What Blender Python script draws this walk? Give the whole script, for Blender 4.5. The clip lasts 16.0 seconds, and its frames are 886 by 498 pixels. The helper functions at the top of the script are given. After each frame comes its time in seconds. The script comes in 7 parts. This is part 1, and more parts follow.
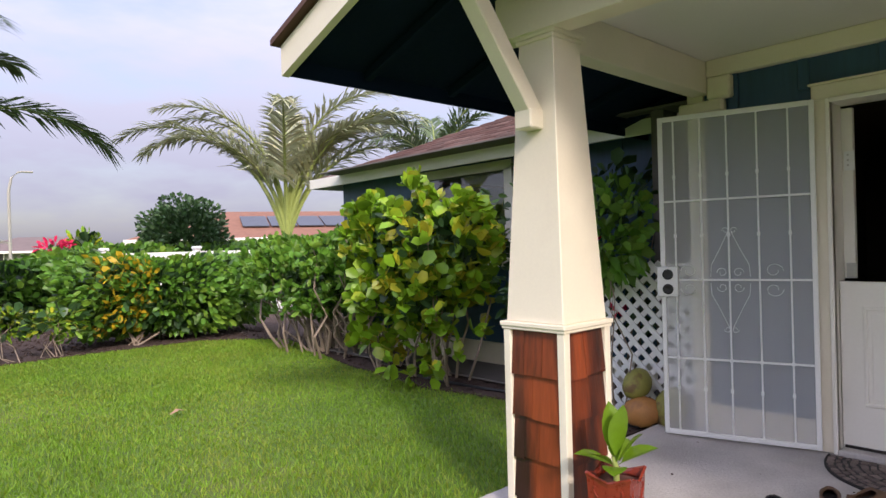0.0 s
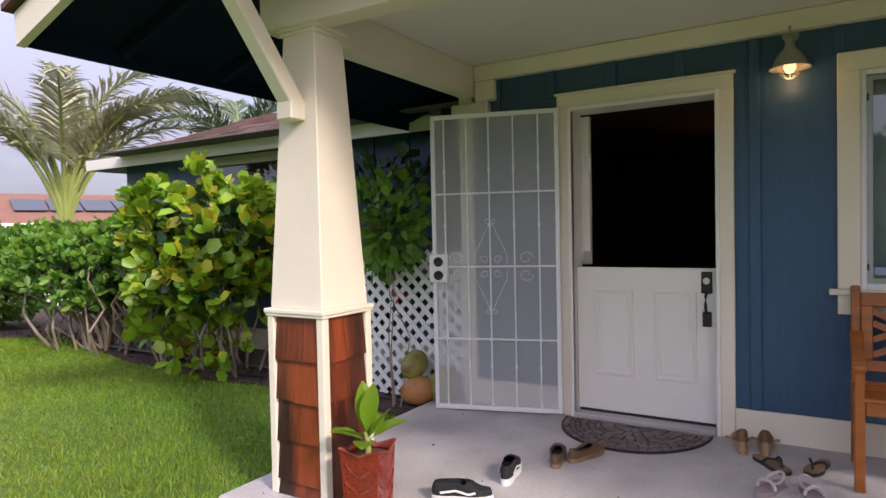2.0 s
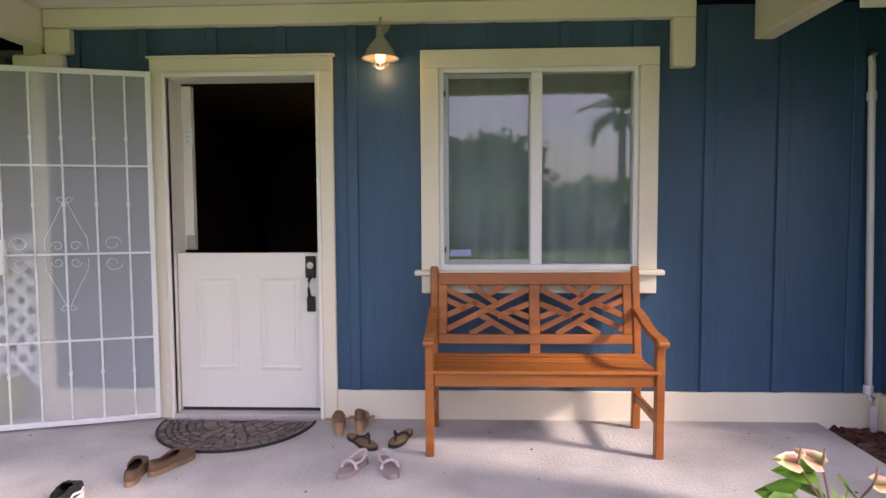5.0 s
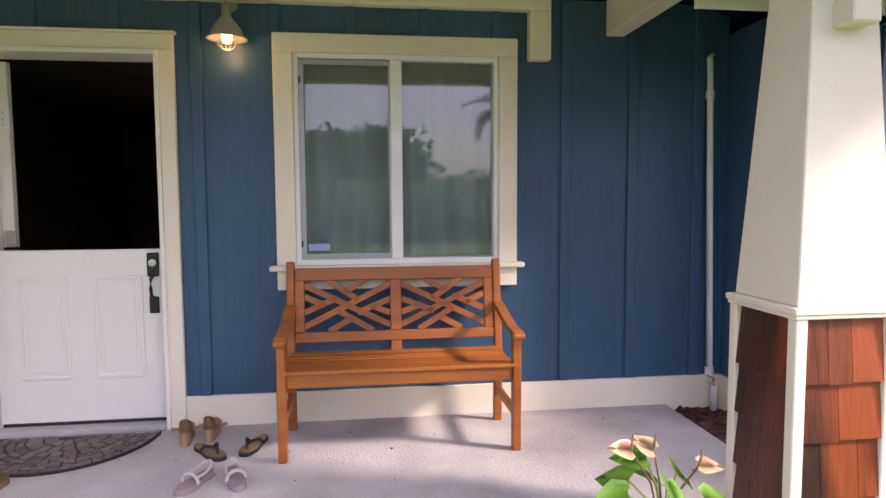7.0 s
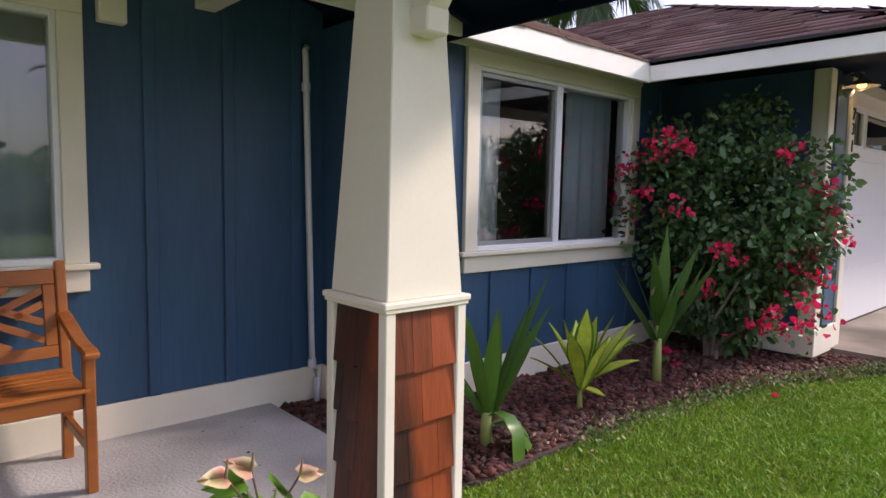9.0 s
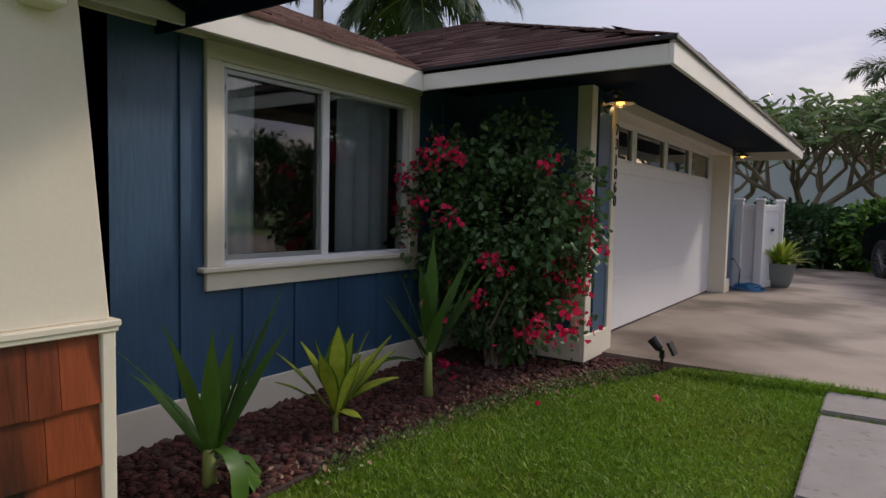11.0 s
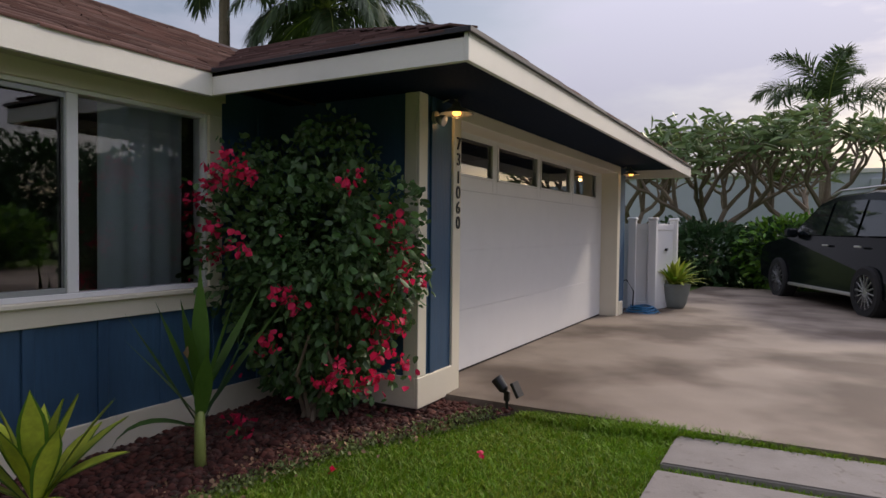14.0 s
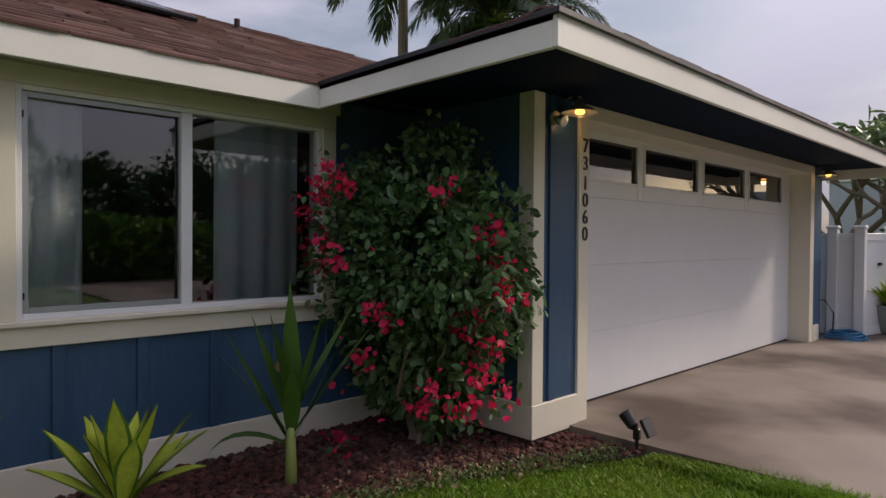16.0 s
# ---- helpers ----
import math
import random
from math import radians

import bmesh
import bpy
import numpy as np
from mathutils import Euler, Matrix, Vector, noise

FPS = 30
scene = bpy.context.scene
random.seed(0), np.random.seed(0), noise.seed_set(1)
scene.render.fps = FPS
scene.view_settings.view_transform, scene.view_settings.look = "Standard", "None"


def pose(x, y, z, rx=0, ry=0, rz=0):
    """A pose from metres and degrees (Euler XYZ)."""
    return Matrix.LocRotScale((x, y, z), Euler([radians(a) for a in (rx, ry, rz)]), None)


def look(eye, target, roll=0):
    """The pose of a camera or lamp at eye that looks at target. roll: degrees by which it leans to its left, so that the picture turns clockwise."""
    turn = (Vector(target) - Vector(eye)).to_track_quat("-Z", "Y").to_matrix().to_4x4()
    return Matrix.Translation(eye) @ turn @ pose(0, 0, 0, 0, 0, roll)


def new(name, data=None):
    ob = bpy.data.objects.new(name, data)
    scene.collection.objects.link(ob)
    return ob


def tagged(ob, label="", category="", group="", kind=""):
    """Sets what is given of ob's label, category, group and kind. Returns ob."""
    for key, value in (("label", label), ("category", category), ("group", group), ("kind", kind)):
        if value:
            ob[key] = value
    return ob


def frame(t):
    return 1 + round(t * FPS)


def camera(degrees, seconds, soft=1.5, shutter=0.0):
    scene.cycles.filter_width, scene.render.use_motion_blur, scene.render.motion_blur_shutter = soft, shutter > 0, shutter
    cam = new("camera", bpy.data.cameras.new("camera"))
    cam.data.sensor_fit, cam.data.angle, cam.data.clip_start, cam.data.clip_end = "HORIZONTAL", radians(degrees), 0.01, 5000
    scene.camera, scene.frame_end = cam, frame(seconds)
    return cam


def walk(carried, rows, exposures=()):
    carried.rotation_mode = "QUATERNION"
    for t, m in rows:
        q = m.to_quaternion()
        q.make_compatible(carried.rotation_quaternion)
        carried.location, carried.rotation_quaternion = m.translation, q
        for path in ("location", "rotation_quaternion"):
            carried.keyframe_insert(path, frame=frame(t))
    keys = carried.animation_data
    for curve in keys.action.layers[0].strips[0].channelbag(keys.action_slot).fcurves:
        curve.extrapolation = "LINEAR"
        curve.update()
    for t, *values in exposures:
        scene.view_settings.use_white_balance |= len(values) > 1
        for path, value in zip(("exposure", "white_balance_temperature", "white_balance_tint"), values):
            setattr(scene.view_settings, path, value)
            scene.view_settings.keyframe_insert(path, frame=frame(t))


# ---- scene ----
# ---------------- camera ----------------
cam = camera(70.2, 16.0)
PATH = [
    (0, (-0.015, -0.004, 1.238), (1.332, 1.474, 1.232), -1.6),
    (0.5, (-0.016, -0.028, 1.239), (1.408, 1.376, 1.212), -1.6),
    (1, (0.019, -0.089, 1.236), (1.543, 1.206, 1.195), -1.3),
    (1.5, (0.048, -0.171, 1.236), (1.663, 1.007, 1.185), -1.2),
    (2, (0.067, -0.283, 1.231), (1.772, 0.76, 1.176), -1.2),
    (2.5, (0.095, -0.375, 1.23), (1.902, 0.478, 1.16), -1.3),
    (3, (0.161, -0.42, 1.22), (2.065, 0.186, 1.133), -1.4),
    (3.5, (0.265, -0.466, 1.223), (2.214, -0.03, 1.122), -1.1),
    (4, (0.329, -0.494, 1.243), (2.301, -0.184, 1.126), -0.9),
    (4.5, (0.379, -0.548, 1.227), (2.367, -0.363, 1.108), -0.8),
    (4.7, (0.393, -0.571, 1.229), (2.384, -0.432, 1.108), -0.6),
    (6.8, (0.505, -0.761, 1.223), (2.49, -0.953, 1.076), -0.2),
    (7, (0.517, -0.782, 1.224), (2.495, -1.039, 1.075), -0.3),
    (7.5, (0.564, -0.823, 1.233), (2.492, -1.331, 1.075), 0.2),
    (8, (0.611, -0.86, 1.244), (2.432, -1.67, 1.073), 0.5),
    (8.5, (0.662, -0.878, 1.247), (2.306, -2.003, 1.072), 1.0),
    (9, (0.699, -0.924, 1.245), (2.18, -2.255, 1.067), 1.1),
    (9.5, (0.653, -1.042, 1.254), (2.067, -2.445, 1.076), 1.2),
    (10, (0.536, -1.202, 1.256), (1.876, -2.676, 1.086), 1.2),
    (10.2, (0.524, -1.264, 1.252), (1.822, -2.777, 1.088), 1.3),
    (12.3, (0.274, -1.962, 1.234), (1.253, -3.703, 1.139), 0.7),
    (12.5, (0.264, -2.047, 1.242), (1.236, -3.793, 1.146), 0.7),
    (13, (0.235, -2.196, 1.247), (1.197, -3.948, 1.17), 0.7),
    (13.5, (0.153, -2.363, 1.271), (1.12, -4.112, 1.204), 0.7),
    (14, (0.062, -2.533, 1.277), (1.042, -4.276, 1.217), 0.6),
    (14.5, (0.041, -2.698, 1.268), (1.06, -4.418, 1.219), 0.3),
    (15, (0.023, -2.851, 1.278), (1.14, -4.51, 1.24), 0.2),
    (15.5, (-0.026, -2.981, 1.292), (1.293, -4.484, 1.259), 0.4),
    (16, (-0.102, -3.096, 1.291), (1.337, -4.485, 1.26), 0.4),
]
walk(cam, [(t, look(eye, target, roll)) for t, eye, target, roll in PATH],
     exposures=[(0.0, 1.32, 6700, 19), (1.2, 1.42, 6700, 20), (2.5, 1.3, 6700, 24), (3.3, 1.7, 6800, 26), (4.0, 2.05, 6750, 27), (7.0, 2.13, 6750, 28), (8.0, 2.1, 6700, 27), (8.5, 2.0, 6650, 24), (9.0, 1.4, 6600, 21), (9.5, 0.83, 6650, 19), (10.2, 0.32, 6800, 17), (12.5, 0.36, 7000, 14), (16.0, 0.36, 7100, 16)])

# ---------------- world and sun ----------------
SUN_FROM = Vector((-0.40, -0.92, 0.0)).normalized()
SUN_EL = radians(32)
world = bpy.data.worlds.new("sky")
scene.world = world
world.use_nodes = True
wn, wl = world.node_tree.nodes, world.node_tree.links
wn.clear()
w_out = wn.new("ShaderNodeOutputWorld")
w_bg = wn.new("ShaderNodeBackground")
w_sky = wn.new("ShaderNodeTexSky")
w_sky.sky_type = "NISHITA"
w_sky.sun_disc = False
w_sky.sun_elevation = SUN_EL
w_sky.sun_rotation = math.atan2(SUN_FROM.x, SUN_FROM.y)
w_sky.air_density, w_sky.dust_density, w_sky.ozone_density = 1.2, 3.0, 2.0
w_tc = wn.new("ShaderNodeTexCoord")
w_map = wn.new("ShaderNodeMapping")
w_map.inputs["Scale"].default_value = (1.0, 1.0, 3.2)
w_noise = wn.new("ShaderNodeTexNoise")
w_noise.inputs["Scale"].default_value = 1.7
w_noise.inputs["Detail"].default_value = 6.0
w_noise.inputs["Roughness"].default_value = 0.55
w_ramp = wn.new("ShaderNodeValToRGB")
w_ramp.color_ramp.elements[0].position, w_ramp.color_ramp.elements[0].color = 0.38, (0.20, 0.20, 0.20, 1)
w_ramp.color_ramp.elements[1].position, w_ramp.color_ramp.elements[1].color = 0.58, (0.96, 0.96, 0.96, 1)
w_mix = wn.new("ShaderNodeMixRGB")
w_bg.inputs["Strength"].default_value = 0.085
# overcast layer, brighter overhead than at the horizon and on the side of the sun
w_sep = wn.new("ShaderNodeSeparateXYZ")
w_grad = wn.new("ShaderNodeMapRange")
w_grad.inputs["From Min"].default_value, w_grad.inputs["From Max"].default_value = 0.0, 1.0
w_grad.inputs["To Min"].default_value, w_grad.inputs["To Max"].default_value = 1.0, 4.7
w_cloud = wn.new("ShaderNodeVectorMath")
w_cloud.operation = "SCALE"
w_cloud.inputs[0].default_value = (2.20, 2.33, 3.00)
wl.new(w_tc.outputs["Generated"], w_sep.inputs[0])
wl.new(w_sep.outputs["Z"], w_grad.inputs["Value"])
w_dot = wn.new("ShaderNodeVectorMath")
w_dot.operation = "DOT_PRODUCT"
w_dot.inputs[1].default_value = tuple(SUN_FROM)
w_side = wn.new("ShaderNodeMapRange")
w_side.inputs["From Min"].default_value, w_side.inputs["From Max"].default_value = -1.0, 1.0
w_side.inputs["To Min"].default_value, w_side.inputs["To Max"].default_value = 0.82, 1.30
w_mul = wn.new("ShaderNodeMath")
w_mul.operation = "MULTIPLY"
wl.new(w_tc.outputs["Generated"], w_dot.inputs[0])
wl.new(w_dot.outputs["Value"], w_side.inputs["Value"])
wl.new(w_grad.outputs["Result"], w_mul.inputs[0])
wl.new(w_side.outputs["Result"], w_mul.inputs[1])
wl.new(w_mul.outputs[0], w_cloud.inputs["Scale"])
wl.new(w_cloud.outputs["Vector"], w_mix.inputs["Color2"])
wl.new(w_tc.outputs["Generated"], w_map.inputs["Vector"])
wl.new(w_map.outputs["Vector"], w_noise.inputs["Vector"])
wl.new(w_noise.outputs["Fac"], w_ramp.inputs["Fac"])
wl.new(w_ramp.outputs["Color"], w_mix.inputs["Fac"])
wl.new(w_sky.outputs["Color"], w_mix.inputs["Color1"])
wl.new(w_mix.outputs["Color"], w_bg.inputs["Color"])
wl.new(w_bg.outputs["Background"], w_out.inputs["Surface"])

sun_data = bpy.data.lights.new("sun", "SUN")
sun_data.energy, sun_data.angle, sun_data.color = 1.3, radians(7.0), (1.0, 0.93, 0.83)
sun = new("sun", sun_data)
sun.matrix_world = look((0, 0, 30), Vector((0, 0, 30)) - (SUN_FROM * math.cos(SUN_EL) + Vector((0, 0, math.sin(SUN_EL)))))


# ---------------- materials ----------------
def material(name, base, rough=0.6, var=0.12, scale=6.0, fine=60.0, bump=0.0, bump_scale=80.0, metal=0.0,
             spec=0.5, stretch=(1, 1, 1), second=None, second_pos=(0.45, 0.62), second_scale=1.5,
             island=0.0, objrand=0.0, coat=0.0, translucent=0.0, bump_dist=0.002):
    """A principled material: base colour with variation at two scales, an optional second colour in patches, and fine relief."""
    m = bpy.data.materials.new(name)
    m.use_nodes = True
    n, l = m.node_tree.nodes, m.node_tree.links
    p = n["Principled BSDF"]
    p.inputs["Roughness"].default_value = rough
    p.inputs["Metallic"].default_value = metal
    p.inputs["Specular IOR Level"].default_value = spec
    if coat:
        p.inputs["Coat Weight"].default_value = coat
        p.inputs["Coat Roughness"].default_value = 0.15
    tc = n.new("ShaderNodeTexCoord")
    mp = n.new("ShaderNodeMapping")
    mp.inputs["Scale"].default_value = stretch
    l.new(tc.outputs["Object"], mp.inputs["Vector"])

    def noise_at(s, detail=4.0):
        t = n.new("ShaderNodeTexNoise")
        t.inputs["Scale"].default_value = s
        t.inputs["Detail"].default_value = detail
        l.new(mp.outputs["Vector"], t.inputs["Vector"])
        return t.outputs["Fac"]

    def math_node(op, a, b):
        t = n.new("ShaderNodeMath")
        t.operation = op
        for s, v in zip(t.inputs, (a, b)):
            if isinstance(v, (int, float)):
                s.default_value = v
            else:
                l.new(v, s)
        return t.outputs[0]

    coarse = noise_at(scale)
    fin = noise_at(fine, 2.0)
    total = math_node("ADD", math_node("MULTIPLY", math_node("SUBTRACT", coarse, 0.5), 2.4 * var),
                      math_node("MULTIPLY", math_node("SUBTRACT", fin, 0.5), 1.4 * var))
    if island:
        g = n.new("ShaderNodeNewGeometry")
        total = math_node("ADD", total, math_node("MULTIPLY", math_node("SUBTRACT", g.outputs["Random Per Island"], 0.5), 2 * island))
    if objrand:
        o = n.new("ShaderNodeObjectInfo")
        total = math_node("ADD", total, math_node("MULTIPLY", math_node("SUBTRACT", o.outputs["Random"], 0.5), 2 * objrand))
    value = math_node("ADD", total, 1.0)
    colour = n.new("ShaderNodeRGB")
    colour.outputs[0].default_value = (*base, 1)
    col = colour.outputs[0]
    if second:
        r = n.new("ShaderNodeValToRGB")
        r.color_ramp.elements[0].position, r.color_ramp.elements[1].position = second_pos
        if island:
            w = n.new("ShaderNodeTexWhiteNoise")
            w.noise_dimensions = "1D"
            l.new(g.outputs["Random Per Island"], w.inputs["W"])
            l.new(math_node("ADD", math_node("MULTIPLY", noise_at(second_scale), 0.6), math_node("MULTIPLY", w.outputs["Value"], 0.4)), r.inputs["Fac"])
        else:
            l.new(noise_at(second_scale), r.inputs["Fac"])
        mx = n.new("ShaderNodeMixRGB")
        l.new(r.outputs["Color"], mx.inputs["Fac"])
        l.new(col, mx.inputs["Color1"])
        mx.inputs["Color2"].default_value = (*second, 1)
        col = mx.outputs["Color"]
    mul = n.new("ShaderNodeVectorMath")
    mul.operation = "SCALE"
    l.new(col, mul.inputs[0])
    l.new(value, mul.inputs["Scale"])
    l.new(mul.outputs["Vector"], p.inputs["Base Color"])
    l.new(math_node("ADD", math_node("MULTIPLY", math_node("SUBTRACT", fin, 0.5), 0.25), rough), p.inputs["Roughness"])
    if bump:
        b = n.new("ShaderNodeBump")
        b.inputs["Strength"].default_value = bump
        b.inputs["Distance"].default_value = bump_dist
        l.new(noise_at(bump_scale, 5.0), b.inputs["Height"])
        l.new(b.outputs["Normal"], p.inputs["Normal"])
    if translucent:
        tr = n.new("ShaderNodeBsdfTranslucent")
        l.new(mul.outputs["Vector"], tr.inputs["Color"])
        mxs = n.new("ShaderNodeMixShader")
        mxs.inputs["Fac"].default_value = translucent
        l.new(p.outputs["BSDF"], mxs.inputs[1])
        l.new(tr.outputs["BSDF"], mxs.inputs[2])
        l.new(mxs.outputs["Shader"], n["Material Output"].inputs["Surface"])
    return m


def glass_material(name, tint=(0.9, 0.95, 0.95), gloss=0.06, clear=1.0):
    """A thin pane: mostly clear, with a mirror reflection that grows at grazing angles."""
    m = bpy.data.materials.new(name)
    m.use_nodes = True
    n, l = m.node_tree.nodes, m.node_tree.links
    n.remove(n["Principled BSDF"])
    t = n.new("ShaderNodeBsdfTransparent")
    t.inputs["Color"].default_value = (*[c * clear for c in tint], 1)
    g = n.new("ShaderNodeBsdfGlossy")
    g.inputs["Roughness"].default_value = 0.02
    f = n.new("ShaderNodeFresnel")
    f.inputs["IOR"].default_value = 1.5
    a = n.new("ShaderNodeMath")
    a.operation = "MULTIPLY_ADD"
    a.inputs[1].default_value = 1.7
    a.inputs[2].default_value = gloss
    a.use_clamp = True
    l.new(f.outputs[0], a.inputs[0])
    mx = n.new("ShaderNodeMixShader")
    l.new(a.outputs[0], mx.inputs["Fac"])
    l.new(t.outputs[0], mx.inputs[1])
    l.new(g.outputs[0], mx.inputs[2])
    l.new(mx.outputs[0], n["Material Output"].inputs["Surface"])
    return m


def mesh_screen_material(name):
    """Fine insect mesh: half open, half pale painted wire."""
    m = bpy.data.materials.new(name)
    m.use_nodes = True
    n, l = m.node_tree.nodes, m.node_tree.links
    p = n["Principled BSDF"]
    p.inputs["Base Color"].default_value = (0.66, 0.67, 0.68, 1)
    p.inputs["Roughness"].default_value = 0.6
    t = n.new("ShaderNodeBsdfTransparent")
    mx = n.new("ShaderNodeMixShader")
    mx.inputs["Fac"].default_value = 0.42
    l.new(t.outputs[0], mx.inputs[1])
    l.new(p.outputs[0], mx.inputs[2])
    l.new(mx.outputs[0], n["Material Output"].inputs["Surface"])
    return m


def lamp_material(name, colour, strength):
    m = bpy.data.materials.new(name)
    m.use_nodes = True
    p = m.node_tree.nodes["Principled BSDF"]
    p.inputs["Base Color"].default_value = (*colour, 1)
    p.inputs["Emission Color"].default_value = (*colour, 1)
    p.inputs["Emission Strength"].default_value = strength
    return m


M_BLUE = material("blue_painted_siding", (0.029, 0.080, 0.150), 0.45, 0.32, 3.0, 45, 0.8, 60, stretch=(1, 1, 0.12), second=(0.042, 0.104, 0.185), second_scale=1.1)
# blue paint taken down to near black; the eaves' deep shade is in the colour
M_SOFFIT = material("shade_darkened_blue_soffit", (0.004, 0.012, 0.028), 0.75, 0.12, 3.0, 40, 0.2, 50, spec=0.08)
M_CREAM = material("cream_painted_wood", (0.78, 0.72, 0.58), 0.5, 0.05, 2.5, 70, 0.18, 90, second=(0.70, 0.63, 0.49), second_pos=(0.5, 0.8))
M_WHITE = material("white_painted_wood", (0.81, 0.785, 0.71), 0.45, 0.04, 2.0, 60, 0.12, 90, second=(0.72, 0.70, 0.64), second_pos=(0.5, 0.85))
M_CEIL = material("white_painted_ceiling", (0.72, 0.70, 0.64), 0.7, 0.04, 1.2, 50, 0.15, 60)
M_CONCRETE = material("broom_finished_concrete", (0.48, 0.455, 0.435), 0.85, 0.28, 2.0, 75, 1.0, 60, second=(0.35, 0.33, 0.315), second_pos=(0.45, 0.66), second_scale=1.4, bump_dist=0.006)
M_DRIVE = material("weathered_driveway_concrete", (0.29, 0.235, 0.185), 0.75, 0.26, 1.5, 70, 0.6, 110, second=(0.105, 0.074, 0.052), second_pos=(0.42, 0.60), second_scale=0.7)
M_PAVER = material("pitted_concrete_paver", (0.26, 0.235, 0.215), 0.9, 0.2, 5, 140, 0.7, 70, second=(0.18, 0.155, 0.135), second_pos=(0.60, 0.72), second_scale=16)
M_SOIL = material("dark_mulch_soil", (0.060, 0.036, 0.028), 0.95, 0.35, 8, 70, 0.9, 40, bump_dist=0.02)
M_LAWN = material("lawn_soil_and_thatch", (0.080, 0.150, 0.016), 0.95, 0.3, 1.4, 60, 0.8, 90, second=(0.13, 0.14, 0.035), second_pos=(0.5, 0.75), second_scale=0.9, bump_dist=0.01)
M_GRASS = material("grass_blades", (0.152, 0.300, 0.015), 0.6, 0.3, 0.9, 20, second=(0.25, 0.30, 0.035), second_pos=(0.46, 0.72), second_scale=0.8, island=0.3, translucent=0.3)
M_ROCK = material("red_lava_rock", (0.080, 0.024, 0.017), 0.95, 0.3, 20, 120, 0.6, 90, second=(0.10, 0.060, 0.050), second_pos=(0.55, 0.7), island=0.55)
M_CEDAR = material("stained_cedar_shingle", (0.205, 0.042, 0.011), 0.42, 0.6, 9, 60, 0.8, 120, stretch=(1, 1, 0.10), second=(0.026, 0.008, 0.005), second_pos=(0.44, 0.62), second_scale=5, objrand=0.4)
M_ROOF = material("brown_asphalt_shingle", (0.105, 0.052, 0.042), 0.95, 0.2, 3, 160, 0.7, 240, second=(0.16, 0.10, 0.085), second_pos=(0.5, 0.7), island=0.32)
M_ROOFBASE = material("asphalt_roof_sheet", (0.05, 0.028, 0.024), 0.95, 0.2, 3, 160, 0.5, 200)
M_BENCH = material("oiled_hardwood", (0.37, 0.118, 0.020), 0.42, 0.30, 6, 80, 0.3, 120, stretch=(6, 0.5, 6), second=(0.25, 0.070, 0.012), second_pos=(0.42, 0.65), objrand=0.18)
# far darker than real plaster: the rooms' dimness is put into the colour
M_INTERIOR = material("shade_toned_plaster", (0.13, 0.12, 0.11), 0.9, 0.1, 2, 40)
M_GLASS = glass_material("window_glass", gloss=0.10)
M_METAL_WHITE = material("white_coated_steel", (0.78, 0.79, 0.78), 0.4, 0.05, 8, 80)
M_MESH = mesh_screen_material("insect_mesh")
M_VINYL = material("white_vinyl_frame", (0.80, 0.80, 0.80), 0.35, 0.03, 5, 60)
M_GREYFRAME = material("grey_aluminium_frame", (0.38, 0.40, 0.40), 0.4, 0.05, 8, 80, metal=0.5)
M_CURTAIN = material("pale_sheer_curtain", (0.80, 0.85, 0.90), 0.9, 0.08, 3, 60, 0.2, 150, stretch=(3, 3, 0.3))
M_BLACK = material("black_coated_metal", (0.012, 0.012, 0.013), 0.35, 0.1, 10, 80)


# ---------------- building helpers ----------------
def thing(name, label, category, at=(0, 0, 0), group="", kind=""):
    """An empty at the base of a thing, which parents its parts."""
    e = new(name)
    e.empty_display_size = 0.1
    e.location = at
    return tagged(e, label, category, group, kind)


def link(name, bm, mat, parent=None, label="", smooth=False):
    """Turns a bmesh into one object; under a parent it is a part, in the parent's axes."""
    me = bpy.data.meshes.new(name)
    bm.normal_update()
    bm.to_mesh(me)
    bm.free()
    me.materials.append(mat)
    if smooth:
        me.shade_smooth()
    ob = new(name, me)
    if parent:
        ob.parent = parent
    if label:
        ob["label"] = label
    return ob


part = link


def B():
    return bmesh.new()


def box(bm, x0, x1, y0, y1, z0, z1, bevel=0.004, m=None):
    """A box with slightly rounded edges, added to bm."""
    x0, x1 = min(x0, x1), max(x0, x1)
    y0, y1 = min(y0, y1), max(y0, y1)
    z0, z1 = min(z0, z1), max(z0, z1)
    mat = Matrix.Translation(((x0 + x1) / 2, (y0 + y1) / 2, (z0 + z1) / 2)) @ Matrix.Diagonal((x1 - x0, y1 - y0, z1 - z0, 1))
    if m is not None:
        mat = m @ mat
    made = bmesh.ops.create_cube(bm, size=1, matrix=mat)
    if bevel:
        edges = {e for v in made["verts"] for e in v.link_edges}
        bmesh.ops.bevel(bm, geom=list(edges), offset=min(bevel, 0.3 * min(x1 - x0, y1 - y0, z1 - z0)), segments=1, affect="EDGES")
    return bm


def bar(bm, a, b, w, h, bevel=0.003, up=(0, 0, 1)):
    """A rectangular bar from a to b, w wide and h high."""
    a, b = Vector(a), Vector(b)
    d = b - a
    z = d.normalized()
    u = Vector(up)
    if abs(z.dot(u)) > 0.98:
        u = Vector((1, 0, 0))
    x = u.cross(z).normalized()
    y = z.cross(x)
    m = Matrix((x, y, z)).transposed().to_4x4()
    m.translation = (a + b) / 2
    return box(bm, -w / 2, w / 2, -h / 2, h / 2, -d.length / 2, d.length / 2, bevel, m)


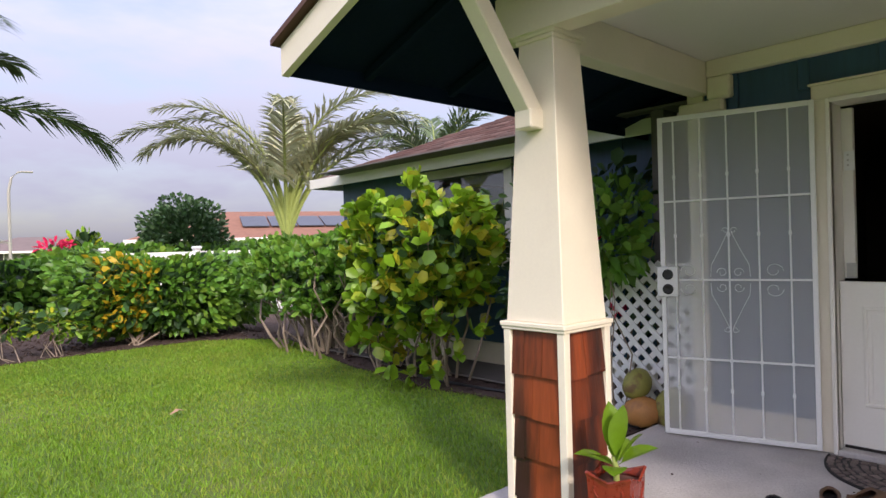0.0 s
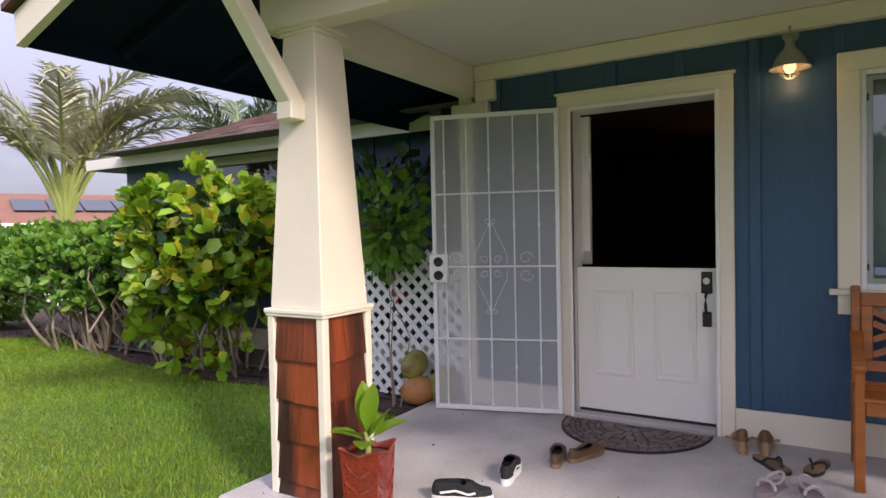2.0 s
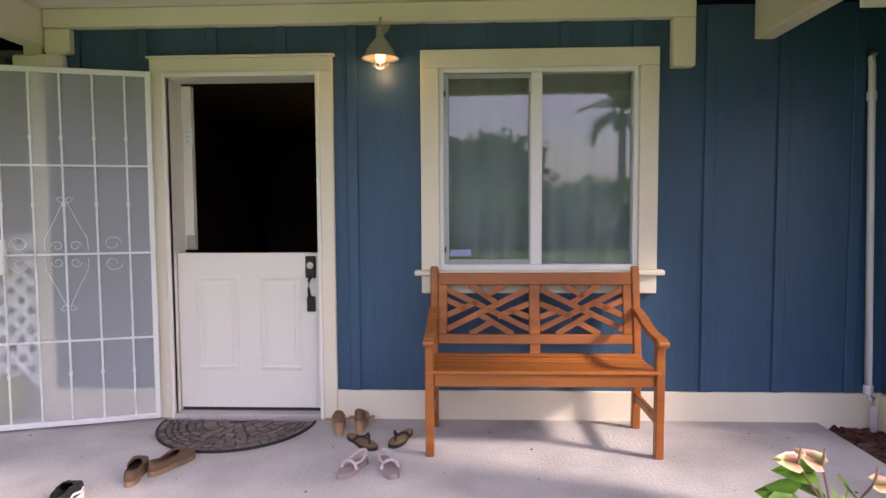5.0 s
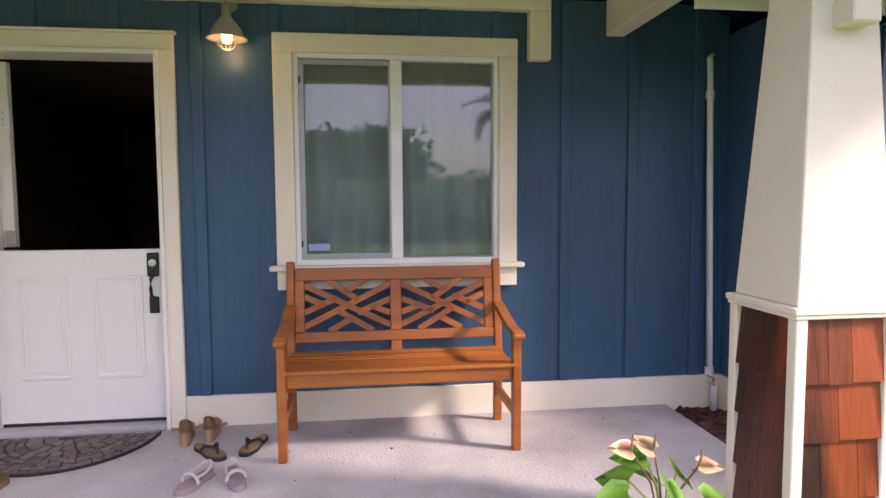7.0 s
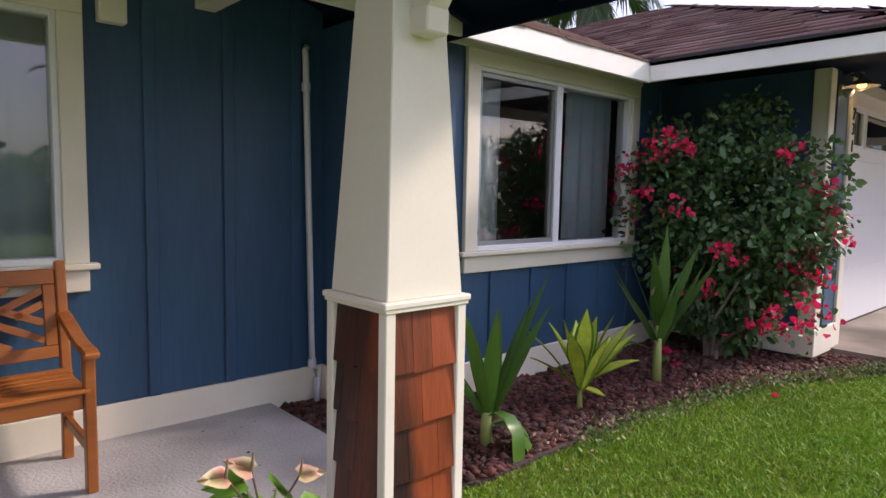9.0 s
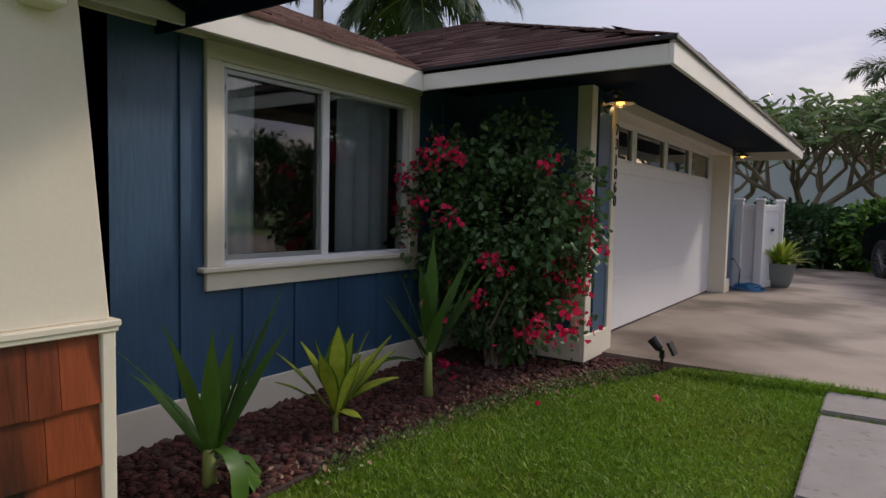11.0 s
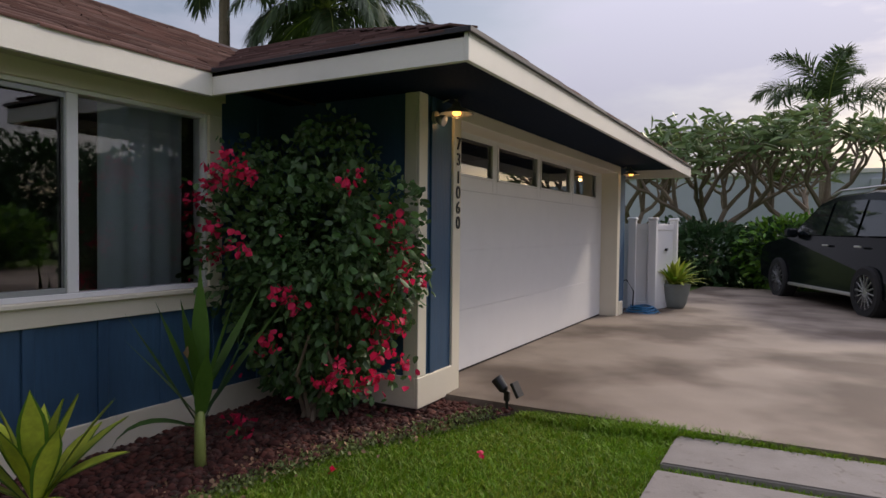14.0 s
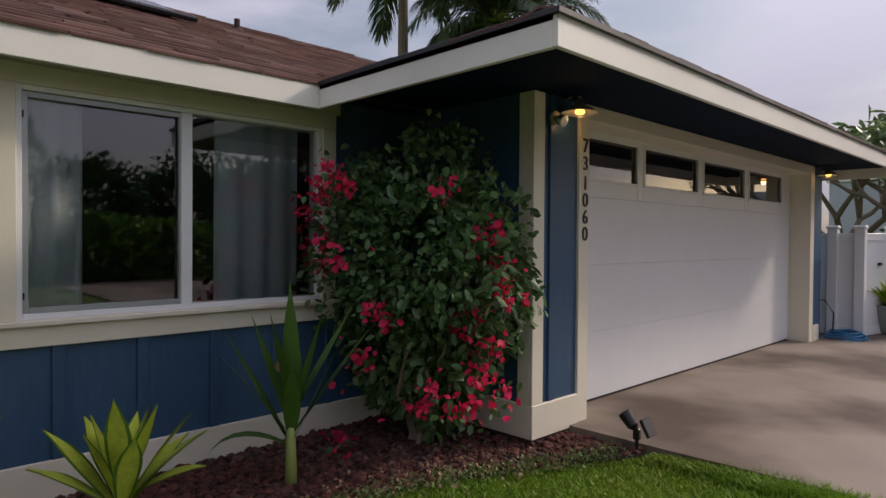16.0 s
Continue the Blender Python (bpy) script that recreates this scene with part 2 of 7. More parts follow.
def tube(bm, pts, r, sides=8, r_end=None, cap=True):
    """A round tube through points; r may taper to r_end."""
    pts = [Vector(p) for p in pts]
    rings = []
    n = len(pts)
    for i, p in enumerate(pts):
        d = (pts[min(i + 1, n - 1)] - pts[max(i - 1, 0)]).normalized()
        u = Vector((0, 0, 1)) if abs(d.z) < 0.9 else Vector((1, 0, 0))
        x = d.cross(u).normalized()
        y = d.cross(x)
        k = r if r_end is None else r + (r_end - r) * i / (n - 1)
        rings.append([bm.verts.new(p + k * (math.cos(2 * math.pi * j / sides) * x + math.sin(2 * math.pi * j / sides) * y)) for j in range(sides)])
    for a, b in zip(rings, rings[1:]):
        for j in range(sides):
            bm.faces.new((a[j], a[(j + 1) % sides], b[(j + 1) % sides], b[j]))
    if cap:
        bm.faces.new(rings[0][::-1])
        bm.faces.new(rings[-1])
    return bm


def lathe(bm, profile, sides=24, at=(0, 0, 0), m=None):
    """A turned shape from (radius, height) pairs."""
    o = Vector(at)
    rings = []
    for r, z in profile:
        ring = []
        for j in range(sides):
            v = o + Vector((r * math.cos(2 * math.pi * j / sides), r * math.sin(2 * math.pi * j / sides), z))
            ring.append(bm.verts.new(m @ v if m is not None else v))
        rings.append(ring)
    for a, b in zip(rings, rings[1:]):
        for j in range(sides):
            bm.faces.new((a[j], a[(j + 1) % sides], b[(j + 1) % sides], b[j]))
    if profile[0][0] > 1e-5:
        bm.faces.new(rings[0][::-1])
    if profile[-1][0] > 1e-5:
        bm.faces.new(rings[-1])
    return bm


def slab_poly(bm, pts, thick):
    """A flat polygon of that thickness, hanging below its points."""
    top = [bm.verts.new(p) for p in pts]
    low = [bm.verts.new(Vector(p) - Vector((0, 0, thick))) for p in pts]
    bm.faces.new(top)
    bm.faces.new(low[::-1])
    n = len(pts)
    for i in range(n):
        bm.faces.new((top[i], low[i], low[(i + 1) % n], top[(i + 1) % n]))
    bmesh.ops.recalc_face_normals(bm, faces=bm.faces[:])
    return bm


def fast_mesh(name, verts, faces, mat, parent=None, smooth=False):
    """One mesh object from numpy arrays; all faces have the same number of corners."""
    me = bpy.data.meshes.new(name)
    verts = np.asarray(verts, dtype=np.float32)
    faces = np.asarray(faces, dtype=np.int32)
    k = faces.shape[1]
    me.vertices.add(len(verts))
    me.vertices.foreach_set("co", verts.ravel())
    me.loops.add(faces.size)
    me.loops.foreach_set("vertex_index", faces.ravel())
    me.polygons.add(len(faces))
    me.polygons.foreach_set("loop_start", np.arange(0, faces.size, k, dtype=np.int32))
    me.update(calc_edges=True)
    me.materials.append(mat)
    if smooth:
        me.shade_smooth()
    ob = new(name, me)
    if parent:
        ob.parent = parent
    return ob


# ---------------- ground ----------------
G = -0.07


def ground_z(y):
    """The lawn lies level before the porch and rises a little towards the driveway."""
    return G + 0.05 * min(1.0, max(0.0, (-3.0 - y) / 3.8))


ground_bm = B()
lines = (-400.0, -120.0, -30.0, -6.8, -3.0, 3.0, 30.0, 120.0, 400.0)
grid = [[ground_bm.verts.new((x, y, ground_z(y))) for x in (-400.0, -100.0, -10.0, 10.0, 100.0, 400.0)] for y in lines]
for a, b in zip(grid, grid[1:]):
    for k in range(5):
        ground_bm.faces.new((a[k], a[k + 1], b[k + 1], b[k]))
ground = tagged(link("ground", ground_bm, M_LAWN), "green lawn ground reaching to the horizon", "ground", kind="structure")

bed_bm = slab_poly(B(), [(4.02, -2.6, -0.045), (2.72, -2.56, -0.045), (2.60, -2.9, -0.045), (4.02, -3.0, -0.045)], 0.02)
slab_poly(bed_bm, [(4.02, -3.0, -0.045), (2.60, -2.9, -0.046), (2.60, -3.7, -0.035), (2.54, -4.7, -0.021), (2.36, -5.5, -0.011),
                   (2.05, -6.1, -0.003), (1.78, -6.58, 0.003), (2.33, -6.66, 0.004), (4.02, -6.1, -0.003)], 0.02)
bed = tagged(link("garden_bed", bed_bm, M_SOIL), "dark soil bed covered with red lava rock beside the house", "garden bed", kind="structure")
nbed_bm = slab_poly(B(), [(4.9, 1.8, -0.045), (4.1, 2.25, -0.045), (3.65, 2.3, -0.045), (3.9, 3.6, -0.045), (3.75, 4.4, -0.045), (3.95, 6.0, -0.045), (4.55, 8.5, -0.045), (3.6, 9.45, -0.045), (2.0, 9.4, -0.045),
                          (-6, 8.9, -0.045), (-8, 22, -0.045), (12, 22, -0.045), (8, 8, -0.045), (8, 2, -0.045)], 0.02)
nbed = tagged(link("garden_bed", nbed_bm, M_SOIL), "dark mulch bed under the hedge and shrubs", "garden bed", kind="structure")

slab = tagged(link("floor_porch", box(B(), 2.02, 4.30, -2.60, 2.20, -0.2, 0.0, 0.012), M_CONCRETE), "grey broom-finished concrete porch slab", "floor", kind="structure")
drive = tagged(link("driveway", slab_poly(B(), [(2.9, -6.60, 0.060), (1.62, -6.655, 0.045), (-14, -7.45, -0.005), (-14, -18.15, 0.0), (1.9, -18.15, 0.045), (2.2, -14.4, 0.055), (2.9, -14.4, 0.060)], 0.2), M_DRIVE),
               "weathered grey concrete driveway with dark stains", "driveway", kind="structure")

# ---------------- house walls ----------------
WX = 4.06


def battens(parent, x, ys, z0, z1):
    for y in ys:
        part("batten", box(B(), x - 0.017, x + 0.004, y - 0.03, y + 0.03, z0, z1, 0.003), M_BLUE, parent)


wall_porch = thing("wall_porch", "dark blue board-and-batten house wall behind the porch", "wall", kind="structure")
for name, y0, y1, z0, z1 in (("siding", 1.20, 1.98, 0.0, 2.42), ("siding", 0.24, 1.20, 2.05, 2.6), ("siding", -0.40, 0.24, 0.0, 2.6),
                             ("siding", -1.59, -0.40, 0.0, 0.87), ("siding", -1.59, -0.40, 2.06, 2.6), ("siding", -2.95, -1.59, 0.0, 2.36)):
    part(name, box(B(), WX, WX + 0.16, y0, y1, z0, z1, 0), M_BLUE, wall_porch)
battens(wall_porch, WX, (-2.765, -2.36, -1.955, 0.07), 0.17, 2.34)
battens(wall_porch, WX, (0.475, 0.88, 1.285), 2.10, 2.34)
battens(wall_porch, WX, (-0.335, -0.74, -1.145, -1.55), 2.13, 2.34)
battens(wall_porch, WX, (1.69,), 0.17, 2.34)
part("skirt_board", box(B(), WX - 0.022, WX, -2.95, 0.18, -0.05, 0.17, 0.004), M_CREAM, wall_porch)
part("skirt_board", box(B(), WX - 0.022, WX, 1.24, 1.88, -0.05, 0.17, 0.004), M_CREAM, wall_porch)
part("corner_board", box(B(), WX - 0.024, WX, 1.88, 1.99, -0.05, 2.34, 0.004), M_CREAM, wall_porch)

wall_jog = thing("wall_jog", "dark blue return wall beside the porch", "wall", kind="structure")
part("siding", box(B(), 3.53, WX + 0.1, -3.10, -2.95, -0.05, 2.2, 0), M_BLUE, wall_jog)
part("skirt_board", box(B(), 3.51, WX - 0.022, -2.95, -2.928, -0.05, 0.17, 0.004), M_CREAM, wall_jog)
part("corner_board", box(B(), 3.505, 3.60, -2.952, -2.926, 0.17, 2.12, 0.004), M_BLUE, wall_jog)

W2X = 3.53
wall_window = thing("wall_window", "dark blue board-and-batten wall with a wide window", "wall", kind="structure")
for y0, y1, z0, z1 in ((-3.70, -2.95, -0.05, 2.24), (-5.50, -3.70, -0.05, 0.87), (-5.50, -3.70, 2.06, 2.24), (-6.25, -5.50, -0.05, 2.24)):
    part("siding", box(B(), W2X, W2X + 0.16, y0, y1, z0, z1, 0), M_BLUE, wall_window)
battens(wall_window, W2X, (-3.5,), 0.17, 2.12)
battens(wall_window, W2X, (-3.905, -4.31, -4.715, -5.12, -5.525), 0.17, 0.75)
battens(wall_window, W2X, (-5.93,), 0.17, 2.12)
part("skirt_board", box(B(), W2X - 0.022, W2X, -6.2, -2.93, -0.05, 0.17, 0.004), M_CREAM, wall_window)
part("frieze_board", box(B(), W2X - 0.02, W2X, -5.60, -2.96, 2.13, 2.22, 0.004), M_CREAM, wall_window)

# north wing, behind the shrubs
NX = 4.86
wall_north = thing("wall_north", "dark blue house wall behind the shrubs", "wall", kind="structure")
for y0, y1, z0, z1 in ((1.98, 4.36, -0.05, 2.2), (4.36, 5.8, -0.05, 1.14), (4.36, 5.8, 2.02, 2.2), (5.8, 7.2, -0.05, 2.2)):
    part("siding", box(B(), NX, NX + 0.16, y0, y1, z0, z1, 0), M_BLUE, wall_north)
part("skirt_board", box(B(), NX - 0.022, NX, 2.0, 7.2, -0.05, 0.22, 0.004), M_CREAM, wall_north)
battens(wall_north, NX, [2.2 + 0.405 * i for i in range(5)], 0.22, 2.19)
part("return_siding", box(B(), WX + 0.16, NX, 1.84, 1.98, -0.05, 2.2, 0), M_BLUE, wall_north)
part("end_siding", box(B(), NX, 10, 7.2, 7.36, -0.05, 2.2, 0), M_BLUE, wall_north)

# garage
GX, GDX, GY0, GY1 = 2.35, 2.57, -6.245, -12.05
wall_garage = thing("wall_garage", "dark blue garage wall with cream corner boards", "wall", kind="structure")
part("side_siding", box(B(), GX, W2X + 0.1, GY0 - 0.16, GY0, -0.05, 2.5, 0), M_BLUE, wall_garage)
part("front_siding", box(B(), GX, GX + 0.16, -6.80, GY0 - 0.16, -0.05, 2.5, 0), M_BLUE, wall_garage)
part("front_siding", box(B(), GX, GX + 0.16, GY1, -11.72, -0.05, 2.5, 0), M_BLUE, wall_garage)
part("front_siding", box(B(), GX, GX + 0.16, -11.72, -6.80, 2.22, 2.5, 0), M_BLUE, wall_garage)
part("end_siding", box(B(), GX, 9, GY1 - 0.16, GY1, -0.05, 2.5, 0), M_BLUE, wall_garage)
part("corner_board", box(B(), GX - 0.022, GX, GY0 - 0.09, GY0 + 0.024, 0.25, 2.222, 0.004), M_CREAM, wall_garage)
part("corner_board", box(B(), GX, GX + 0.10, GY0, GY0 + 0.022, 0.25, 2.222, 0.004), M_CREAM, wall_garage)
part("skirt_board", box(B(), GX + 0.0, W2X - 0.022, GY0, GY0 + 0.026, 0.035, 0.25, 0.004), M_CREAM, wall_garage)
part("skirt_board", box(B(), GX - 0.026, GX, -6.72, GY0 + 0.026, 0.035, 0.25, 0.004), M_CREAM, wall_garage)
part("footing", box(B(), GX + 0.004, W2X - 0.03, GY0 - 0.02, GY0 + 0.012, -0.06, 0.035, 0), M_SOIL, wall_garage)
part("footing", box(B(), GX - 0.012, GX + 0.004, -6.72, GY0 + 0.010, -0.06, 0.035, 0), M_SOIL, wall_garage)
part("batten", box(B(), GX - 0.017, GX + 0.004, -6.46, -6.40, 0.25, 2.222, 0.003), M_BLUE, wall_garage)
part("skirt_board", box(B(), GX - 0.026, GX, GY1 - 0.02, -11.84, 0.035, 0.25, 0.004), M_CREAM, wall_garage)
part("door_jamb", box(B(), GX - 0.02, GDX + 0.02, -6.84, -6.72, 0.05, 2.223, 0.004), M_CREAM, wall_garage)
part("door_jamb", box(B(), GX - 0.02, GDX + 0.02, -11.84, -11.70, -0.05, 2.223, 0.004), M_CREAM, wall_garage)
part("door_head", box(B(), GX - 0.02, GDX + 0.02, -11.70, -6.84, 2.12, 2.223, 0.004), M_CREAM, wall_garage)

# ---------------- roofs ----------------
def shingle_plane(name, parent, origin, along, up, length, height, mat, trim=None, course=0.14, tab=0.30, seed=1):
    """Overlapping asphalt tabs laid in courses on a roof plane, joined in one mesh. trim(u, v) keeps a tab."""
    rng = np.random.default_rng(seed)
    o, a, u = Vector(origin), Vector(along).normalized(), Vector(up).normalized()
    n = a.cross(u).normalized()
    if n.z < 0:
        n = -n
    vs, fs = [], []
    for r in range(int(height / course)):
        s = -rng.random() * tab
        while s < length:
            w = tab * (0.55 + 0.9 * rng.random())
            v0 = r * course + (rng.random() - 0.5) * 0.012
            if trim is None or trim(s + w / 2, v0):
                t = 0.010 + 0.008 * rng.random()
                k = len(vs)
                for (du, dv, dn) in ((0.003, 0, t), (w - 0.003, 0, t), (w - 0.003, course * 1.15, 0.003), (0.003, course * 1.15, 0.003),
                                     (0.003, 0, -0.004), (w - 0.003, 0, -0.004)):
                    vs.append(o + a * (s + du) + u * (v0 + dv) + n * dn)
                fs += [(k, k + 1, k + 2, k + 3), (k + 4, k + 5, k + 1, k), (k + 4, k, k + 3, k + 3), (k + 1, k + 5, k + 2, k + 2)][:2]
            s += w
    ob = fast_mesh(name, [tuple(v) for v in vs], fs, mat, parent)
    return tagged(ob, kind="stuff")


SL = 0.417
NRM = math.hypot(1, SL)
# main roof over the window wall and the house
roof_main = thing("roof_main", "brown asphalt shingle roof with a white fascia", "roof", kind="structure")
zt = 2.235
part("roof_deck", slab_poly(B(), [(3.27, -2.0, zt), (3.27, -9.0, zt), (7.1, -9.0, zt + 3.83 * SL), (7.1, -2.0, zt + 3.83 * SL)], 0.03), M_ROOFBASE, roof_main)
part("roof_deck", slab_poly(B(), [(7.1, 6.0, zt + 3.83 * SL), (7.1, -9.0, zt + 3.83 * SL), (12.5, -9.0, zt - 0.4), (12.5, 6.0, zt - 0.4)], 0.03), M_ROOFBASE, roof_main)
shingle_plane("roof_shingles", roof_main, (3.25, -5.3 - 2.6, zt + 0.004), (0, 1, 0), (1, 0, SL), 6.2, 3.84 * NRM, M_ROOF,
              trim=lambda s, v: -7.9 + s > -5.28 - v / NRM - 0.2 and -7.9 + s < -2.2, seed=3)
part("fascia", box(B(), 3.262, 3.29, -5.29, -2.3, 2.095, 2.245, 0.003), M_WHITE, roof_main)
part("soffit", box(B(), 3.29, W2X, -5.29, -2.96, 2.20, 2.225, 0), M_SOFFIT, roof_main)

M_PANEL = material("black_solar_panel", (0.012, 0.013, 0.016), 0.25, 0.1, 4, 60)
for yy in (-3.75, -4.85):
    sp = thing("solar_panel", "black solar water panel lying on the shingle roof", "solar panel", (5.85, yy, zt + 2.58 * SL + 0.03))
    tm = Matrix.Rotation(-math.atan(SL), 4, "Y")
    part("panel", box(B(), -0.42, 0.42, -0.47, 0.47, 0.02, 0.05, 0.004, tm), M_PANEL, sp)
    part("header_pipe", tube(B(), [tm @ Vector((-0.44, -0.55, 0.04)), tm @ Vector((-0.44, 0.50, 0.04))], 0.028, 8), M_PANEL, sp)
    part("bracket", box(B(), -0.40, 0.40, -0.02, 0.02, -0.02, 0.02, 0.002, tm), M_GREYFRAME, sp)

vent = thing("roof_vent", "thin vent pipe standing on the shingle roof", "vent pipe", (6.2, -6.15, zt + 2.93 * SL))
part("pipe", tube(B(), [(0, 0, -0.05), (0, 0, 0.13)], 0.03, 10), M_ROOFBASE, vent)
part("flashing", lathe(B(), [(0.10, -0.02), (0.05, 0.02), (0.034, 0.04)], 14), M_ROOFBASE, vent)

# garage hip roof
roof_garage = thing("roof_garage", "brown shingled hip roof of the garage with a white fascia", "roof", kind="structure")
ex, ey0, ey1, zg = 1.47, -5.27, -12.55, 2.245
ry = (ey0 + ey1) / 2
hw = (ey0 - ey1) / 2
rz = zg + hw * SL
part("roof_deck", slab_poly(B(), [(ex, ey0, zg), (ex, ey1, zg), (ex + hw, ry, rz)], 0.03), M_ROOFBASE, roof_garage)
part("roof_deck", slab_poly(B(), [(ex, ey0, zg), (ex + hw, ry, rz), (9.5, ry, rz), (9.5, ey0, zg)], 0.03), M_ROOFBASE, roof_garage)
part("roof_deck", slab_poly(B(), [(ex, ey1, zg), (9.5, ey1, zg), (9.5, ry, rz), (ex + hw, ry, rz)], 0.03), M_ROOFBASE, roof_garage)
shingle_plane("roof_shingles", roof_garage, (ex - 0.02, ey0 + 0.015, zg + 0.004), (1, 0, 0), (0, -1, SL), 6.5, hw * NRM, M_ROOF,
              trim=lambda s, v: s > v / NRM + 0.14 and s < 1.85 + v / NRM, seed=5)
shingle_plane("roof_shingles", roof_garage, (ex - 0.015, ey1, zg + 0.004), (0, 1, 0), (1, 0, SL), ey0 - ey1, hw * NRM, M_ROOF,
              trim=lambda s, v: v / NRM + 0.14 < s < (ey0 - ey1) - v / NRM - 0.14, seed=6)
for k in range(16):
    t0, t1 = 0.06 + hw * k / 16, 0.06 + hw * (k + 1.25) / 16
    part("hip_cap", bar(B(), (ex + t0, ey0 - t0, zg + t0 * SL + 0.022), (ex + t1, ey0 - t1, zg + t1 * SL + 0.006), 0.15, 0.012, 0.002), M_ROOF, roof_garage)
part("fascia", box(B(), ex, ex + 0.028, ey1, ey0, 2.10, 2.255, 0.003), M_WHITE, roof_garage)
part("fascia", box(B(), ex + 0.028, 3.262, ey0 - 0.028, ey0, 2.10, 2.255, 0.003), M_WHITE, roof_garage)
part("fascia", box(B(), ex + 0.028, 9.4, ey1, ey1 + 0.028, 2.10, 2.255, 0.003), M_WHITE, roof_garage)
part("drip_edge", box(B(), ex - 0.02, ex, ey1 - 0.02, ey0 + 0.02, 2.235, 2.262, 0.002), M_BLACK, roof_garage)
part("drip_edge", box(B(), ex, 3.25, ey0, ey0 + 0.02, 2.235, 2.262, 0.002), M_BLACK, roof_garage)
zs = 2.245
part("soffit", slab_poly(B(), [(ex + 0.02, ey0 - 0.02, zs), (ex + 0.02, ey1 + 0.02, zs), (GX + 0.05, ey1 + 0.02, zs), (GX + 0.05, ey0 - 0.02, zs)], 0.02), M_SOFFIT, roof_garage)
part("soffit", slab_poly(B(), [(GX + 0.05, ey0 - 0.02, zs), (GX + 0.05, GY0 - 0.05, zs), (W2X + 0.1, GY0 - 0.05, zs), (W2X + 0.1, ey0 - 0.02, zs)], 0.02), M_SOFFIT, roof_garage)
# north wing roof
roof_north = thing("roof_north", "brown shingled roof of the north wing with a white fascia", "roof", kind="structure")
nx, ny, zn = 4.56, 7.65, 2.195
part("roof_deck", slab_poly(B(), [(nx, 1.6, zn), (9.0, 1.6, zn + 4.44 * SL), (9.0, ny - 2.2, zn + 2.2 * SL), (nx + 2.2, ny - 2.2, zn + 2.2 * SL), (nx, ny, zn)][:2] + [(nx + 3.6, ny - 3.6, zn + 3.6 * SL), (nx, ny, zn)], 0.03), M_ROOFBASE, roof_north)
part("roof_deck", slab_poly(B(), [(nx, ny, zn), (nx + 3.6, ny - 3.6, zn + 3.6 * SL), (12, ny - 3.6, zn + 3.6 * SL), (12, ny, zn)], 0.03), M_ROOFBASE, roof_north)
shingle_plane("roof_shingles", roof_north, (nx - 0.02, 1.6, zn + 0.004), (0, 1, 0), (1, 0, SL), ny - 1.6, 3.6 * NRM, M_ROOF,
              trim=lambda s, v: s < (ny - 1.6) - v / NRM - 0.14, seed=8)
part("fascia", box(B(), nx - 0.055, nx - 0.025, 1.9, ny, 2.08, 2.205, 0.003), M_WHITE, roof_north)
part("fascia", box(B(), nx - 0.025, 11.5, ny - 0.03, ny, 2.08, 2.205, 0.003), M_WHITE, roof_north)
part("soffit", box(B(), nx - 0.022, NX, 1.9, ny - 0.03, 2.155, 2.175, 0), M_SOFFIT, roof_north)

# porch gable roof
roof_porch = thing("roof_porch", "porch gable roof with cream rake boards and shade-darkened blue soffit", "roof", kind="structure")
PS = 0.32
RY, PYL, PYR, PX = -0.27, 2.76, -3.36, 1.50
zr, ze = 2.23 + (PYL - RY) * PS, 2.23
xe = 5.2
for yy in (PYL, PYR):
    part("roof_deck", slab_poly(B(), [(PX, yy, ze), (PX, RY, zr), (xe, RY, zr), (xe, yy, ze)], 0.02), M_ROOFBASE, roof_porch)
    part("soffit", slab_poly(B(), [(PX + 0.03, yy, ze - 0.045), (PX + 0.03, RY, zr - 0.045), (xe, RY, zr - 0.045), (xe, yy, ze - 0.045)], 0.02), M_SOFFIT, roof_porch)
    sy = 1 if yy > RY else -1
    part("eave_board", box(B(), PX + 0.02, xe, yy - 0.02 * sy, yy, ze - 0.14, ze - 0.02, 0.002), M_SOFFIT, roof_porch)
    rk = B()
    v = []
    for x in (PX - 0.02, PX + 0.02):
        v.append([rk.verts.new(q) for q in ((x, yy, ze - 0.0), (x, RY, zr - 0.0), (x, RY, zr - 0.145), (x, yy, ze - 0.145))])
    for i in range(4):
        rk.faces.new((v[0][i], v[0][(i + 1) % 4], v[1][(i + 1) % 4], v[1][i]))
    rk.faces.new(v[0])
    rk.faces.new(v[1][::-1])
    bmesh.ops.recalc_face_normals(rk, faces=rk.faces[:])
    part("rake_board", rk, M_CREAM, roof_porch)
    part("shingle_edge", slab_poly(B(), [(PX - 0.06, yy + 0.03 * sy, ze + 0.03), (PX - 0.06, RY, zr + 0.03), (xe, RY, zr + 0.03), (xe, yy + 0.03 * sy, ze + 0.03)], 0.028), M_ROOF, roof_porch)
    part("rafter", bar(B(), (1.95, yy - 0.05 * sy, ze - 0.085), (1.95, RY + 0.3 * sy, zr - 0.085 - 0.3 * PS), 0.04, 0.05), M_SOFFIT, roof_porch)
    for k in range(4):
        xx = 2.55 + 0.61 * k
        part("rafter", bar(B(), (xx, yy - 0.05 * sy, ze - 0.085), (xx, yy - 0.72 * sy, ze - 0.085 + 0.67 * PS), 0.04, 0.05), M_SOFFIT, roof_porch)
gb = B()
for x in (2.26, 2.32):
    gb.faces.new([gb.verts.new(q) for q in ((x, 2.0, 2.42), (x, RY, 3.05), (x, -2.5, 2.42))])
part("gable_panel", gb, M_CREAM, roof_porch)

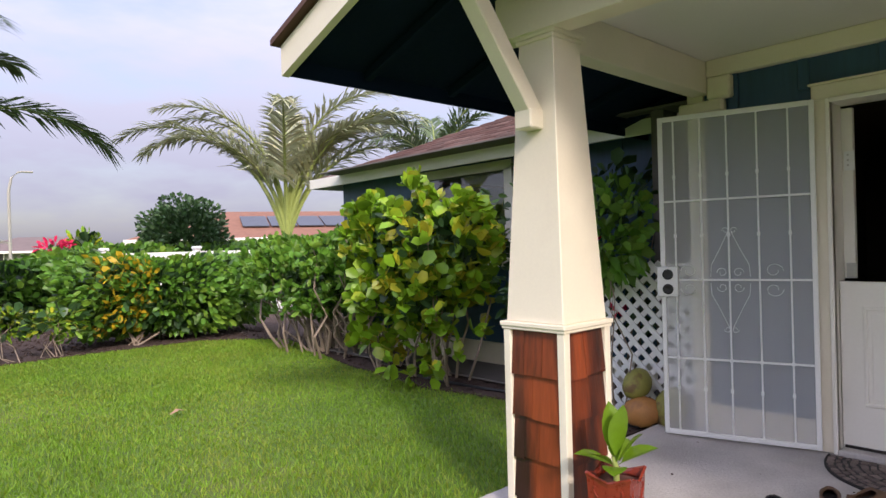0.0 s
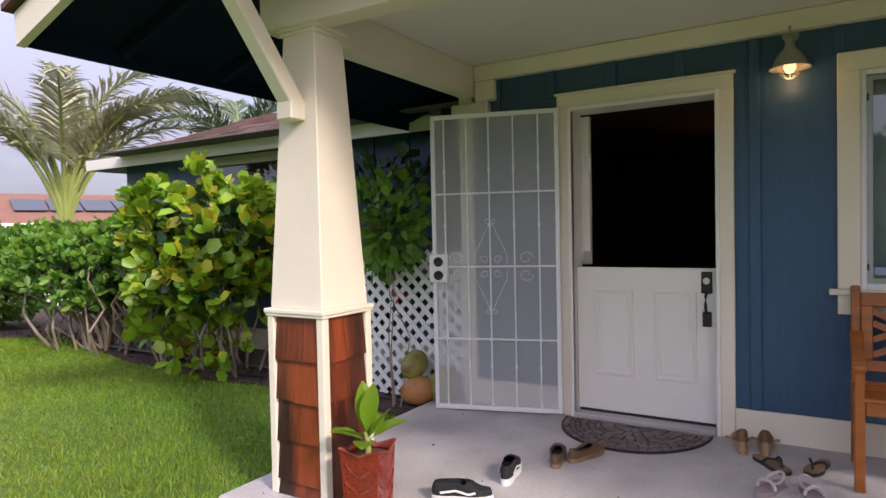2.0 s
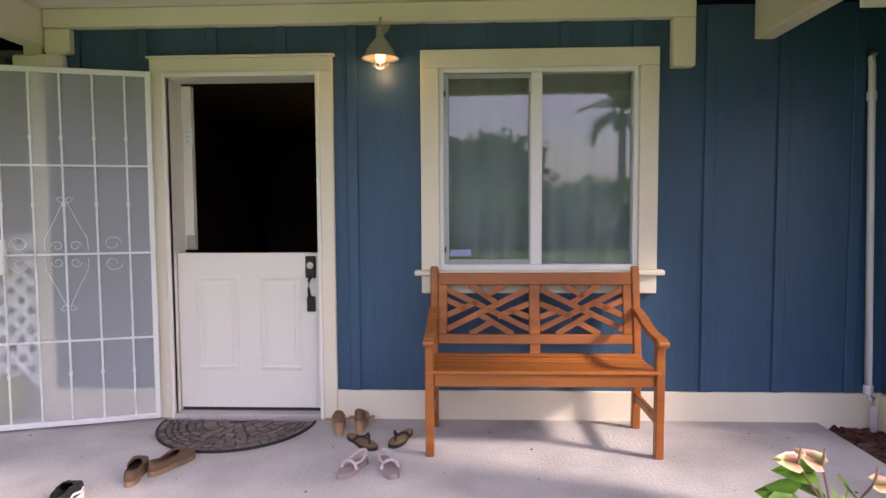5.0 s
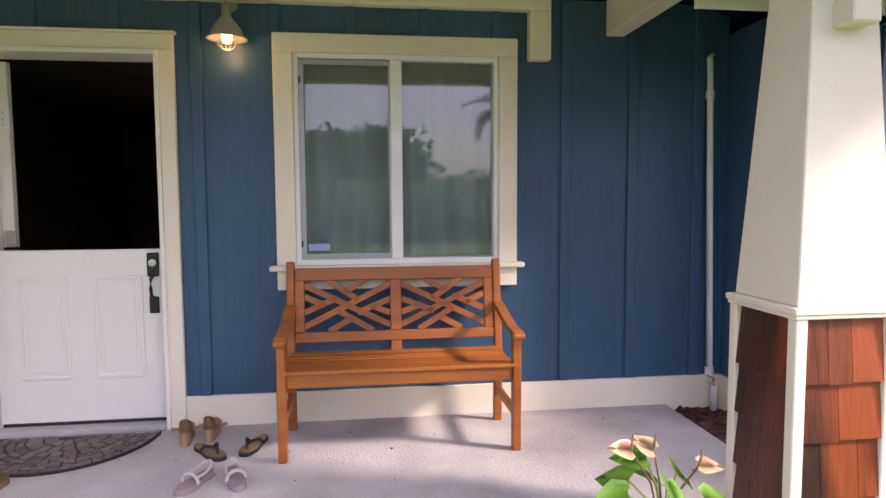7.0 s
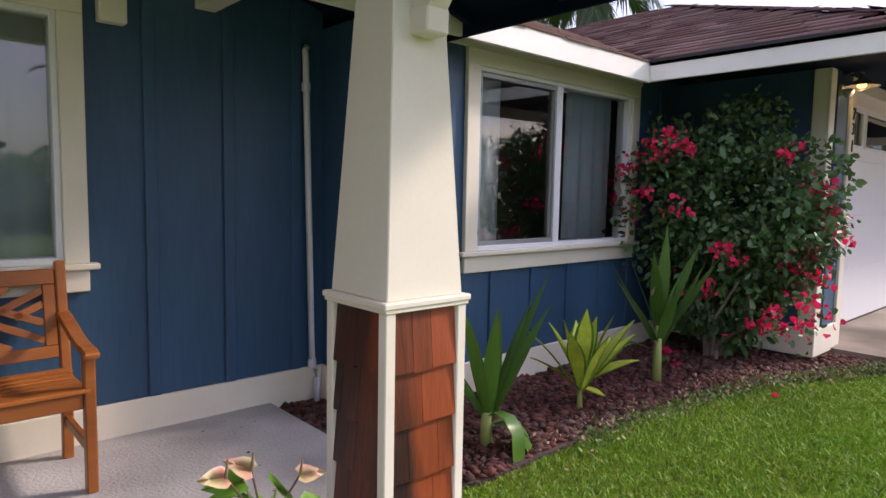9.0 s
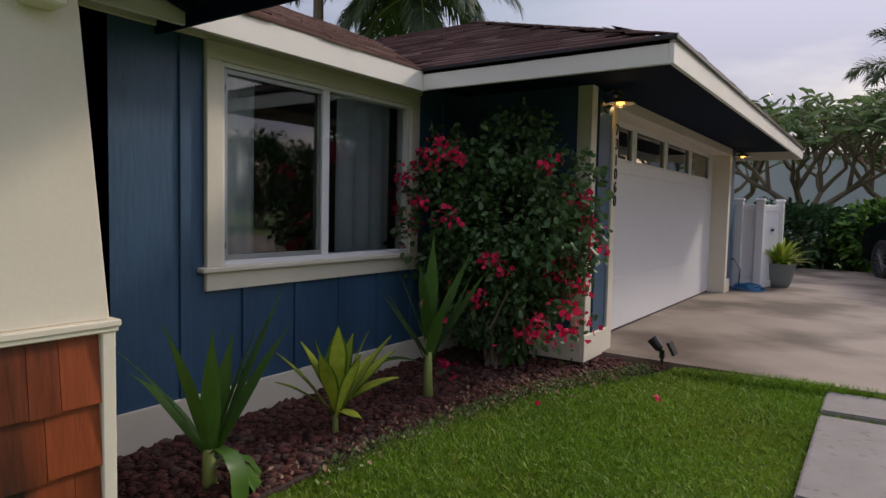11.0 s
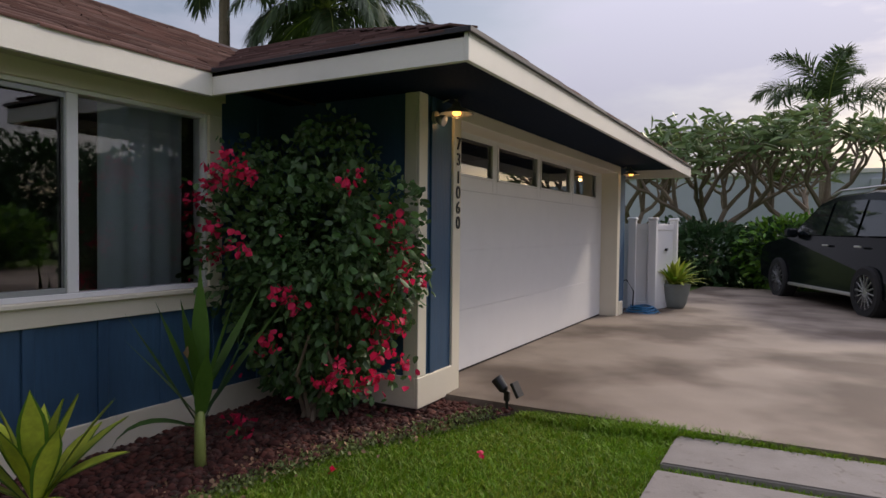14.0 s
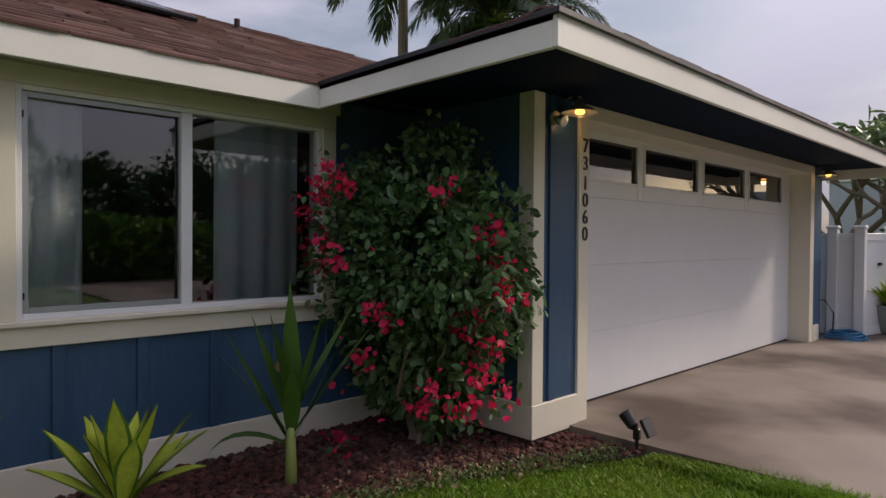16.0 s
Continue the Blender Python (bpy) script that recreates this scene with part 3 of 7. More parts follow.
ceiling_porch = tagged(link("ceiling", box(B(), 2.24, WX, -2.22, 1.92, 2.388, 2.418, 0), M_CEIL), "flat white painted porch ceiling", "ceiling", kind="structure")

beams = thing("porch_beams", "cream painted porch beams and wall ledger", "beam", kind="structure")
part("front_beam", bar(B(), (2.28, 2.03, 2.31), (2.40, -2.52, 2.31), 0.13, 0.22), M_CREAM, beams)
part("side_beam", box(B(), 2.40, WX, 1.84, 1.96, 2.18, 2.386, 0.005), M_CREAM, beams)
part("side_beam", box(B(), 2.46, WX, -2.30, -2.19, 2.165, 2.386, 0.005), M_CREAM, beams)
part("wall_ledger", box(B(), WX - 0.07, WX, -1.848, 1.838, 2.280, 2.386, 0.006), M_CREAM, beams)
part("ledger_drop", box(B(), WX - 0.07, WX, -1.848, -1.725, 2.010, 2.280, 0.006), M_CREAM, beams)
part("ledger_drop", box(B(), WX - 0.07, WX, 1.686, 1.838, 2.135, 2.280, 0.012), M_CREAM, beams)
part("ledger_drop", box(B(), WX - 0.07, WX, 1.735, 2.03, 2.055, 2.135, 0.012), M_CREAM, beams)

# ---------------- porch columns ----------------
def column(cx, cy, label, seed, h=0.162, zc=0.897, hi=0.092):
    """A tapered cream shaft on a base clad in cedar shingles with cream corner boards."""
    c = thing("porch_column", label, "column", (cx, cy, 0), "porch columns")
    rng = random.Random(seed)
    part("core", box(B(), -h + 0.035, h - 0.035, -h + 0.035, h - 0.035, -0.02, zc - 0.04, 0), M_CEDAR, c)
    for sx in (-1, 1):
        for sy in (-1, 1):
            part("corner_board", box(B(), sx * (h - 0.042), sx * h, sy * (h - 0.042), sy * h, 0.0, zc - 0.03, 0.004), M_CREAM, c)
    cap = B()
    box(cap, -h - 0.006, h + 0.006, -h - 0.006, h + 0.006, zc - 0.036, zc - 0.010, 0.003)
    box(cap, -h - 0.012, h + 0.012, -h - 0.012, h + 0.012, zc - 0.022, zc, 0.004)
    part("cap_moulding", cap, M_CREAM, c)
    sh = B()
    lo = h - 0.012
    z0, z1 = zc, 2.20
    v = [sh.verts.new((sx * r, sy * r, z)) for r, z in ((lo, z0), (hi, z1)) for sx, sy in ((-1, -1), (1, -1), (1, 1), (-1, 1))]
    for i in range(4):
        sh.faces.new((v[i], v[(i + 1) % 4], v[4 + (i + 1) % 4], v[4 + i]))
    sh.faces.new(v[:4][::-1])
    sh.faces.new(v[4:])
    bmesh.ops.bevel(sh, geom=sh.edges[:], offset=0.004, segments=1, affect="EDGES")
    part("shaft", sh, M_CREAM, c)
    cr = B()
    box(cr, -hi - 0.012, hi + 0.012, -hi - 0.012, hi + 0.012, 2.165, 2.185, 0.004)
    box(cr, -hi - 0.025, hi + 0.025, -hi - 0.025, hi + 0.025, 2.185, 2.215, 0.006)
    part("crown_moulding", cr, M_CREAM, c)
    post = B()
    box(post, -0.055, 0.055, -0.055, 0.055, 2.2, 2.40, 0.003)
    part("post_stub", post, M_CREAM, c)
    # brace to the rake board
    br = B()
    bar(br, (-0.135, 0.0, 1.815), (-0.84, 0.0, 2.70), 0.082, 0.082, 0.005, up=(0, 1, 0))
    part("brace", br, M_CREAM, c)
    part("brace_foot", box(B(), -0.205, -0.100, -0.048, 0.048, 1.757, 1.842, 0.006), M_CREAM, c)
    # shingles, four courses on each side
    for side in range(4):
        rot = Matrix.Rotation(side * math.pi / 2, 4, "Z")
        for r in range(5):
            top = zc - 0.038 - r * 0.19
            y = -(h - 0.042)
            while y < h - 0.05:
                w = min(0.07 + rng.random() * 0.09, h - 0.042 - y)
                if h - 0.042 - (y + w) < 0.04:
                    w = h - 0.042 - y
                drop = rng.random() * 0.012
                b = B()
                low = max(top - 0.20 - drop, 0.005)
                vv = [b.verts.new(rot @ Vector(q)) for q in (
                    (-h + 0.020, y + 0.001, top), (-h + 0.020, y + w - 0.001, top), (-h + 0.036, y + w - 0.001, top), (-h + 0.036, y + 0.001, top),
                    (-h + 0.002, y + 0.001, low), (-h + 0.002, y + w - 0.001, low), (-h + 0.036, y + w - 0.001, low), (-h + 0.036, y + 0.001, low))]
                for f in ((0, 1, 2, 3), (7, 6, 5, 4), (0, 4, 5, 1), (1, 5, 6, 2), (2, 6, 7, 3), (3, 7, 4, 0)):
                    b.faces.new([vv[i] for i in f])
                bmesh.ops.recalc_face_normals(b, faces=b.faces[:])
                part("cedar_shingle", b, M_CEDAR, c)
                y += w
    return c


column(2.359, 1.827, "tapered cream porch column on a cedar-shingled base", 4, 0.176, 0.885, 0.098)
column(2.474, -2.298, "tapered cream porch column on a dark-stained cedar-shingled base", 9, 0.179, 0.888, 0.094)

# ---------------- porch: door, screen door, window ----------------
M_TAN = material("tan_suede", (0.36, 0.22, 0.13), 0.85, 0.15, 20, 150, 0.3, 200)
M_BROWN = material("brown_leather", (0.115, 0.065, 0.036), 0.6, 0.2, 18, 120, 0.3, 160)
M_FOOTBED = material("worn_tan_footbed", (0.26, 0.17, 0.095), 0.8, 0.25, 14, 120, second=(0.13, 0.085, 0.05), second_pos=(0.45, 0.7), second_scale=12)
M_SOLE = material("dark_rubber_sole", (0.022, 0.018, 0.016), 0.8, 0.15, 20, 150)
M_CANVAS = material("black_canvas", (0.012, 0.013, 0.016), 0.85, 0.2, 20, 300, 0.4, 400)
M_WHITERUB = material("white_rubber", (0.72, 0.72, 0.70), 0.55, 0.06, 14, 120)
M_PINKGREY = material("grey_mauve_foam", (0.27, 0.22, 0.22), 0.8, 0.15, 20, 150)
M_STRAP = material("pale_pink_strap", (0.50, 0.42, 0.42), 0.7, 0.1, 20, 150)
M_MAT = material("black_rubber_mat", (0.012, 0.011, 0.011), 0.7, 0.2, 20, 140, 0.4, 180)
M_MATSTONE = material("greyish_brown_mat_inlay", (0.150, 0.118, 0.108), 0.85, 0.25, 20, 140, 0.4, 180, island=0.35)
M_TERRA = material("glazed_red_terracotta", (0.22, 0.030, 0.016), 0.3, 0.3, 9, 60, 0.3, 60, second=(0.15, 0.02, 0.012), second_pos=(0.48, 0.7), second_scale=9, coat=0.4)
M_SHADE = material("grey_enamel_shade", (0.34, 0.33, 0.29), 0.4, 0.08, 10, 80)
M_BULB = lamp_material("warm_bulb", (1.0, 0.46, 0.10), 2.4)
M_PVC = material("white_pvc", (0.70, 0.72, 0.74), 0.4, 0.05, 8, 70)
M_HINGE = material("brushed_steel", (0.55, 0.54, 0.52), 0.35, 0.1, 20, 150, metal=0.9)
M_STICKER = material("blue_white_sticker", (0.30, 0.36, 0.60), 0.4, 0.2, 60, 200)
M_ORANGE = lamp_material("orange_glass_shade", (0.85, 0.20, 0.03), 0.22)

door_frame = thing("door_frame", "cream painted stepped casing round the front doorway", "door frame", (WX, 0.71, 0), kind="structure")
OY0, OY1 = 0.275, 1.145
for s, yo, yi in ((-1, 0.178 - 0.71, OY0 - 0.71), (1, 1.242 - 0.71, OY1 - 0.71)):
    a, b = sorted((yo, yi))
    part("side_casing", box(B(), -0.034, 0.0, a, b, 0.0, 2.02, 0.004), M_CREAM, door_frame)
    part("side_jamb", box(B(), -0.05, 0.16, yi - 0.022 * (s < 0), yi + 0.022 * (s > 0), 0.0, 2.02, 0.003), M_WHITE, door_frame)
part("head_casing", box(B(), -0.034, 0.0, 0.178 - 0.71, 1.242 - 0.71, 2.02, 2.105, 0.004), M_CREAM, door_frame)
part("drip_cap", box(B(), -0.048, 0.0, 0.165 - 0.71, 1.255 - 0.71, 2.105, 2.118, 0.003), M_CREAM, door_frame)
part("head_jamb", box(B(), -0.05, 0.16, OY0 - 0.71, OY1 - 0.71, 1.995, 2.02, 0.003), M_WHITE, door_frame)
part("threshold", box(B(), -0.06, 0.16, OY0 - 0.71, OY1 - 0.71, 0.0, 0.03, 0.006), M_CONCRETE, door_frame)

front_door = thing("dutch_door", "white panelled dutch door, lower half shut and upper half open", "door", (WX + 0.030, 0.71, 0.030), kind="structure")
D0, D1 = OY0 - 0.71 + 0.006, OY1 - 0.71 - 0.006
lower = part("lower_leaf", box(B(), 0, 0.045, D0, D1, 0.0, 0.948, 0.003), M_WHITE, front_door)
part("rubber_sweep", box(B(), -0.006, 0.0, D0 + 0.01, D1 - 0.01, 0.002, 0.018, 0), M_SOLE, lower)
for c in (-0.19, 0.19):
    rim = B()
    for (y0, y1, z0, z1) in ((c - 0.125, c + 0.125, 0.79, 0.81), (c - 0.125, c + 0.125, 0.25, 0.27), (c - 0.125, c - 0.105, 0.27, 0.79), (c + 0.105, c + 0.125, 0.27, 0.79)):
        box(rim, -0.010, 0.002, y0, y1, z0, z1, 0.004)
    part("panel_moulding", rim, M_WHITE, lower)
    part("raised_panel", box(B(), -0.006, 0.002, c - 0.085, c + 0.085, 0.29, 0.77, 0.005), M_WHITE, lower)
hs = part("handle_set", box(B(), -0.018, 0.0, D0 + 0.025, D0 + 0.085, 0.80, 0.93, 0.006), M_BLACK, lower, "black handle set")
part("grip", tube(B(), [(-0.02, D0 + 0.055, 0.80), (-0.055, D0 + 0.055, 0.79), (-0.06, D0 + 0.055, 0.74), (-0.05, D0 + 0.055, 0.70), (-0.02, D0 + 0.055, 0.69)], 0.009), M_BLACK, hs)
part("lower_plate", box(B(), -0.014, 0.0, D0 + 0.030, D0 + 0.080, 0.60, 0.69, 0.005), M_BLACK, hs)
part("keyhole_cylinder", lathe(B(), [(0.018, -0.008), (0.02, 0.004), (0.0, 0.006)], 14, m=Matrix.Translation((-0.02, D0 + 0.055, 0.875)) @ Matrix.Rotation(-math.pi / 2, 4, "Y")), M_HINGE, hs)
upper = part("upper_leaf", box(B(), 0.137, 0.182, D1 - 0.048, D1 + 0.80, 0.958, 1.955, 0.003), M_WHITE, front_door)
hg = part("hinge", box(B(), 0.125, 0.137, D1 - 0.058, D1 - 0.004, 1.59, 1.70, 0.002), M_METAL_WHITE, upper, "white hinge plate")
for k in range(3):
    part("screw", lathe(B(), [(0.006, 0), (0.006, 0.002), (0.0, 0.003)], 8, m=Matrix.Translation((0.125, D1 - 0.025, 1.62 + 0.03 * k)) @ Matrix.Rotation(-math.pi / 2, 4, "Y")), M_HINGE, hg)
part("hinge", box(B(), 0.125, 0.137, D1 - 0.058, D1 - 0.004, 0.96, 1.05, 0.002), M_HINGE, upper, "steel hinge plate")

def quad_y(y, x0, x1, z0, z1):
    b = B()
    b.faces.new([b.verts.new(q) for q in ((x0, y, z0), (x1, y, z0), (x1, y, z1), (x0, y, z1))])
    return b


def quad_x(x, y0, y1, z0, z1):
    b = B()
    b.faces.new([b.verts.new(q) for q in ((x, y0, z0), (x, y0, z1), (x, y1, z1), (x, y1, z0))])
    return b


screen_door = thing("screen_door", "white steel security screen door standing open", "screen door", (3.985, 1.215, 0.016), kind="structure")
screen_door.rotation_euler = (0, 0, math.atan2(0.815, -0.255))
SW, SH = 0.862, 2.004
frame_bm = B()
for x0, x1, z0, z1 in ((0, 0.028, 0, SH), (SW - 0.028, SW, 0, SH), (0.028, SW - 0.028, 0, 0.030), (0.028, SW - 0.028, SH - 0.030, SH)):
    box(frame_bm, x0, x1, -0.014, 0.014, z0, z1, 0.003)
part("frame", frame_bm, M_METAL_WHITE, screen_door)
for share in (0.155, 0.345, 0.535, 0.71, 0.89):
    x = SW * share
    bar_ob = part("upright_bar", box(B(), x - 0.005, x + 0.005, -0.020, -0.010, 0.03, SH - 0.03, 0.001), M_METAL_WHITE, screen_door)
    for z in (0.30, 0.485, 1.25, 1.62):
        part("weld_bead", box(B(), x - 0.009, x + 0.009, -0.024, -0.009, z - 0.012, z + 0.012, 0.003), M_METAL_WHITE, bar_ob)
for z in (0.485, 0.975, 1.468):
    part("cross_bar", box(B(), 0.028, SW - 0.028, -0.020, -0.008, z - 0.006, z + 0.006, 0.001), M_METAL_WHITE, screen_door)
sc = B()
cx0, cz0 = SW * 0.53, 0.975
for sx in (-1, 1):
    for sz in (-1, 1):
        tube(sc, [(cx0 + sx * 0.010, -0.016, cz0 + sz * 0.29), (cx0 + sx * 0.055, -0.016, cz0 + sz * 0.19), (cx0 + sx * 0.105, -0.016, cz0 + sz * 0.09), (cx0 + sx * 0.110, -0.016, cz0 + sz * 0.02)], 0.0017, 5)
        for ox, oz, rr in ((0.045, 0.045, 0.030), (0.022, 0.300, 0.020)):
            tube(sc, [(cx0 + sx * (ox + rr * math.cos(a) * (1 - a / 11)), -0.016, cz0 + sz * (oz + rr * math.sin(a) * (1 - a / 11))) for a in [0.5 * i for i in range(14)]], 0.0017, 5)
        tube(sc, [(cx0 + sx * (0.235 + 0.050 * math.cos(a) * (1 - a / 11)), -0.016, cz0 + sz * (0.055 + 0.045 * math.sin(a) * (1 - a / 11))) for a in [0.5 * i for i in range(14)]], 0.0017, 5)
part("scrollwork", sc, M_METAL_WHITE, screen_door)
part("mesh", quad_y(0.0, 0.026, SW - 0.026, 0.028, SH - 0.028), M_MESH, screen_door, "pale grey insect mesh")
lock = part("lock_box", box(B(), SW - 0.108, SW + 0.018, -0.045, 0.014, 0.87, 1.06, 0.006), M_METAL_WHITE, screen_door)
for z in (0.918, 1.010):
    part("lock_hole", lathe(B(), [(0.033, 0), (0.033, 0.006), (0.024, 0.008), (0.0, 0.004)], 20, m=Matrix.Translation((SW - 0.048, -0.044, z)) @ Matrix.Rotation(math.pi / 2, 4, "X")), M_BLACK, lock, "black round lock")


for piece in screen_door.children_recursive:
    piece.data.transform(Matrix.Diagonal((1, -1, 1, 1)))
    piece.data.flip_normals()


def sliding_window(name, label, x, ylo, yhi, z0, z1, mid):
    """A two-light sliding window with cream casing, sill and apron; the screened sash is on the high-y side."""
    w = thing(name, label, "window", (x, 0, z0), kind="structure")
    h, cw = z1 - z0, 0.105
    part("side_casing", box(B(), -0.034, 0.0, ylo, ylo + cw, 0.0, h, 0.004), M_CREAM, w)
    part("side_casing", box(B(), -0.034, 0.0, yhi - cw, yhi, 0.0, h, 0.004), M_CREAM, w)
    part("head_casing", box(B(), -0.034, 0.0, ylo, yhi, h, h + 0.10, 0.004), M_CREAM, w)
    part("window_sill", box(B(), -0.06, 0.05, ylo - 0.04, yhi + 0.04, -0.03, 0.0, 0.006), M_CREAM, w)
    part("apron", box(B(), -0.03, 0.0, ylo, yhi, -0.135, -0.03, 0.004), M_CREAM, w)
    a0, a1 = ylo + cw, yhi - cw
    fr = B()
    for a, b, p, q in ((a0, a0 + 0.026, 0.0, h), (a1 - 0.026, a1, 0.0, h), (a0 + 0.026, a1 - 0.026, 0.0, 0.030), (a0 + 0.026, a1 - 0.026, h - 0.026, h)):
        box(fr, -0.012, 0.10, a, b, p, q, 0.003)
    part("window_frame", fr, M_VINYL, w)
    part("mullion", box(B(), -0.004, 0.06, mid - 0.032, mid + 0.032, 0.030, h - 0.026, 0.003), M_VINYL, w)
    sash = B()
    for a, b, p, q in ((a1 - 0.055, a1 - 0.026, 0.03, h - 0.03), (mid + 0.032, mid + 0.043, 0.03, h - 0.03), (mid + 0.043, a1 - 0.055, 0.03, 0.060), (mid + 0.043, a1 - 0.055, h - 0.058, h - 0.03)):
        box(sash, 0.002, 0.024, a, b, p, q, 0.002)
    part("screen_frame", sash, M_GREYFRAME, w, "grey metal screen frame")
    for z in (0.10, h - 0.16):
        part("latch", box(B(), -0.008, 0.004, a1 - 0.036, a1 - 0.018, z, z + 0.035, 0.002), M_BLACK, w)
    for a, b in ((mid + 0.043, a1 - 0.055), (a0 + 0.026, mid - 0.032)):
        g = part("pane", quad_x(0.036, a, b, 0.03, h - 0.03), M_GLASS, w)
        g.visible_shadow = False
    return w


def curtain(x, ya, yb, z0, z1, label, seed, mat=M_CURTAIN):
    """A hanging curtain with uneven folds."""
    rng = np.random.default_rng(seed)
    n = max(int(abs(yb - ya) / 0.012), 8)
    ys = np.linspace(ya, yb, n)
    ph = np.cumsum(0.25 + 0.35 * rng.random(n))
    bm = B()
    rows = []
    for z, k in ((z1, 0.5), (z0 + 0.5 * (z1 - z0), 0.9), (z0, 1.1)):
        rows.append([bm.verts.new((x + k * 0.024 * math.sin(p) + 0.008 * math.sin(0.37 * p), y, z)) for y, p in zip(ys, ph)])
    for a, b in zip(rows, rows[1:]):
        for i in range(n - 1):
            bm.faces.new((a[i], a[i + 1], b[i + 1], b[i]))
    bmesh.ops.solidify(bm, geom=bm.faces[:], thickness=0.002)
    return tagged(link("curtain", bm, mat, smooth=True), label, "curtain")


win1 = sliding_window("window_1", "white two-pane sliding window with cream casing above the bench", WX, -1.665, -0.325, 0.880, 2.03, -0.985)
sticker = part("sticker", box(B(), 0.030, 0.033, -0.61, -0.49, 0.075, 0.115, 0.001), M_STICKER, win1, "small blue and white security sticker")
win2 = sliding_window("window_2", "white two-pane sliding window with cream casing above the garden bed", W2X, -5.555, -3.62, 0.880, 2.03, -4.553)
curtain(WX + 0.10, -1.57, -0.98, 0.80, 2.05, "pale sheer curtain hanging behind the porch window", 2)
curtain(WX + 0.11, -0.96, -0.42, 0.80, 2.05, "pale sheer curtain hanging behind the porch window", 3)
curtain(W2X + 0.085, -5.33, -4.76, 0.80, 2.05, "pale blue-grey curtain drawn behind the garden window", 4)
curtain(W2X + 0.085, -4.04, -3.74, 0.80, 2.05, "pale blue-grey curtain drawn behind the garden window", 5)

# north window, mostly hidden by shrubs
nwin = thing("window_3", "white framed window behind the shrubs", "window", (NX, 5.05, 1.14), kind="structure")
part("side_casing", box(B(), -0.03, 0.0, -0.80, -0.69, 0.0, 0.9, 0.004), M_WHITE, nwin)
part("side_casing", box(B(), -0.03, 0.0, 0.69, 0.80, 0.0, 0.9, 0.004), M_WHITE, nwin)
part("head_casing", box(B(), -0.03, 0.0, -0.80, 0.80, 0.88, 0.98, 0.004), M_WHITE, nwin)
part("window_sill", box(B(), -0.05, 0.0, -0.84, 0.84, -0.12, 0.0, 0.004), M_WHITE, nwin)
part("pane", quad_x(0.03, -0.69, 0.69, 0.0, 0.88), M_GLASS, nwin)

# plain rooms behind the openings, dim because their plaster is coloured dark
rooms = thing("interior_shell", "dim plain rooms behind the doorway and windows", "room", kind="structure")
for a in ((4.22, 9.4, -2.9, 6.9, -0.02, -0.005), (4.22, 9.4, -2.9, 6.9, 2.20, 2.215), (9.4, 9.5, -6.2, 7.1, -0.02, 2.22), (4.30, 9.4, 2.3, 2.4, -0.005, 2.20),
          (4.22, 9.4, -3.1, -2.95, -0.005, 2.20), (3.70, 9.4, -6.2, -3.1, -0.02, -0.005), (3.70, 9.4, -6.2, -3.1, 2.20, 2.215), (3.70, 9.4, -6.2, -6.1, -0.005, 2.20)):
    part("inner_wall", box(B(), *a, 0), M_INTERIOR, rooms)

pendant = thing("pendant_lamp", "orange glass pendant lamp in the dim room", "lamp", (6.6, 0.45, 2.2))
part("cord", tube(B(), [(0, 0, 0), (0, 0, -0.30)], 0.006, 6), M_BLACK, pendant)
part("shade", lathe(B(), [(0.03, -0.28), (0.16, -0.34), (0.17, -0.46), (0.15, -0.47), (0.0, -0.40)], 20), M_ORANGE, pendant)

# barn-style lamp between door and window
def barn_lamp(name, x, y, z, label, arm=True):
    l = thing(name, label, "wall lamp", (x, y, z))
    part("stem", tube(B(), [(0.0, 0, 0.26), (-0.05, 0, 0.30), (-0.11, 0, 0.28), (-0.12, 0, 0.17)] if arm else [(0.0, 0, 0.24), (-0.07, 0, 0.30), (-0.12, 0, 0.27), (-0.12, 0, 0.16)], 0.009, 8), M_SHADE, l)
    if arm:
        part("wall_plate", lathe(B(), [(0.05, 0), (0.05, 0.012), (0.0, 0.016)], 16, m=Matrix.Translation((0.0, 0, 0.26)) @ Matrix.Rotation(-math.pi / 2, 4, "Y")), M_SHADE, l)
    part("shade", lathe(B(), [(0.022, 0.20), (0.030, 0.13), (0.038, 0.12), (0.060, 0.095), (0.085, 0.06), (0.098, 0.02), (0.118, 0.008), (0.122, 0.0), (0.115, 0.0), (0.094, 0.014), (0.080, 0.055), (0.0, 0.10)], 28, at=(-0.12, 0, 0.02)), M_SHADE, l, smooth=True)
    part("bulb", lathe(B(), [(0.018, 0.06), (0.032, 0.03), (0.034, 0.005), (0.022, -0.022), (0.0, -0.03)], 16, at=(-0.12, 0, 0.02)), M_BULB, l, "warm glowing bulb", smooth=True)
    guard = B()
    for k in range(4):
        a = k * math.pi / 4
        tube(guard, [(-0.12 + 0.06 * math.cos(t) * math.cos(a), 0.06 * math.cos(t) * math.sin(a), 0.015 - 0.06 * math.sin(t)) for t in [math.pi * i / 8 for i in range(9)]], 0.002, 5)
    part("wire_guard", guard, M_SHADE, l)
    l.scale = (0.86, 0.86, 0.86) if arm else (1.0, 1.0, 0.42)
    d = bpy.data.lights.new("lamp_glow", "POINT")
    d.energy, d.color, d.shadow_soft_size = 0.22, (1.0, 0.66, 0.32), 0.03
    g = new("lamp_glow", d)
    g.location = (x - 0.12, y, z - 0.04)
    return l


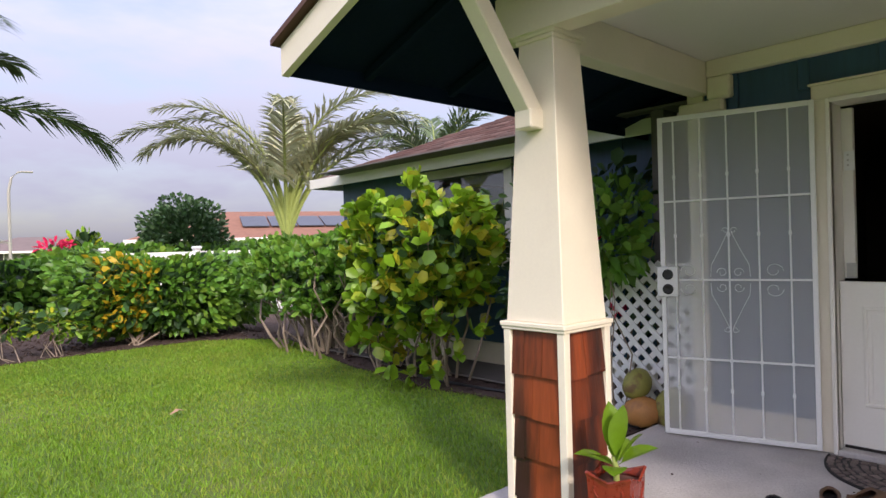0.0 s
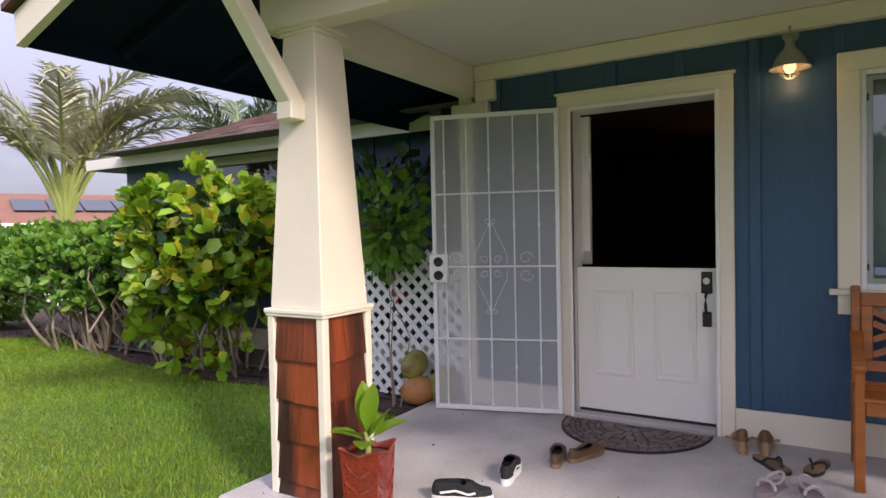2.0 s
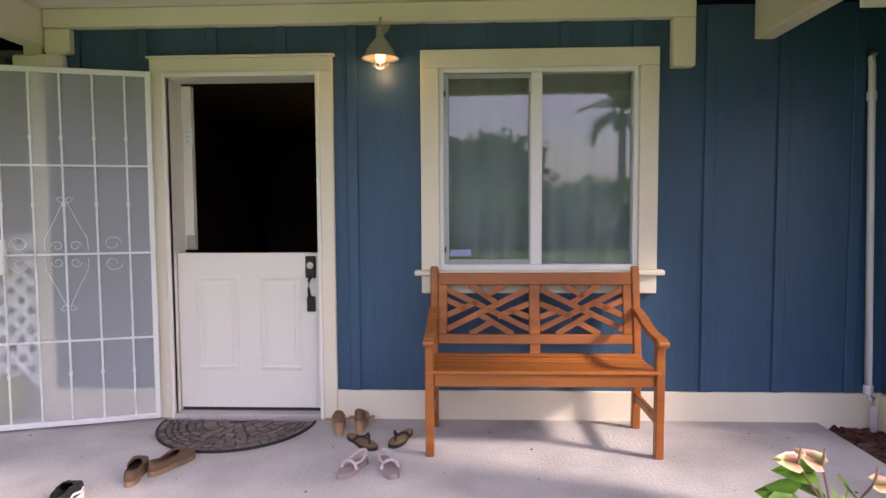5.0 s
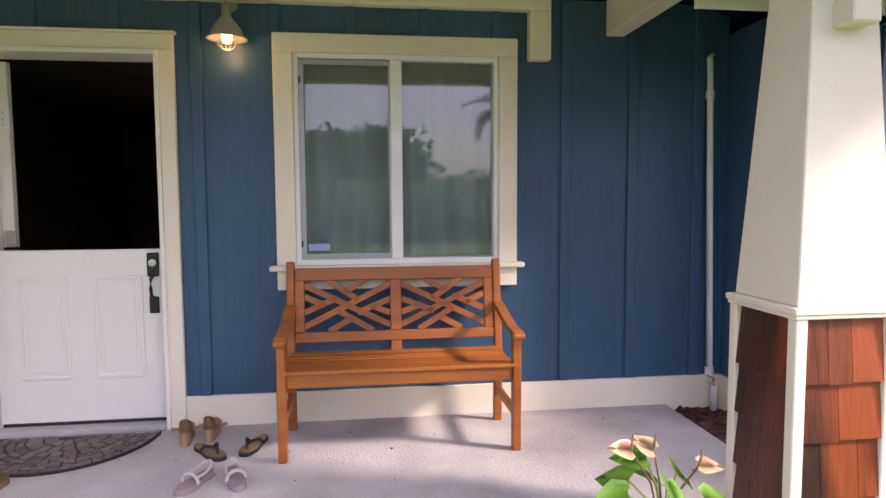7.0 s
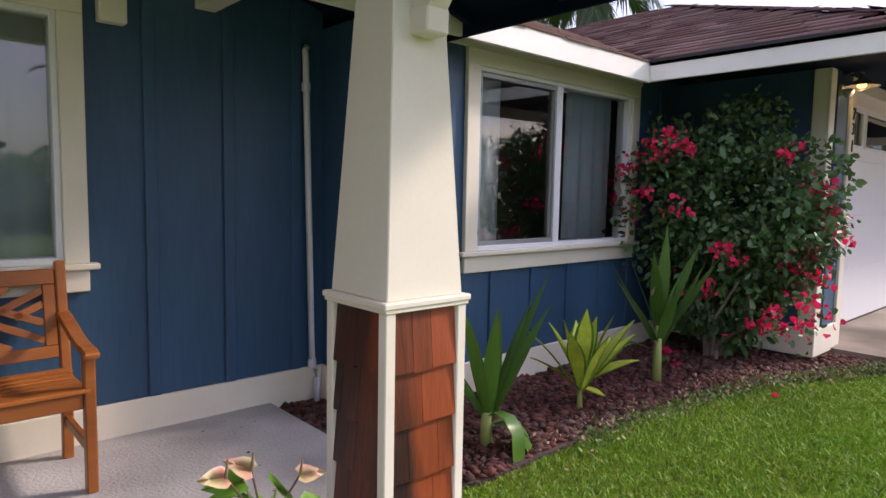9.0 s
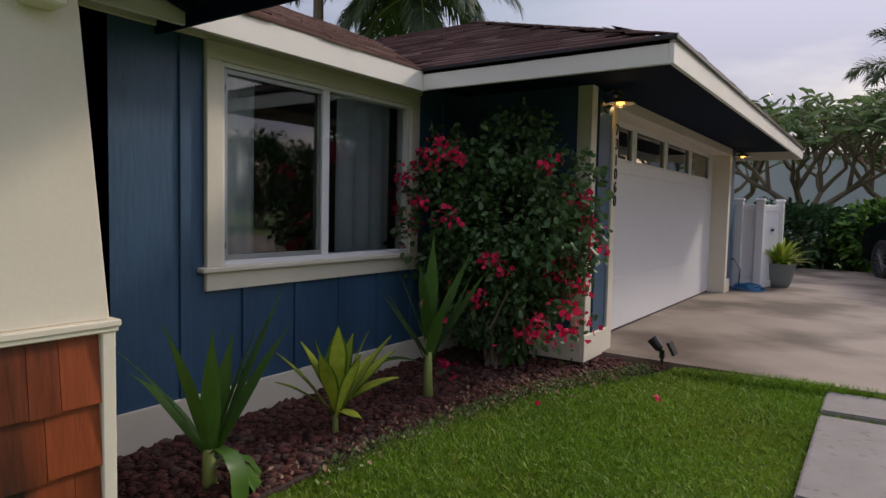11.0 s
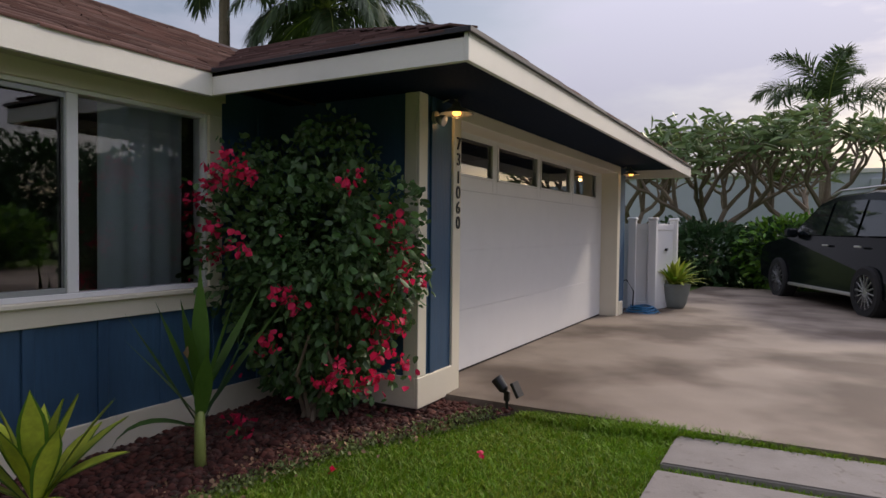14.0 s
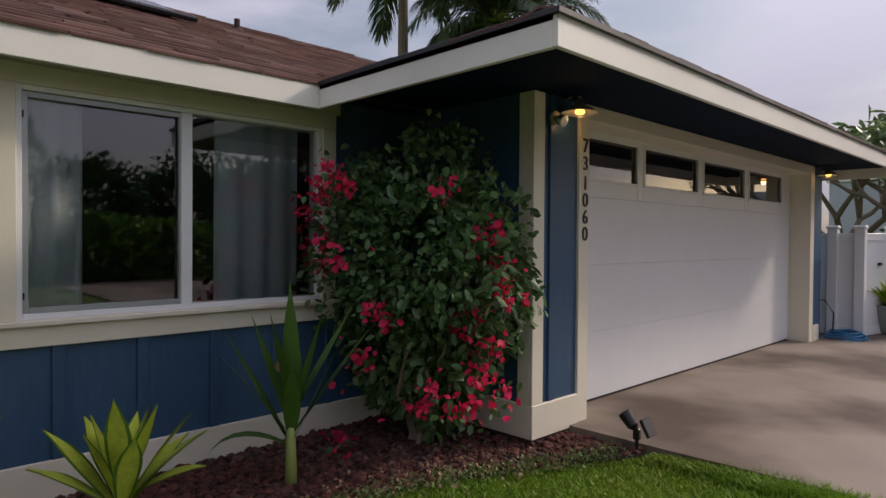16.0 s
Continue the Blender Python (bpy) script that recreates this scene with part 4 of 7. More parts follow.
barn_lamp("wall_lamp", WX, -0.11, 2.05, "grey barn-style wall lamp with a lit warm bulb and wire guard")
barn_lamp("wall_lamp", GX - 0.002, -6.565, 2.105, "grey barn-style wall lamp lit beside the garage door", False)
barn_lamp("wall_lamp", GX - 0.02, -11.95, 2.105, "grey barn-style wall lamp lit at the end of the garage", False)

flood = thing("flood_light", "small silver round security light below the wall lamp", "wall light", (GX - 0.017, -6.43, 2.075))
part("wall_plate", lathe(B(), [(0.045, 0.0), (0.045, 0.02), (0.0, 0.024)], 16, m=Matrix.Rotation(-math.pi / 2, 4, "Y")), M_SHADE, flood)
part("lamp_head", lathe(B(), [(0.02, 0.02), (0.034, 0.05), (0.040, 0.085), (0.034, 0.088), (0.0, 0.080)], 18, m=Matrix.Rotation(radians(-110), 4, "Y")), M_HINGE, flood, "silver lamp head", smooth=True)

drain = thing("drain_pipe", "white pvc drain pipe running down the house corner", "pipe", (WX - 0.03, -2.855, -0.04))
part("pipe", tube(B(), [(0, 0.03, 2.115), (-0.005, 0.045, 2.09), (-0.008, 0.042, 2.03), (-0.008, 0, 0.22), (-0.03, -0.01, 0.19), (-0.045, -0.012, 0.15), (-0.045, -0.012, 0.0)], 0.019, 10), M_PVC, drain, smooth=True)
for z in (1.88, 0.24):
    part("coupling", lathe(B(), [(0.024, -0.025), (0.026, -0.02), (0.026, 0.02), (0.024, 0.025)], 14, at=(-0.008, 0.040 if z > 1 else 0.0, z)), M_PVC, drain)

# ---------------- bench ----------------
def bench():
    b = thing("garden_bench", "oiled orange-brown hardwood bench with a lattice back", "bench", (3.70, -0.965, 0.0))
    L = 0.585
    for s in (-1, 1):
        y = s * (L - 0.022)
        part("front_leg", box(B(), -0.235, -0.185, y - 0.021, y + 0.021, 0.0, 0.585, 0.005), M_BENCH, b)
        bl = B()
        bar(bl, (0.225, y, 0.0), (0.205, y, 0.42), 0.042, 0.045, 0.005, up=(0, 1, 0))
        bar(bl, (0.205, y, 0.40), (0.285, y, 0.905), 0.042, 0.042, 0.006, up=(0, 1, 0))
        part("back_leg", bl, M_BENCH, b)
        part("side_stretcher", box(B(), -0.19, 0.215, y - 0.013, y + 0.013, 0.16, 0.205, 0.003), M_BENCH, b)
        part("side_rail", box(B(), -0.19, 0.20, y - 0.015, y + 0.015, 0.335, 0.40, 0.003), M_BENCH, b)
        arm = B()
        pts = [(-0.275, 0.575), (-0.235, 0.588), (-0.12, 0.592), (0.0, 0.612), (0.12, 0.645), (0.245, 0.668)]
        for (xa, za), (xb, zb) in zip(pts, pts[1:]):
            bar(arm, (xa - 0.004, y, za), (xb + 0.004, y, zb), 0.058, 0.026, 0.006)
        part("armrest", arm, M_BENCH, b)
    part("front_rail", box(B(), -0.225, -0.200, -L + 0.045, L - 0.045, 0.355, 0.424, 0.004), M_BENCH, b)
    for k in range(8):
        x = -0.215 + 0.054 * k
        part("seat_slat", box(B(), x - 0.023, x + 0.023, -L + 0.02, L - 0.02, 0.405 + 0.0009 * abs(k - 4) ** 2, 0.423 + 0.0009 * abs(k - 4) ** 2, 0.004), M_BENCH, b)
    part("centre_support", box(B(), -0.20, 0.20, -0.02, 0.02, 0.345, 0.40, 0.003), M_BENCH, b)
    # leaning back panel, built upright and tilted
    tilt = Matrix.Translation((0.214, 0, 0.46)) @ Matrix.Rotation(radians(9), 4, "Y")
    W = L - 0.045
    def flat(y0, y1, z0, z1, d=0.014):
        return box(B(), -d, d, y0, y1, z0, z1, 0.004, tilt)
    part("top_rail", flat(-W, W, 0.345, 0.415, 0.015), M_BENCH, b)
    part("bottom_rail", flat(-W, W, 0.015, 0.07, 0.015), M_BENCH, b)
    part("back_stile", flat(-W, -W + 0.05, 0.07, 0.345), M_BENCH, b)
    part("back_stile", flat(W - 0.05, W, 0.07, 0.345), M_BENCH, b)
    part("back_stile", flat(-0.03, 0.03, 0.07, 0.345), M_BENCH, b)
    part("centre_post", flat(-0.03, 0.03, -0.06, 0.015, 0.012), M_BENCH, b)
    # two crossing diagonals with shorter bars running off them like a pinwheel; the second panel mirrors the first
    segs = [(0.0, 0.09, 1.0, 0.90), (0.0, 0.90, 1.0, 0.08), (1.0, 0.38, 0.61, 0.65), (0.76, 0.50, 1.0, 0.66), (0.0, 0.62, 0.38, 0.34), (0.0, 0.31, 0.24, 0.49),
            (0.28, 0.0, 0.63, 0.40), (0.70, 0.0, 0.46, 0.24), (0.37, 0.58, 0.80, 1.0), (0.54, 0.76, 0.28, 1.0)]
    for s in (-1, 1):
        ya, yb = (0.03, W - 0.05) if s > 0 else (-W + 0.05, -0.03)
        for (u0, v0, u1, v1) in segs:
            if s < 0:
                u0, u1 = 1 - u0, 1 - u1
            p = tilt @ Vector((0, yb - u0 * (yb - ya), 0.345 - v0 * 0.275))
            q = tilt @ Vector((0, yb - u1 * (yb - ya), 0.345 - v1 * 0.275))
            part("lattice_bar", bar(B(), p, q, 0.033, 0.018, 0.002, up=tuple(tilt.to_3x3() @ Vector((1, 0, 0)))), M_BENCH, b)
    return b


bench()

# ---------------- door mat ----------------
def door_mat():
    """A half-round rubber mat with rings of raised stone-shaped inlays."""
    m = thing("door_mat", "half-round black rubber doormat with a stone mosaic pattern", "doormat", (3.965, 0.735, 0.0))
    rx, ryy = 0.445, 0.50
    base = B()
    pts = [(-ryy * math.sin(t), rx * math.cos(t)) for t in [math.pi * i / 40 for i in range(41)]]
    slab_poly(base, [(x * 0.96, y, 0.008) for x, y in pts], 0.008)
    part("base", base, M_MAT, m)
    rimb = B()
    tube(rimb, [(x * 0.95, y * 0.99, 0.009) for x, y in pts], 0.006, 6)
    part("rim", rimb, M_MAT, m)
    ins = B()
    rng = random.Random(6)
    def stone(r0, r1, t0, t1):
        q = []
        for r, t in ((r0, t0), (r1, t0), (r1, (t0 + t1) / 2), (r1, t1), (r0, t1)):
            r2, t2 = r + rng.uniform(-0.012, 0.012), t + rng.uniform(-0.02, 0.02)
            q.append((-0.96 * ryy * r2 * math.sin(t2), rx * r2 * math.cos(t2), 0.0125))
        slab_poly(ins, q, 0.006)
    for r0, r1, n in ((0.90, 0.97, 30), (0.76, 0.87, 20), (0.66, 0.73, 26), (0.47, 0.63, 12), (0.30, 0.44, 9), (0.14, 0.27, 6)):
        for k in range(n):
            t0, t1 = math.pi * (k + 0.1) / n, math.pi * (k + 0.9) / n
            if r1 - r0 > 0.1 and n > 9:
                mid = r0 + (r1 - r0) * rng.uniform(0.4, 0.6)
                stone(r0, mid - 0.012, t0, t1)
                stone(mid + 0.012, r1, t0, t1)
            else:
                stone(r0, r1, t0, t1)
    part("inlay", ins, M_MATSTONE, m, "grey-brown stone-shaped inlays")["kind"] = "stuff"
    return m


door_mat()


# ---------------- shoes ----------------
def sole_outline(L, wf, wh, n=28):
    """The outline of a sole, toe towards +x."""
    pts = []
    for i in range(n):
        t = 2 * math.pi * i / n
        x = math.cos(t)
        w = wh + (wf - wh) * (0.5 + 0.5 * math.tanh(2.2 * x)) - 0.06 * wf * math.exp(-((x + 0.15) / 0.35) ** 2) * 3
        y = math.sin(t)
        y = math.copysign(abs(y) ** 0.75, y)
        pts.append((x * L / 2, y * w / 2))
    return pts


def prism(bm, outline, z0, z1, inset=0.0):
    low = [bm.verts.new((x, y, z0)) for x, y in outline]
    top = [bm.verts.new((x * (1 - inset), y * (1 - inset), z1)) for x, y in outline]
    n = len(outline)
    bm.faces.new(low[::-1])
    bm.faces.new(top)
    for i in range(n):
        bm.faces.new((low[i], low[(i + 1) % n], top[(i + 1) % n], top[i]))
    return bm


def strap(bm, pts, w, thick=0.004):
    for a, b in zip(pts, pts[1:]):
        bar(bm, a, b, w, thick, 0.001)
    return bm


def place(ob, x, y, deg, z=0.0):
    ob.location = (x, y, z)
    ob.rotation_euler = (0, 0, radians(deg))
    return ob


def flip_flop(x, y, deg, label):
    s = thing("flip_flop", label, "sandal", group="shoes on the porch")
    out = sole_outline(0.26, 0.095, 0.070)
    part("sole", prism(B(), out, 0.0, 0.018), M_SOLE, s)
    part("footbed", prism(B(), [(p * 0.97, q * 0.94) for p, q in out], 0.018, 0.023, 0.01), M_FOOTBED, s, "worn tan footbed")
    st = B()
    for sy in (-1, 1):
        tube(st, [(-0.02, sy * 0.036, 0.022), (0.012, sy * 0.034, 0.050), (0.05, sy * 0.016, 0.055), (0.075, 0.0, 0.045), (0.08, 0.0, 0.022)], 0.007, 7)
    part("thong_strap", st, M_SOLE, s, "black thong strap")
    return place(s, x, y, deg)


def wedge_sandal(x, y, deg):
    s = thing("wedge_sandal", "tan suede wedge sandal with a closed heel", "sandal", group="shoes on the porch")
    out = sole_outline(0.235, 0.085, 0.062)
    so = B()
    low = [so.verts.new((a, b, 0.0)) for a, b in out]
    top = [so.verts.new((a, b, 0.022 + 0.05 * max(0.0, min(1.0, (0.05 - a) / 0.14)))) for a, b in out]
    n = len(out)
    so.faces.new(low[::-1])
    so.faces.new(top)
    for i in range(n):
        so.faces.new((low[i], low[(i + 1) % n], top[(i + 1) % n], top[i]))
    part("wedge_sole", so, M_TAN, s, "tan suede-covered wedge sole")
    # a rounded leather shell round the heel, highest at the back
    hb = B()
    cols = []
    for k in range(13):
        t = math.pi * (0.5 + k / 12)
        a, b = -0.045 + 0.070 * math.cos(t), 0.033 * math.sin(t)
        top = 0.080 + 0.062 * math.sin(math.pi * k / 12) ** 0.7
        cols.append([hb.verts.new((a * (1 - 0.06 * m), b * (1 - 0.10 * m), 0.066 + (top - 0.066) * m)) for m in (0.0, 0.5, 1.0)])
    for p, q in zip(cols, cols[1:]):
        for m in range(2):
            hb.faces.new((p[m], q[m], q[m + 1], p[m + 1]))
    bmesh.ops.solidify(hb, geom=hb.faces[:], thickness=0.004)
    part("heel_counter", hb, M_TAN, s, smooth=True)
    vb = B()
    strap(vb, [(0.055, 0.042 * math.cos(t), 0.028 + 0.042 * math.sin(t)) for t in [math.pi * i / 8 for i in range(9)]], 0.065, 0.004)
    part("vamp_strap", vb, M_TAN, s)
    return place(s, x, y, deg)


def slip_on(x, y, deg, label, upper, low_back=True):
    s = thing("slip_on_shoe", label, "shoe", group="shoes on the porch")
    out = sole_outline(0.275, 0.100, 0.075, 32)
    part("sole", prism(B(), out, 0.0, 0.024), M_FOOTBED, s, "tan sole")
    up = B()
    n = len(out)
    low = [up.verts.new((a * 0.985, b * 0.985, 0.022)) for a, b in out]
    mid = [up.verts.new((a * 0.99, b * 1.0, 0.042)) for a, b in out]
    # the opening: an oval behind the vamp, its rim higher at the heel and the instep
    rim = []
    for a, b in out:
        u = -0.040 + 0.62 * (a + 0.020)
        rim.append(up.verts.new((u - 0.012, b * 0.74, 0.058 + 0.020 * min(1.0, (abs(u + 0.030) / 0.085) ** 2))))
    inner = [up.verts.new((v.co.x * 0.97 - 0.001, v.co.y * 0.90, v.co.z - 0.012)) for v in rim]
    for r0, r1 in ((low, mid), (mid, rim), (rim, inner)):
        for i in range(n):
            up.faces.new((r0[i], r0[(i + 1) % n], r1[(i + 1) % n], r1[i]))
    part("upper", up, upper, s, smooth=True)
    part("lining", prism(B(), [(a * 0.84 - 0.01, b * 0.84) for a, b in out], 0.026, 0.030), M_SOLE, s, "dark worn lining")
    return place(s, x, y, deg)


def sneaker(x, y, deg):
    s = thing("sneaker", "black canvas sneaker with a white sole and side stripe", "shoe", group="shoes on the porch")
    out = sole_outline(0.285, 0.102, 0.076, 32)
    part("sole", prism(B(), out, 0.0, 0.032), M_WHITERUB, s, "white rubber sole")
    up = B()
    n = len(out)
    prof = ((0.030, 0.975, 0.0), (0.055, 0.95, -0.004), (0.080, 0.80, -0.014))
    rings = []
    for z, k, dx in prof:
        rings.append([up.verts.new((a * k + dx, b * k, z + (0.0 if a > 0.02 else 0.012) * (z > 0.04) - (0.020 if a > 0.08 and z > 0.06 else 0.0))) for a, b in out])
    for r0, r1 in zip(rings, rings[1:]):
        for i in range(n):
            up.faces.new((r0[i], r0[(i + 1) % n], r1[(i + 1) % n], r1[i]))
    top = up.verts.new((0.035, 0, 0.098))
    toe = [i for i in range(n) if out[i][0] > 0.0]
    toe.sort(key=lambda i: math.atan2(out[i][1], out[i][0]))
    for i, j in zip(toe, toe[1:]):
        up.faces.new((rings[2][i], rings[2][j], top))
    bmesh.ops.recalc_face_normals(up, faces=up.faces[:])
    part("upper", up, M_CANVAS, s, "black canvas upper", smooth=True)
    part("lining", prism(B(), [(a * 0.78 - 0.02, b * 0.78) for a, b in out], 0.034, 0.045), M_SOLE, s)
    for sy in (-1, 1):
        part("side_stripe", strap(B(), [(-0.10, sy * 0.0385, 0.050), (-0.03, sy * 0.0405, 0.060), (0.03, sy * 0.049, 0.045), (0.06, sy * 0.0475, 0.052)], 0.004, 0.010), M_WHITERUB, s, "white side stripe")
    part("laces", strap(B(), [(0.02 + 0.014 * (k // 2), 0.020 * (1 if k % 2 else -1), 0.094 - 0.004 * (k // 2)) for k in range(6)], 0.006, 0.004), M_CANVAS, s)
    return place(s, x, y, deg)


def strappy_sandal(x, y, deg):
    s = thing("strap_sandal", "grey-mauve sandal with pale pink straps", "sandal", group="shoes on the porch")
    out = sole_outline(0.24, 0.088, 0.066)
    part("sole", prism(B(), out, 0.0, 0.026, 0.01), M_PINKGREY, s)
    st = B()
    tube(st, [(0.035, 0.040 * math.cos(t), 0.024 + 0.040 * math.sin(t)) for t in [math.pi * i / 8 for i in range(9)]], 0.008, 7)
    tube(st, [(-0.02 - 0.085 * math.sin(t), 0.034 * math.cos(t), 0.045 + 0.02 * math.sin(t)) for t in [math.pi * i / 8 for i in range(9)]], 0.007, 7)
    tube(st, [(0.035, 0.030, 0.05), (-0.02, 0.034, 0.045)], 0.006, 6)
    tube(st, [(0.035, -0.030, 0.05), (-0.02, -0.034, 0.045)], 0.006, 6)
    part("strap", st, M_STRAP, s, "pale pink straps")
    return place(s, x, y, deg)


wedge_sandal(3.86, 0.135, 12)
wedge_sandal(3.895, 0.015, 4)
flip_flop(3.64, -0.03, 222, "worn tan flip-flop with a black thong strap")
flip_flop(3.70, -0.235, 163, "worn tan flip-flop with a black thong strap")
strappy_sandal(3.30, -0.05, 158)
strappy_sandal(3.31, -0.215, 200)
slip_on(3.215, 0.955, 16, "brown slip-on shoe with a trodden heel", M_BROWN)
slip_on(3.325, 0.835, -20, "brown slip-on shoe with a trodden heel", M_BROWN)
sneaker(2.905, 1.085, 14)
sneaker(2.535, 1.15, -62)

# ---------------- plants: helpers ----------------
M_LEAF = material("green_leaf", (0.100, 0.245, 0.026), 0.45, 0.25, 3, 40, island=0.35, second=(0.17, 0.29, 0.03), second_pos=(0.5, 0.75), translucent=0.25)
M_LEAF_LIGHT = material("yellow_green_leaf", (0.175, 0.330, 0.018), 0.35, 0.2, 3, 40, island=0.45, second=(0.46, 0.42, 0.03), second_pos=(0.54, 0.70), translucent=0.3)
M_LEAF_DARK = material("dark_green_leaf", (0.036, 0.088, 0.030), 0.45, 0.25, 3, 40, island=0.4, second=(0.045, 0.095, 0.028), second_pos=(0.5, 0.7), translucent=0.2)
M_LEAF_YELLOW = material("golden_leaf", (0.55, 0.38, 0.02), 0.45, 0.2, 3, 40, island=0.25, translucent=0.3)
M_STRAPLEAF = material("strap_leaf", (0.075, 0.165, 0.026), 0.4, 0.25, 8, 60, stretch=(1, 1, 0.3), translucent=0.2)
M_VARIEGATED = material("green_leaf_margin", (0.11, 0.24, 0.030), 0.4, 0.2, 10, 60, translucent=0.25)
M_LEAFSTRIPE = material("yellow_leaf_stripe", (0.60, 0.68, 0.08), 0.4, 0.25, 18, 60, second=(0.34, 0.44, 0.06), second_pos=(0.52, 0.75), second_scale=9, translucent=0.25)
M_WEED = material("pale_weed_leaf", (0.15, 0.20, 0.06), 0.6, 0.3, 4, 40, island=0.4, translucent=0.2)
M_STALK = material("pale_green_stalk", (0.30, 0.36, 0.10), 0.5, 0.15, 8, 60)
M_PALM = material("palm_leaflet", (0.095, 0.150, 0.062), 0.5, 0.2, 2, 30, island=0.3, translucent=0.25)
M_PALM_DARK = material("dark_palm_leaflet", (0.060, 0.100, 0.040), 0.5, 0.2, 2, 30, island=0.3, translucent=0.2)
M_PALM_SILVER = material("silvery_palm_leaflet", (0.42, 0.45, 0.28), 0.5, 0.2, 2, 30, island=0.35, second=(0.42, 0.38, 0.20), second_pos=(0.5, 0.75), translucent=0.25)
M_BARK = material("grey_brown_bark", (0.20, 0.155, 0.11), 0.9, 0.3, 6, 60, 0.8, 40, bump_dist=0.01)
M_TWIG = material("pale_woody_stem", (0.28, 0.22, 0.17), 0.85, 0.25, 10, 80, 0.5, 60)
M_BRACT = material("magenta_red_bract", (0.76, 0.022, 0.105), 0.6, 0.15, 10, 60, island=0.3, translucent=0.35)
M_SPATHE = material("cream_pink_spathe", (0.62, 0.50, 0.26), 0.35, 0.1, 14, 60, second=(0.66, 0.27, 0.22), second_pos=(0.42, 0.62), second_scale=14, translucent=0.2)


def unit(v):
    return v / np.maximum(np.linalg.norm(v, axis=-1, keepdims=True), 1e-9)


def leaf_arrays(pos, direction, size, ratio, rng, fold=0.25, droop=0.15):
    """Folded leaves: six points and two quads each."""
    n = len(pos)
    d = unit(direction)
    side = unit(np.cross(d, rng.normal(size=(n, 3))))
    nor = np.cross(side, d)
    L = size[:, None]
    W = L * ratio * 0.5
    base, tip = pos, pos + d * L - np.array([0, 0, 1.0]) * L * droop
    mid = pos + d * L * 0.5
    sag = np.array([0, 0, 1.0]) * L * droop
    q1, q2 = pos + d * L * 0.28 + nor * L * fold * 0.25, pos + d * L * 0.70 + nor * L * fold * 0.35 - sag * 0.5
    v = np.stack([base, q1 + side * W * 0.78, q2 + side * W, tip, q2 - side * W, q1 - side * W * 0.78], axis=1).reshape(-1, 3)
    k = np.arange(n)[:, None] * 6
    f = np.concatenate([k + np.array([[0, 1, 2, 3]]), k + np.array([[0, 3, 4, 5]])])
    return v, f


def leaves(name, pos, out, size, ratio, mat, parent, rng, spread=0.8, lift=0.2, fold=0.25, droop=0.15):
    d = unit(out) + rng.normal(size=pos.shape) * spread * 0.6 + np.array([0, 0, lift])
    s = size * (0.65 + 0.7 * rng.random(len(pos)))
    v, f = leaf_arrays(pos, d, s, ratio, rng, fold, droop)
    ob = fast_mesh(name, v, f, mat, parent)
    ob["kind"] = "stuff"
    return ob


def blob_points(n, lo, hi, rng, shell=0.55, power=3.0, lump=0.16, flat_base=True):
    """Points near the surface of a lumpy rounded block between lo and hi, with outward directions."""
    c, r = (np.array(lo) + np.array(hi)) / 2, (np.array(hi) - np.array(lo)) / 2
    d = unit(rng.normal(size=(n, 3)))
    k = (np.abs(d) ** power).sum(1) ** (-1 / power)
    q = d * k[:, None]
    ph = rng.random(6) * 6.28
    w = q * r
    bump = 1 + lump * (np.sin(w[:, 0] * 4.1 + ph[0]) * np.sin(w[:, 1] * 3.3 + ph[1]) + 0.7 * np.sin(w[:, 2] * 5.3 + ph[2] + w[:, 0] * 2) + 0.5 * np.sin(w[:, 1] * 9 + ph[3]) * np.sin(w[:, 0] * 8 + ph[4]))
    depth = 1 - shell * rng.random(n) ** 2.2
    return c + q * r * (bump * depth)[:, None], d


def stems(name, parent, foot, tips, r, mat, rng, bend=0.12):
    """Crooked stems from a foot to each tip, joined as one part."""
    bm = B()
    for t in tips:
        a, b = Vector(foot) + Vector((rng.uniform(-0.06, 0.06), rng.uniform(-0.06, 0.06), 0)), Vector(t)
        m1 = a.lerp(b, 0.35) + Vector([rng.uniform(-bend, bend) for _ in range(3)])
        m2 = a.lerp(b, 0.7) + Vector([rng.uniform(-bend, bend) for _ in range(3)])
        tube(bm, [a, m1, m2, b], r, 5, r * 0.35)
    ob = part(name, bm, mat, parent)
    ob["kind"] = "stuff"
    return ob


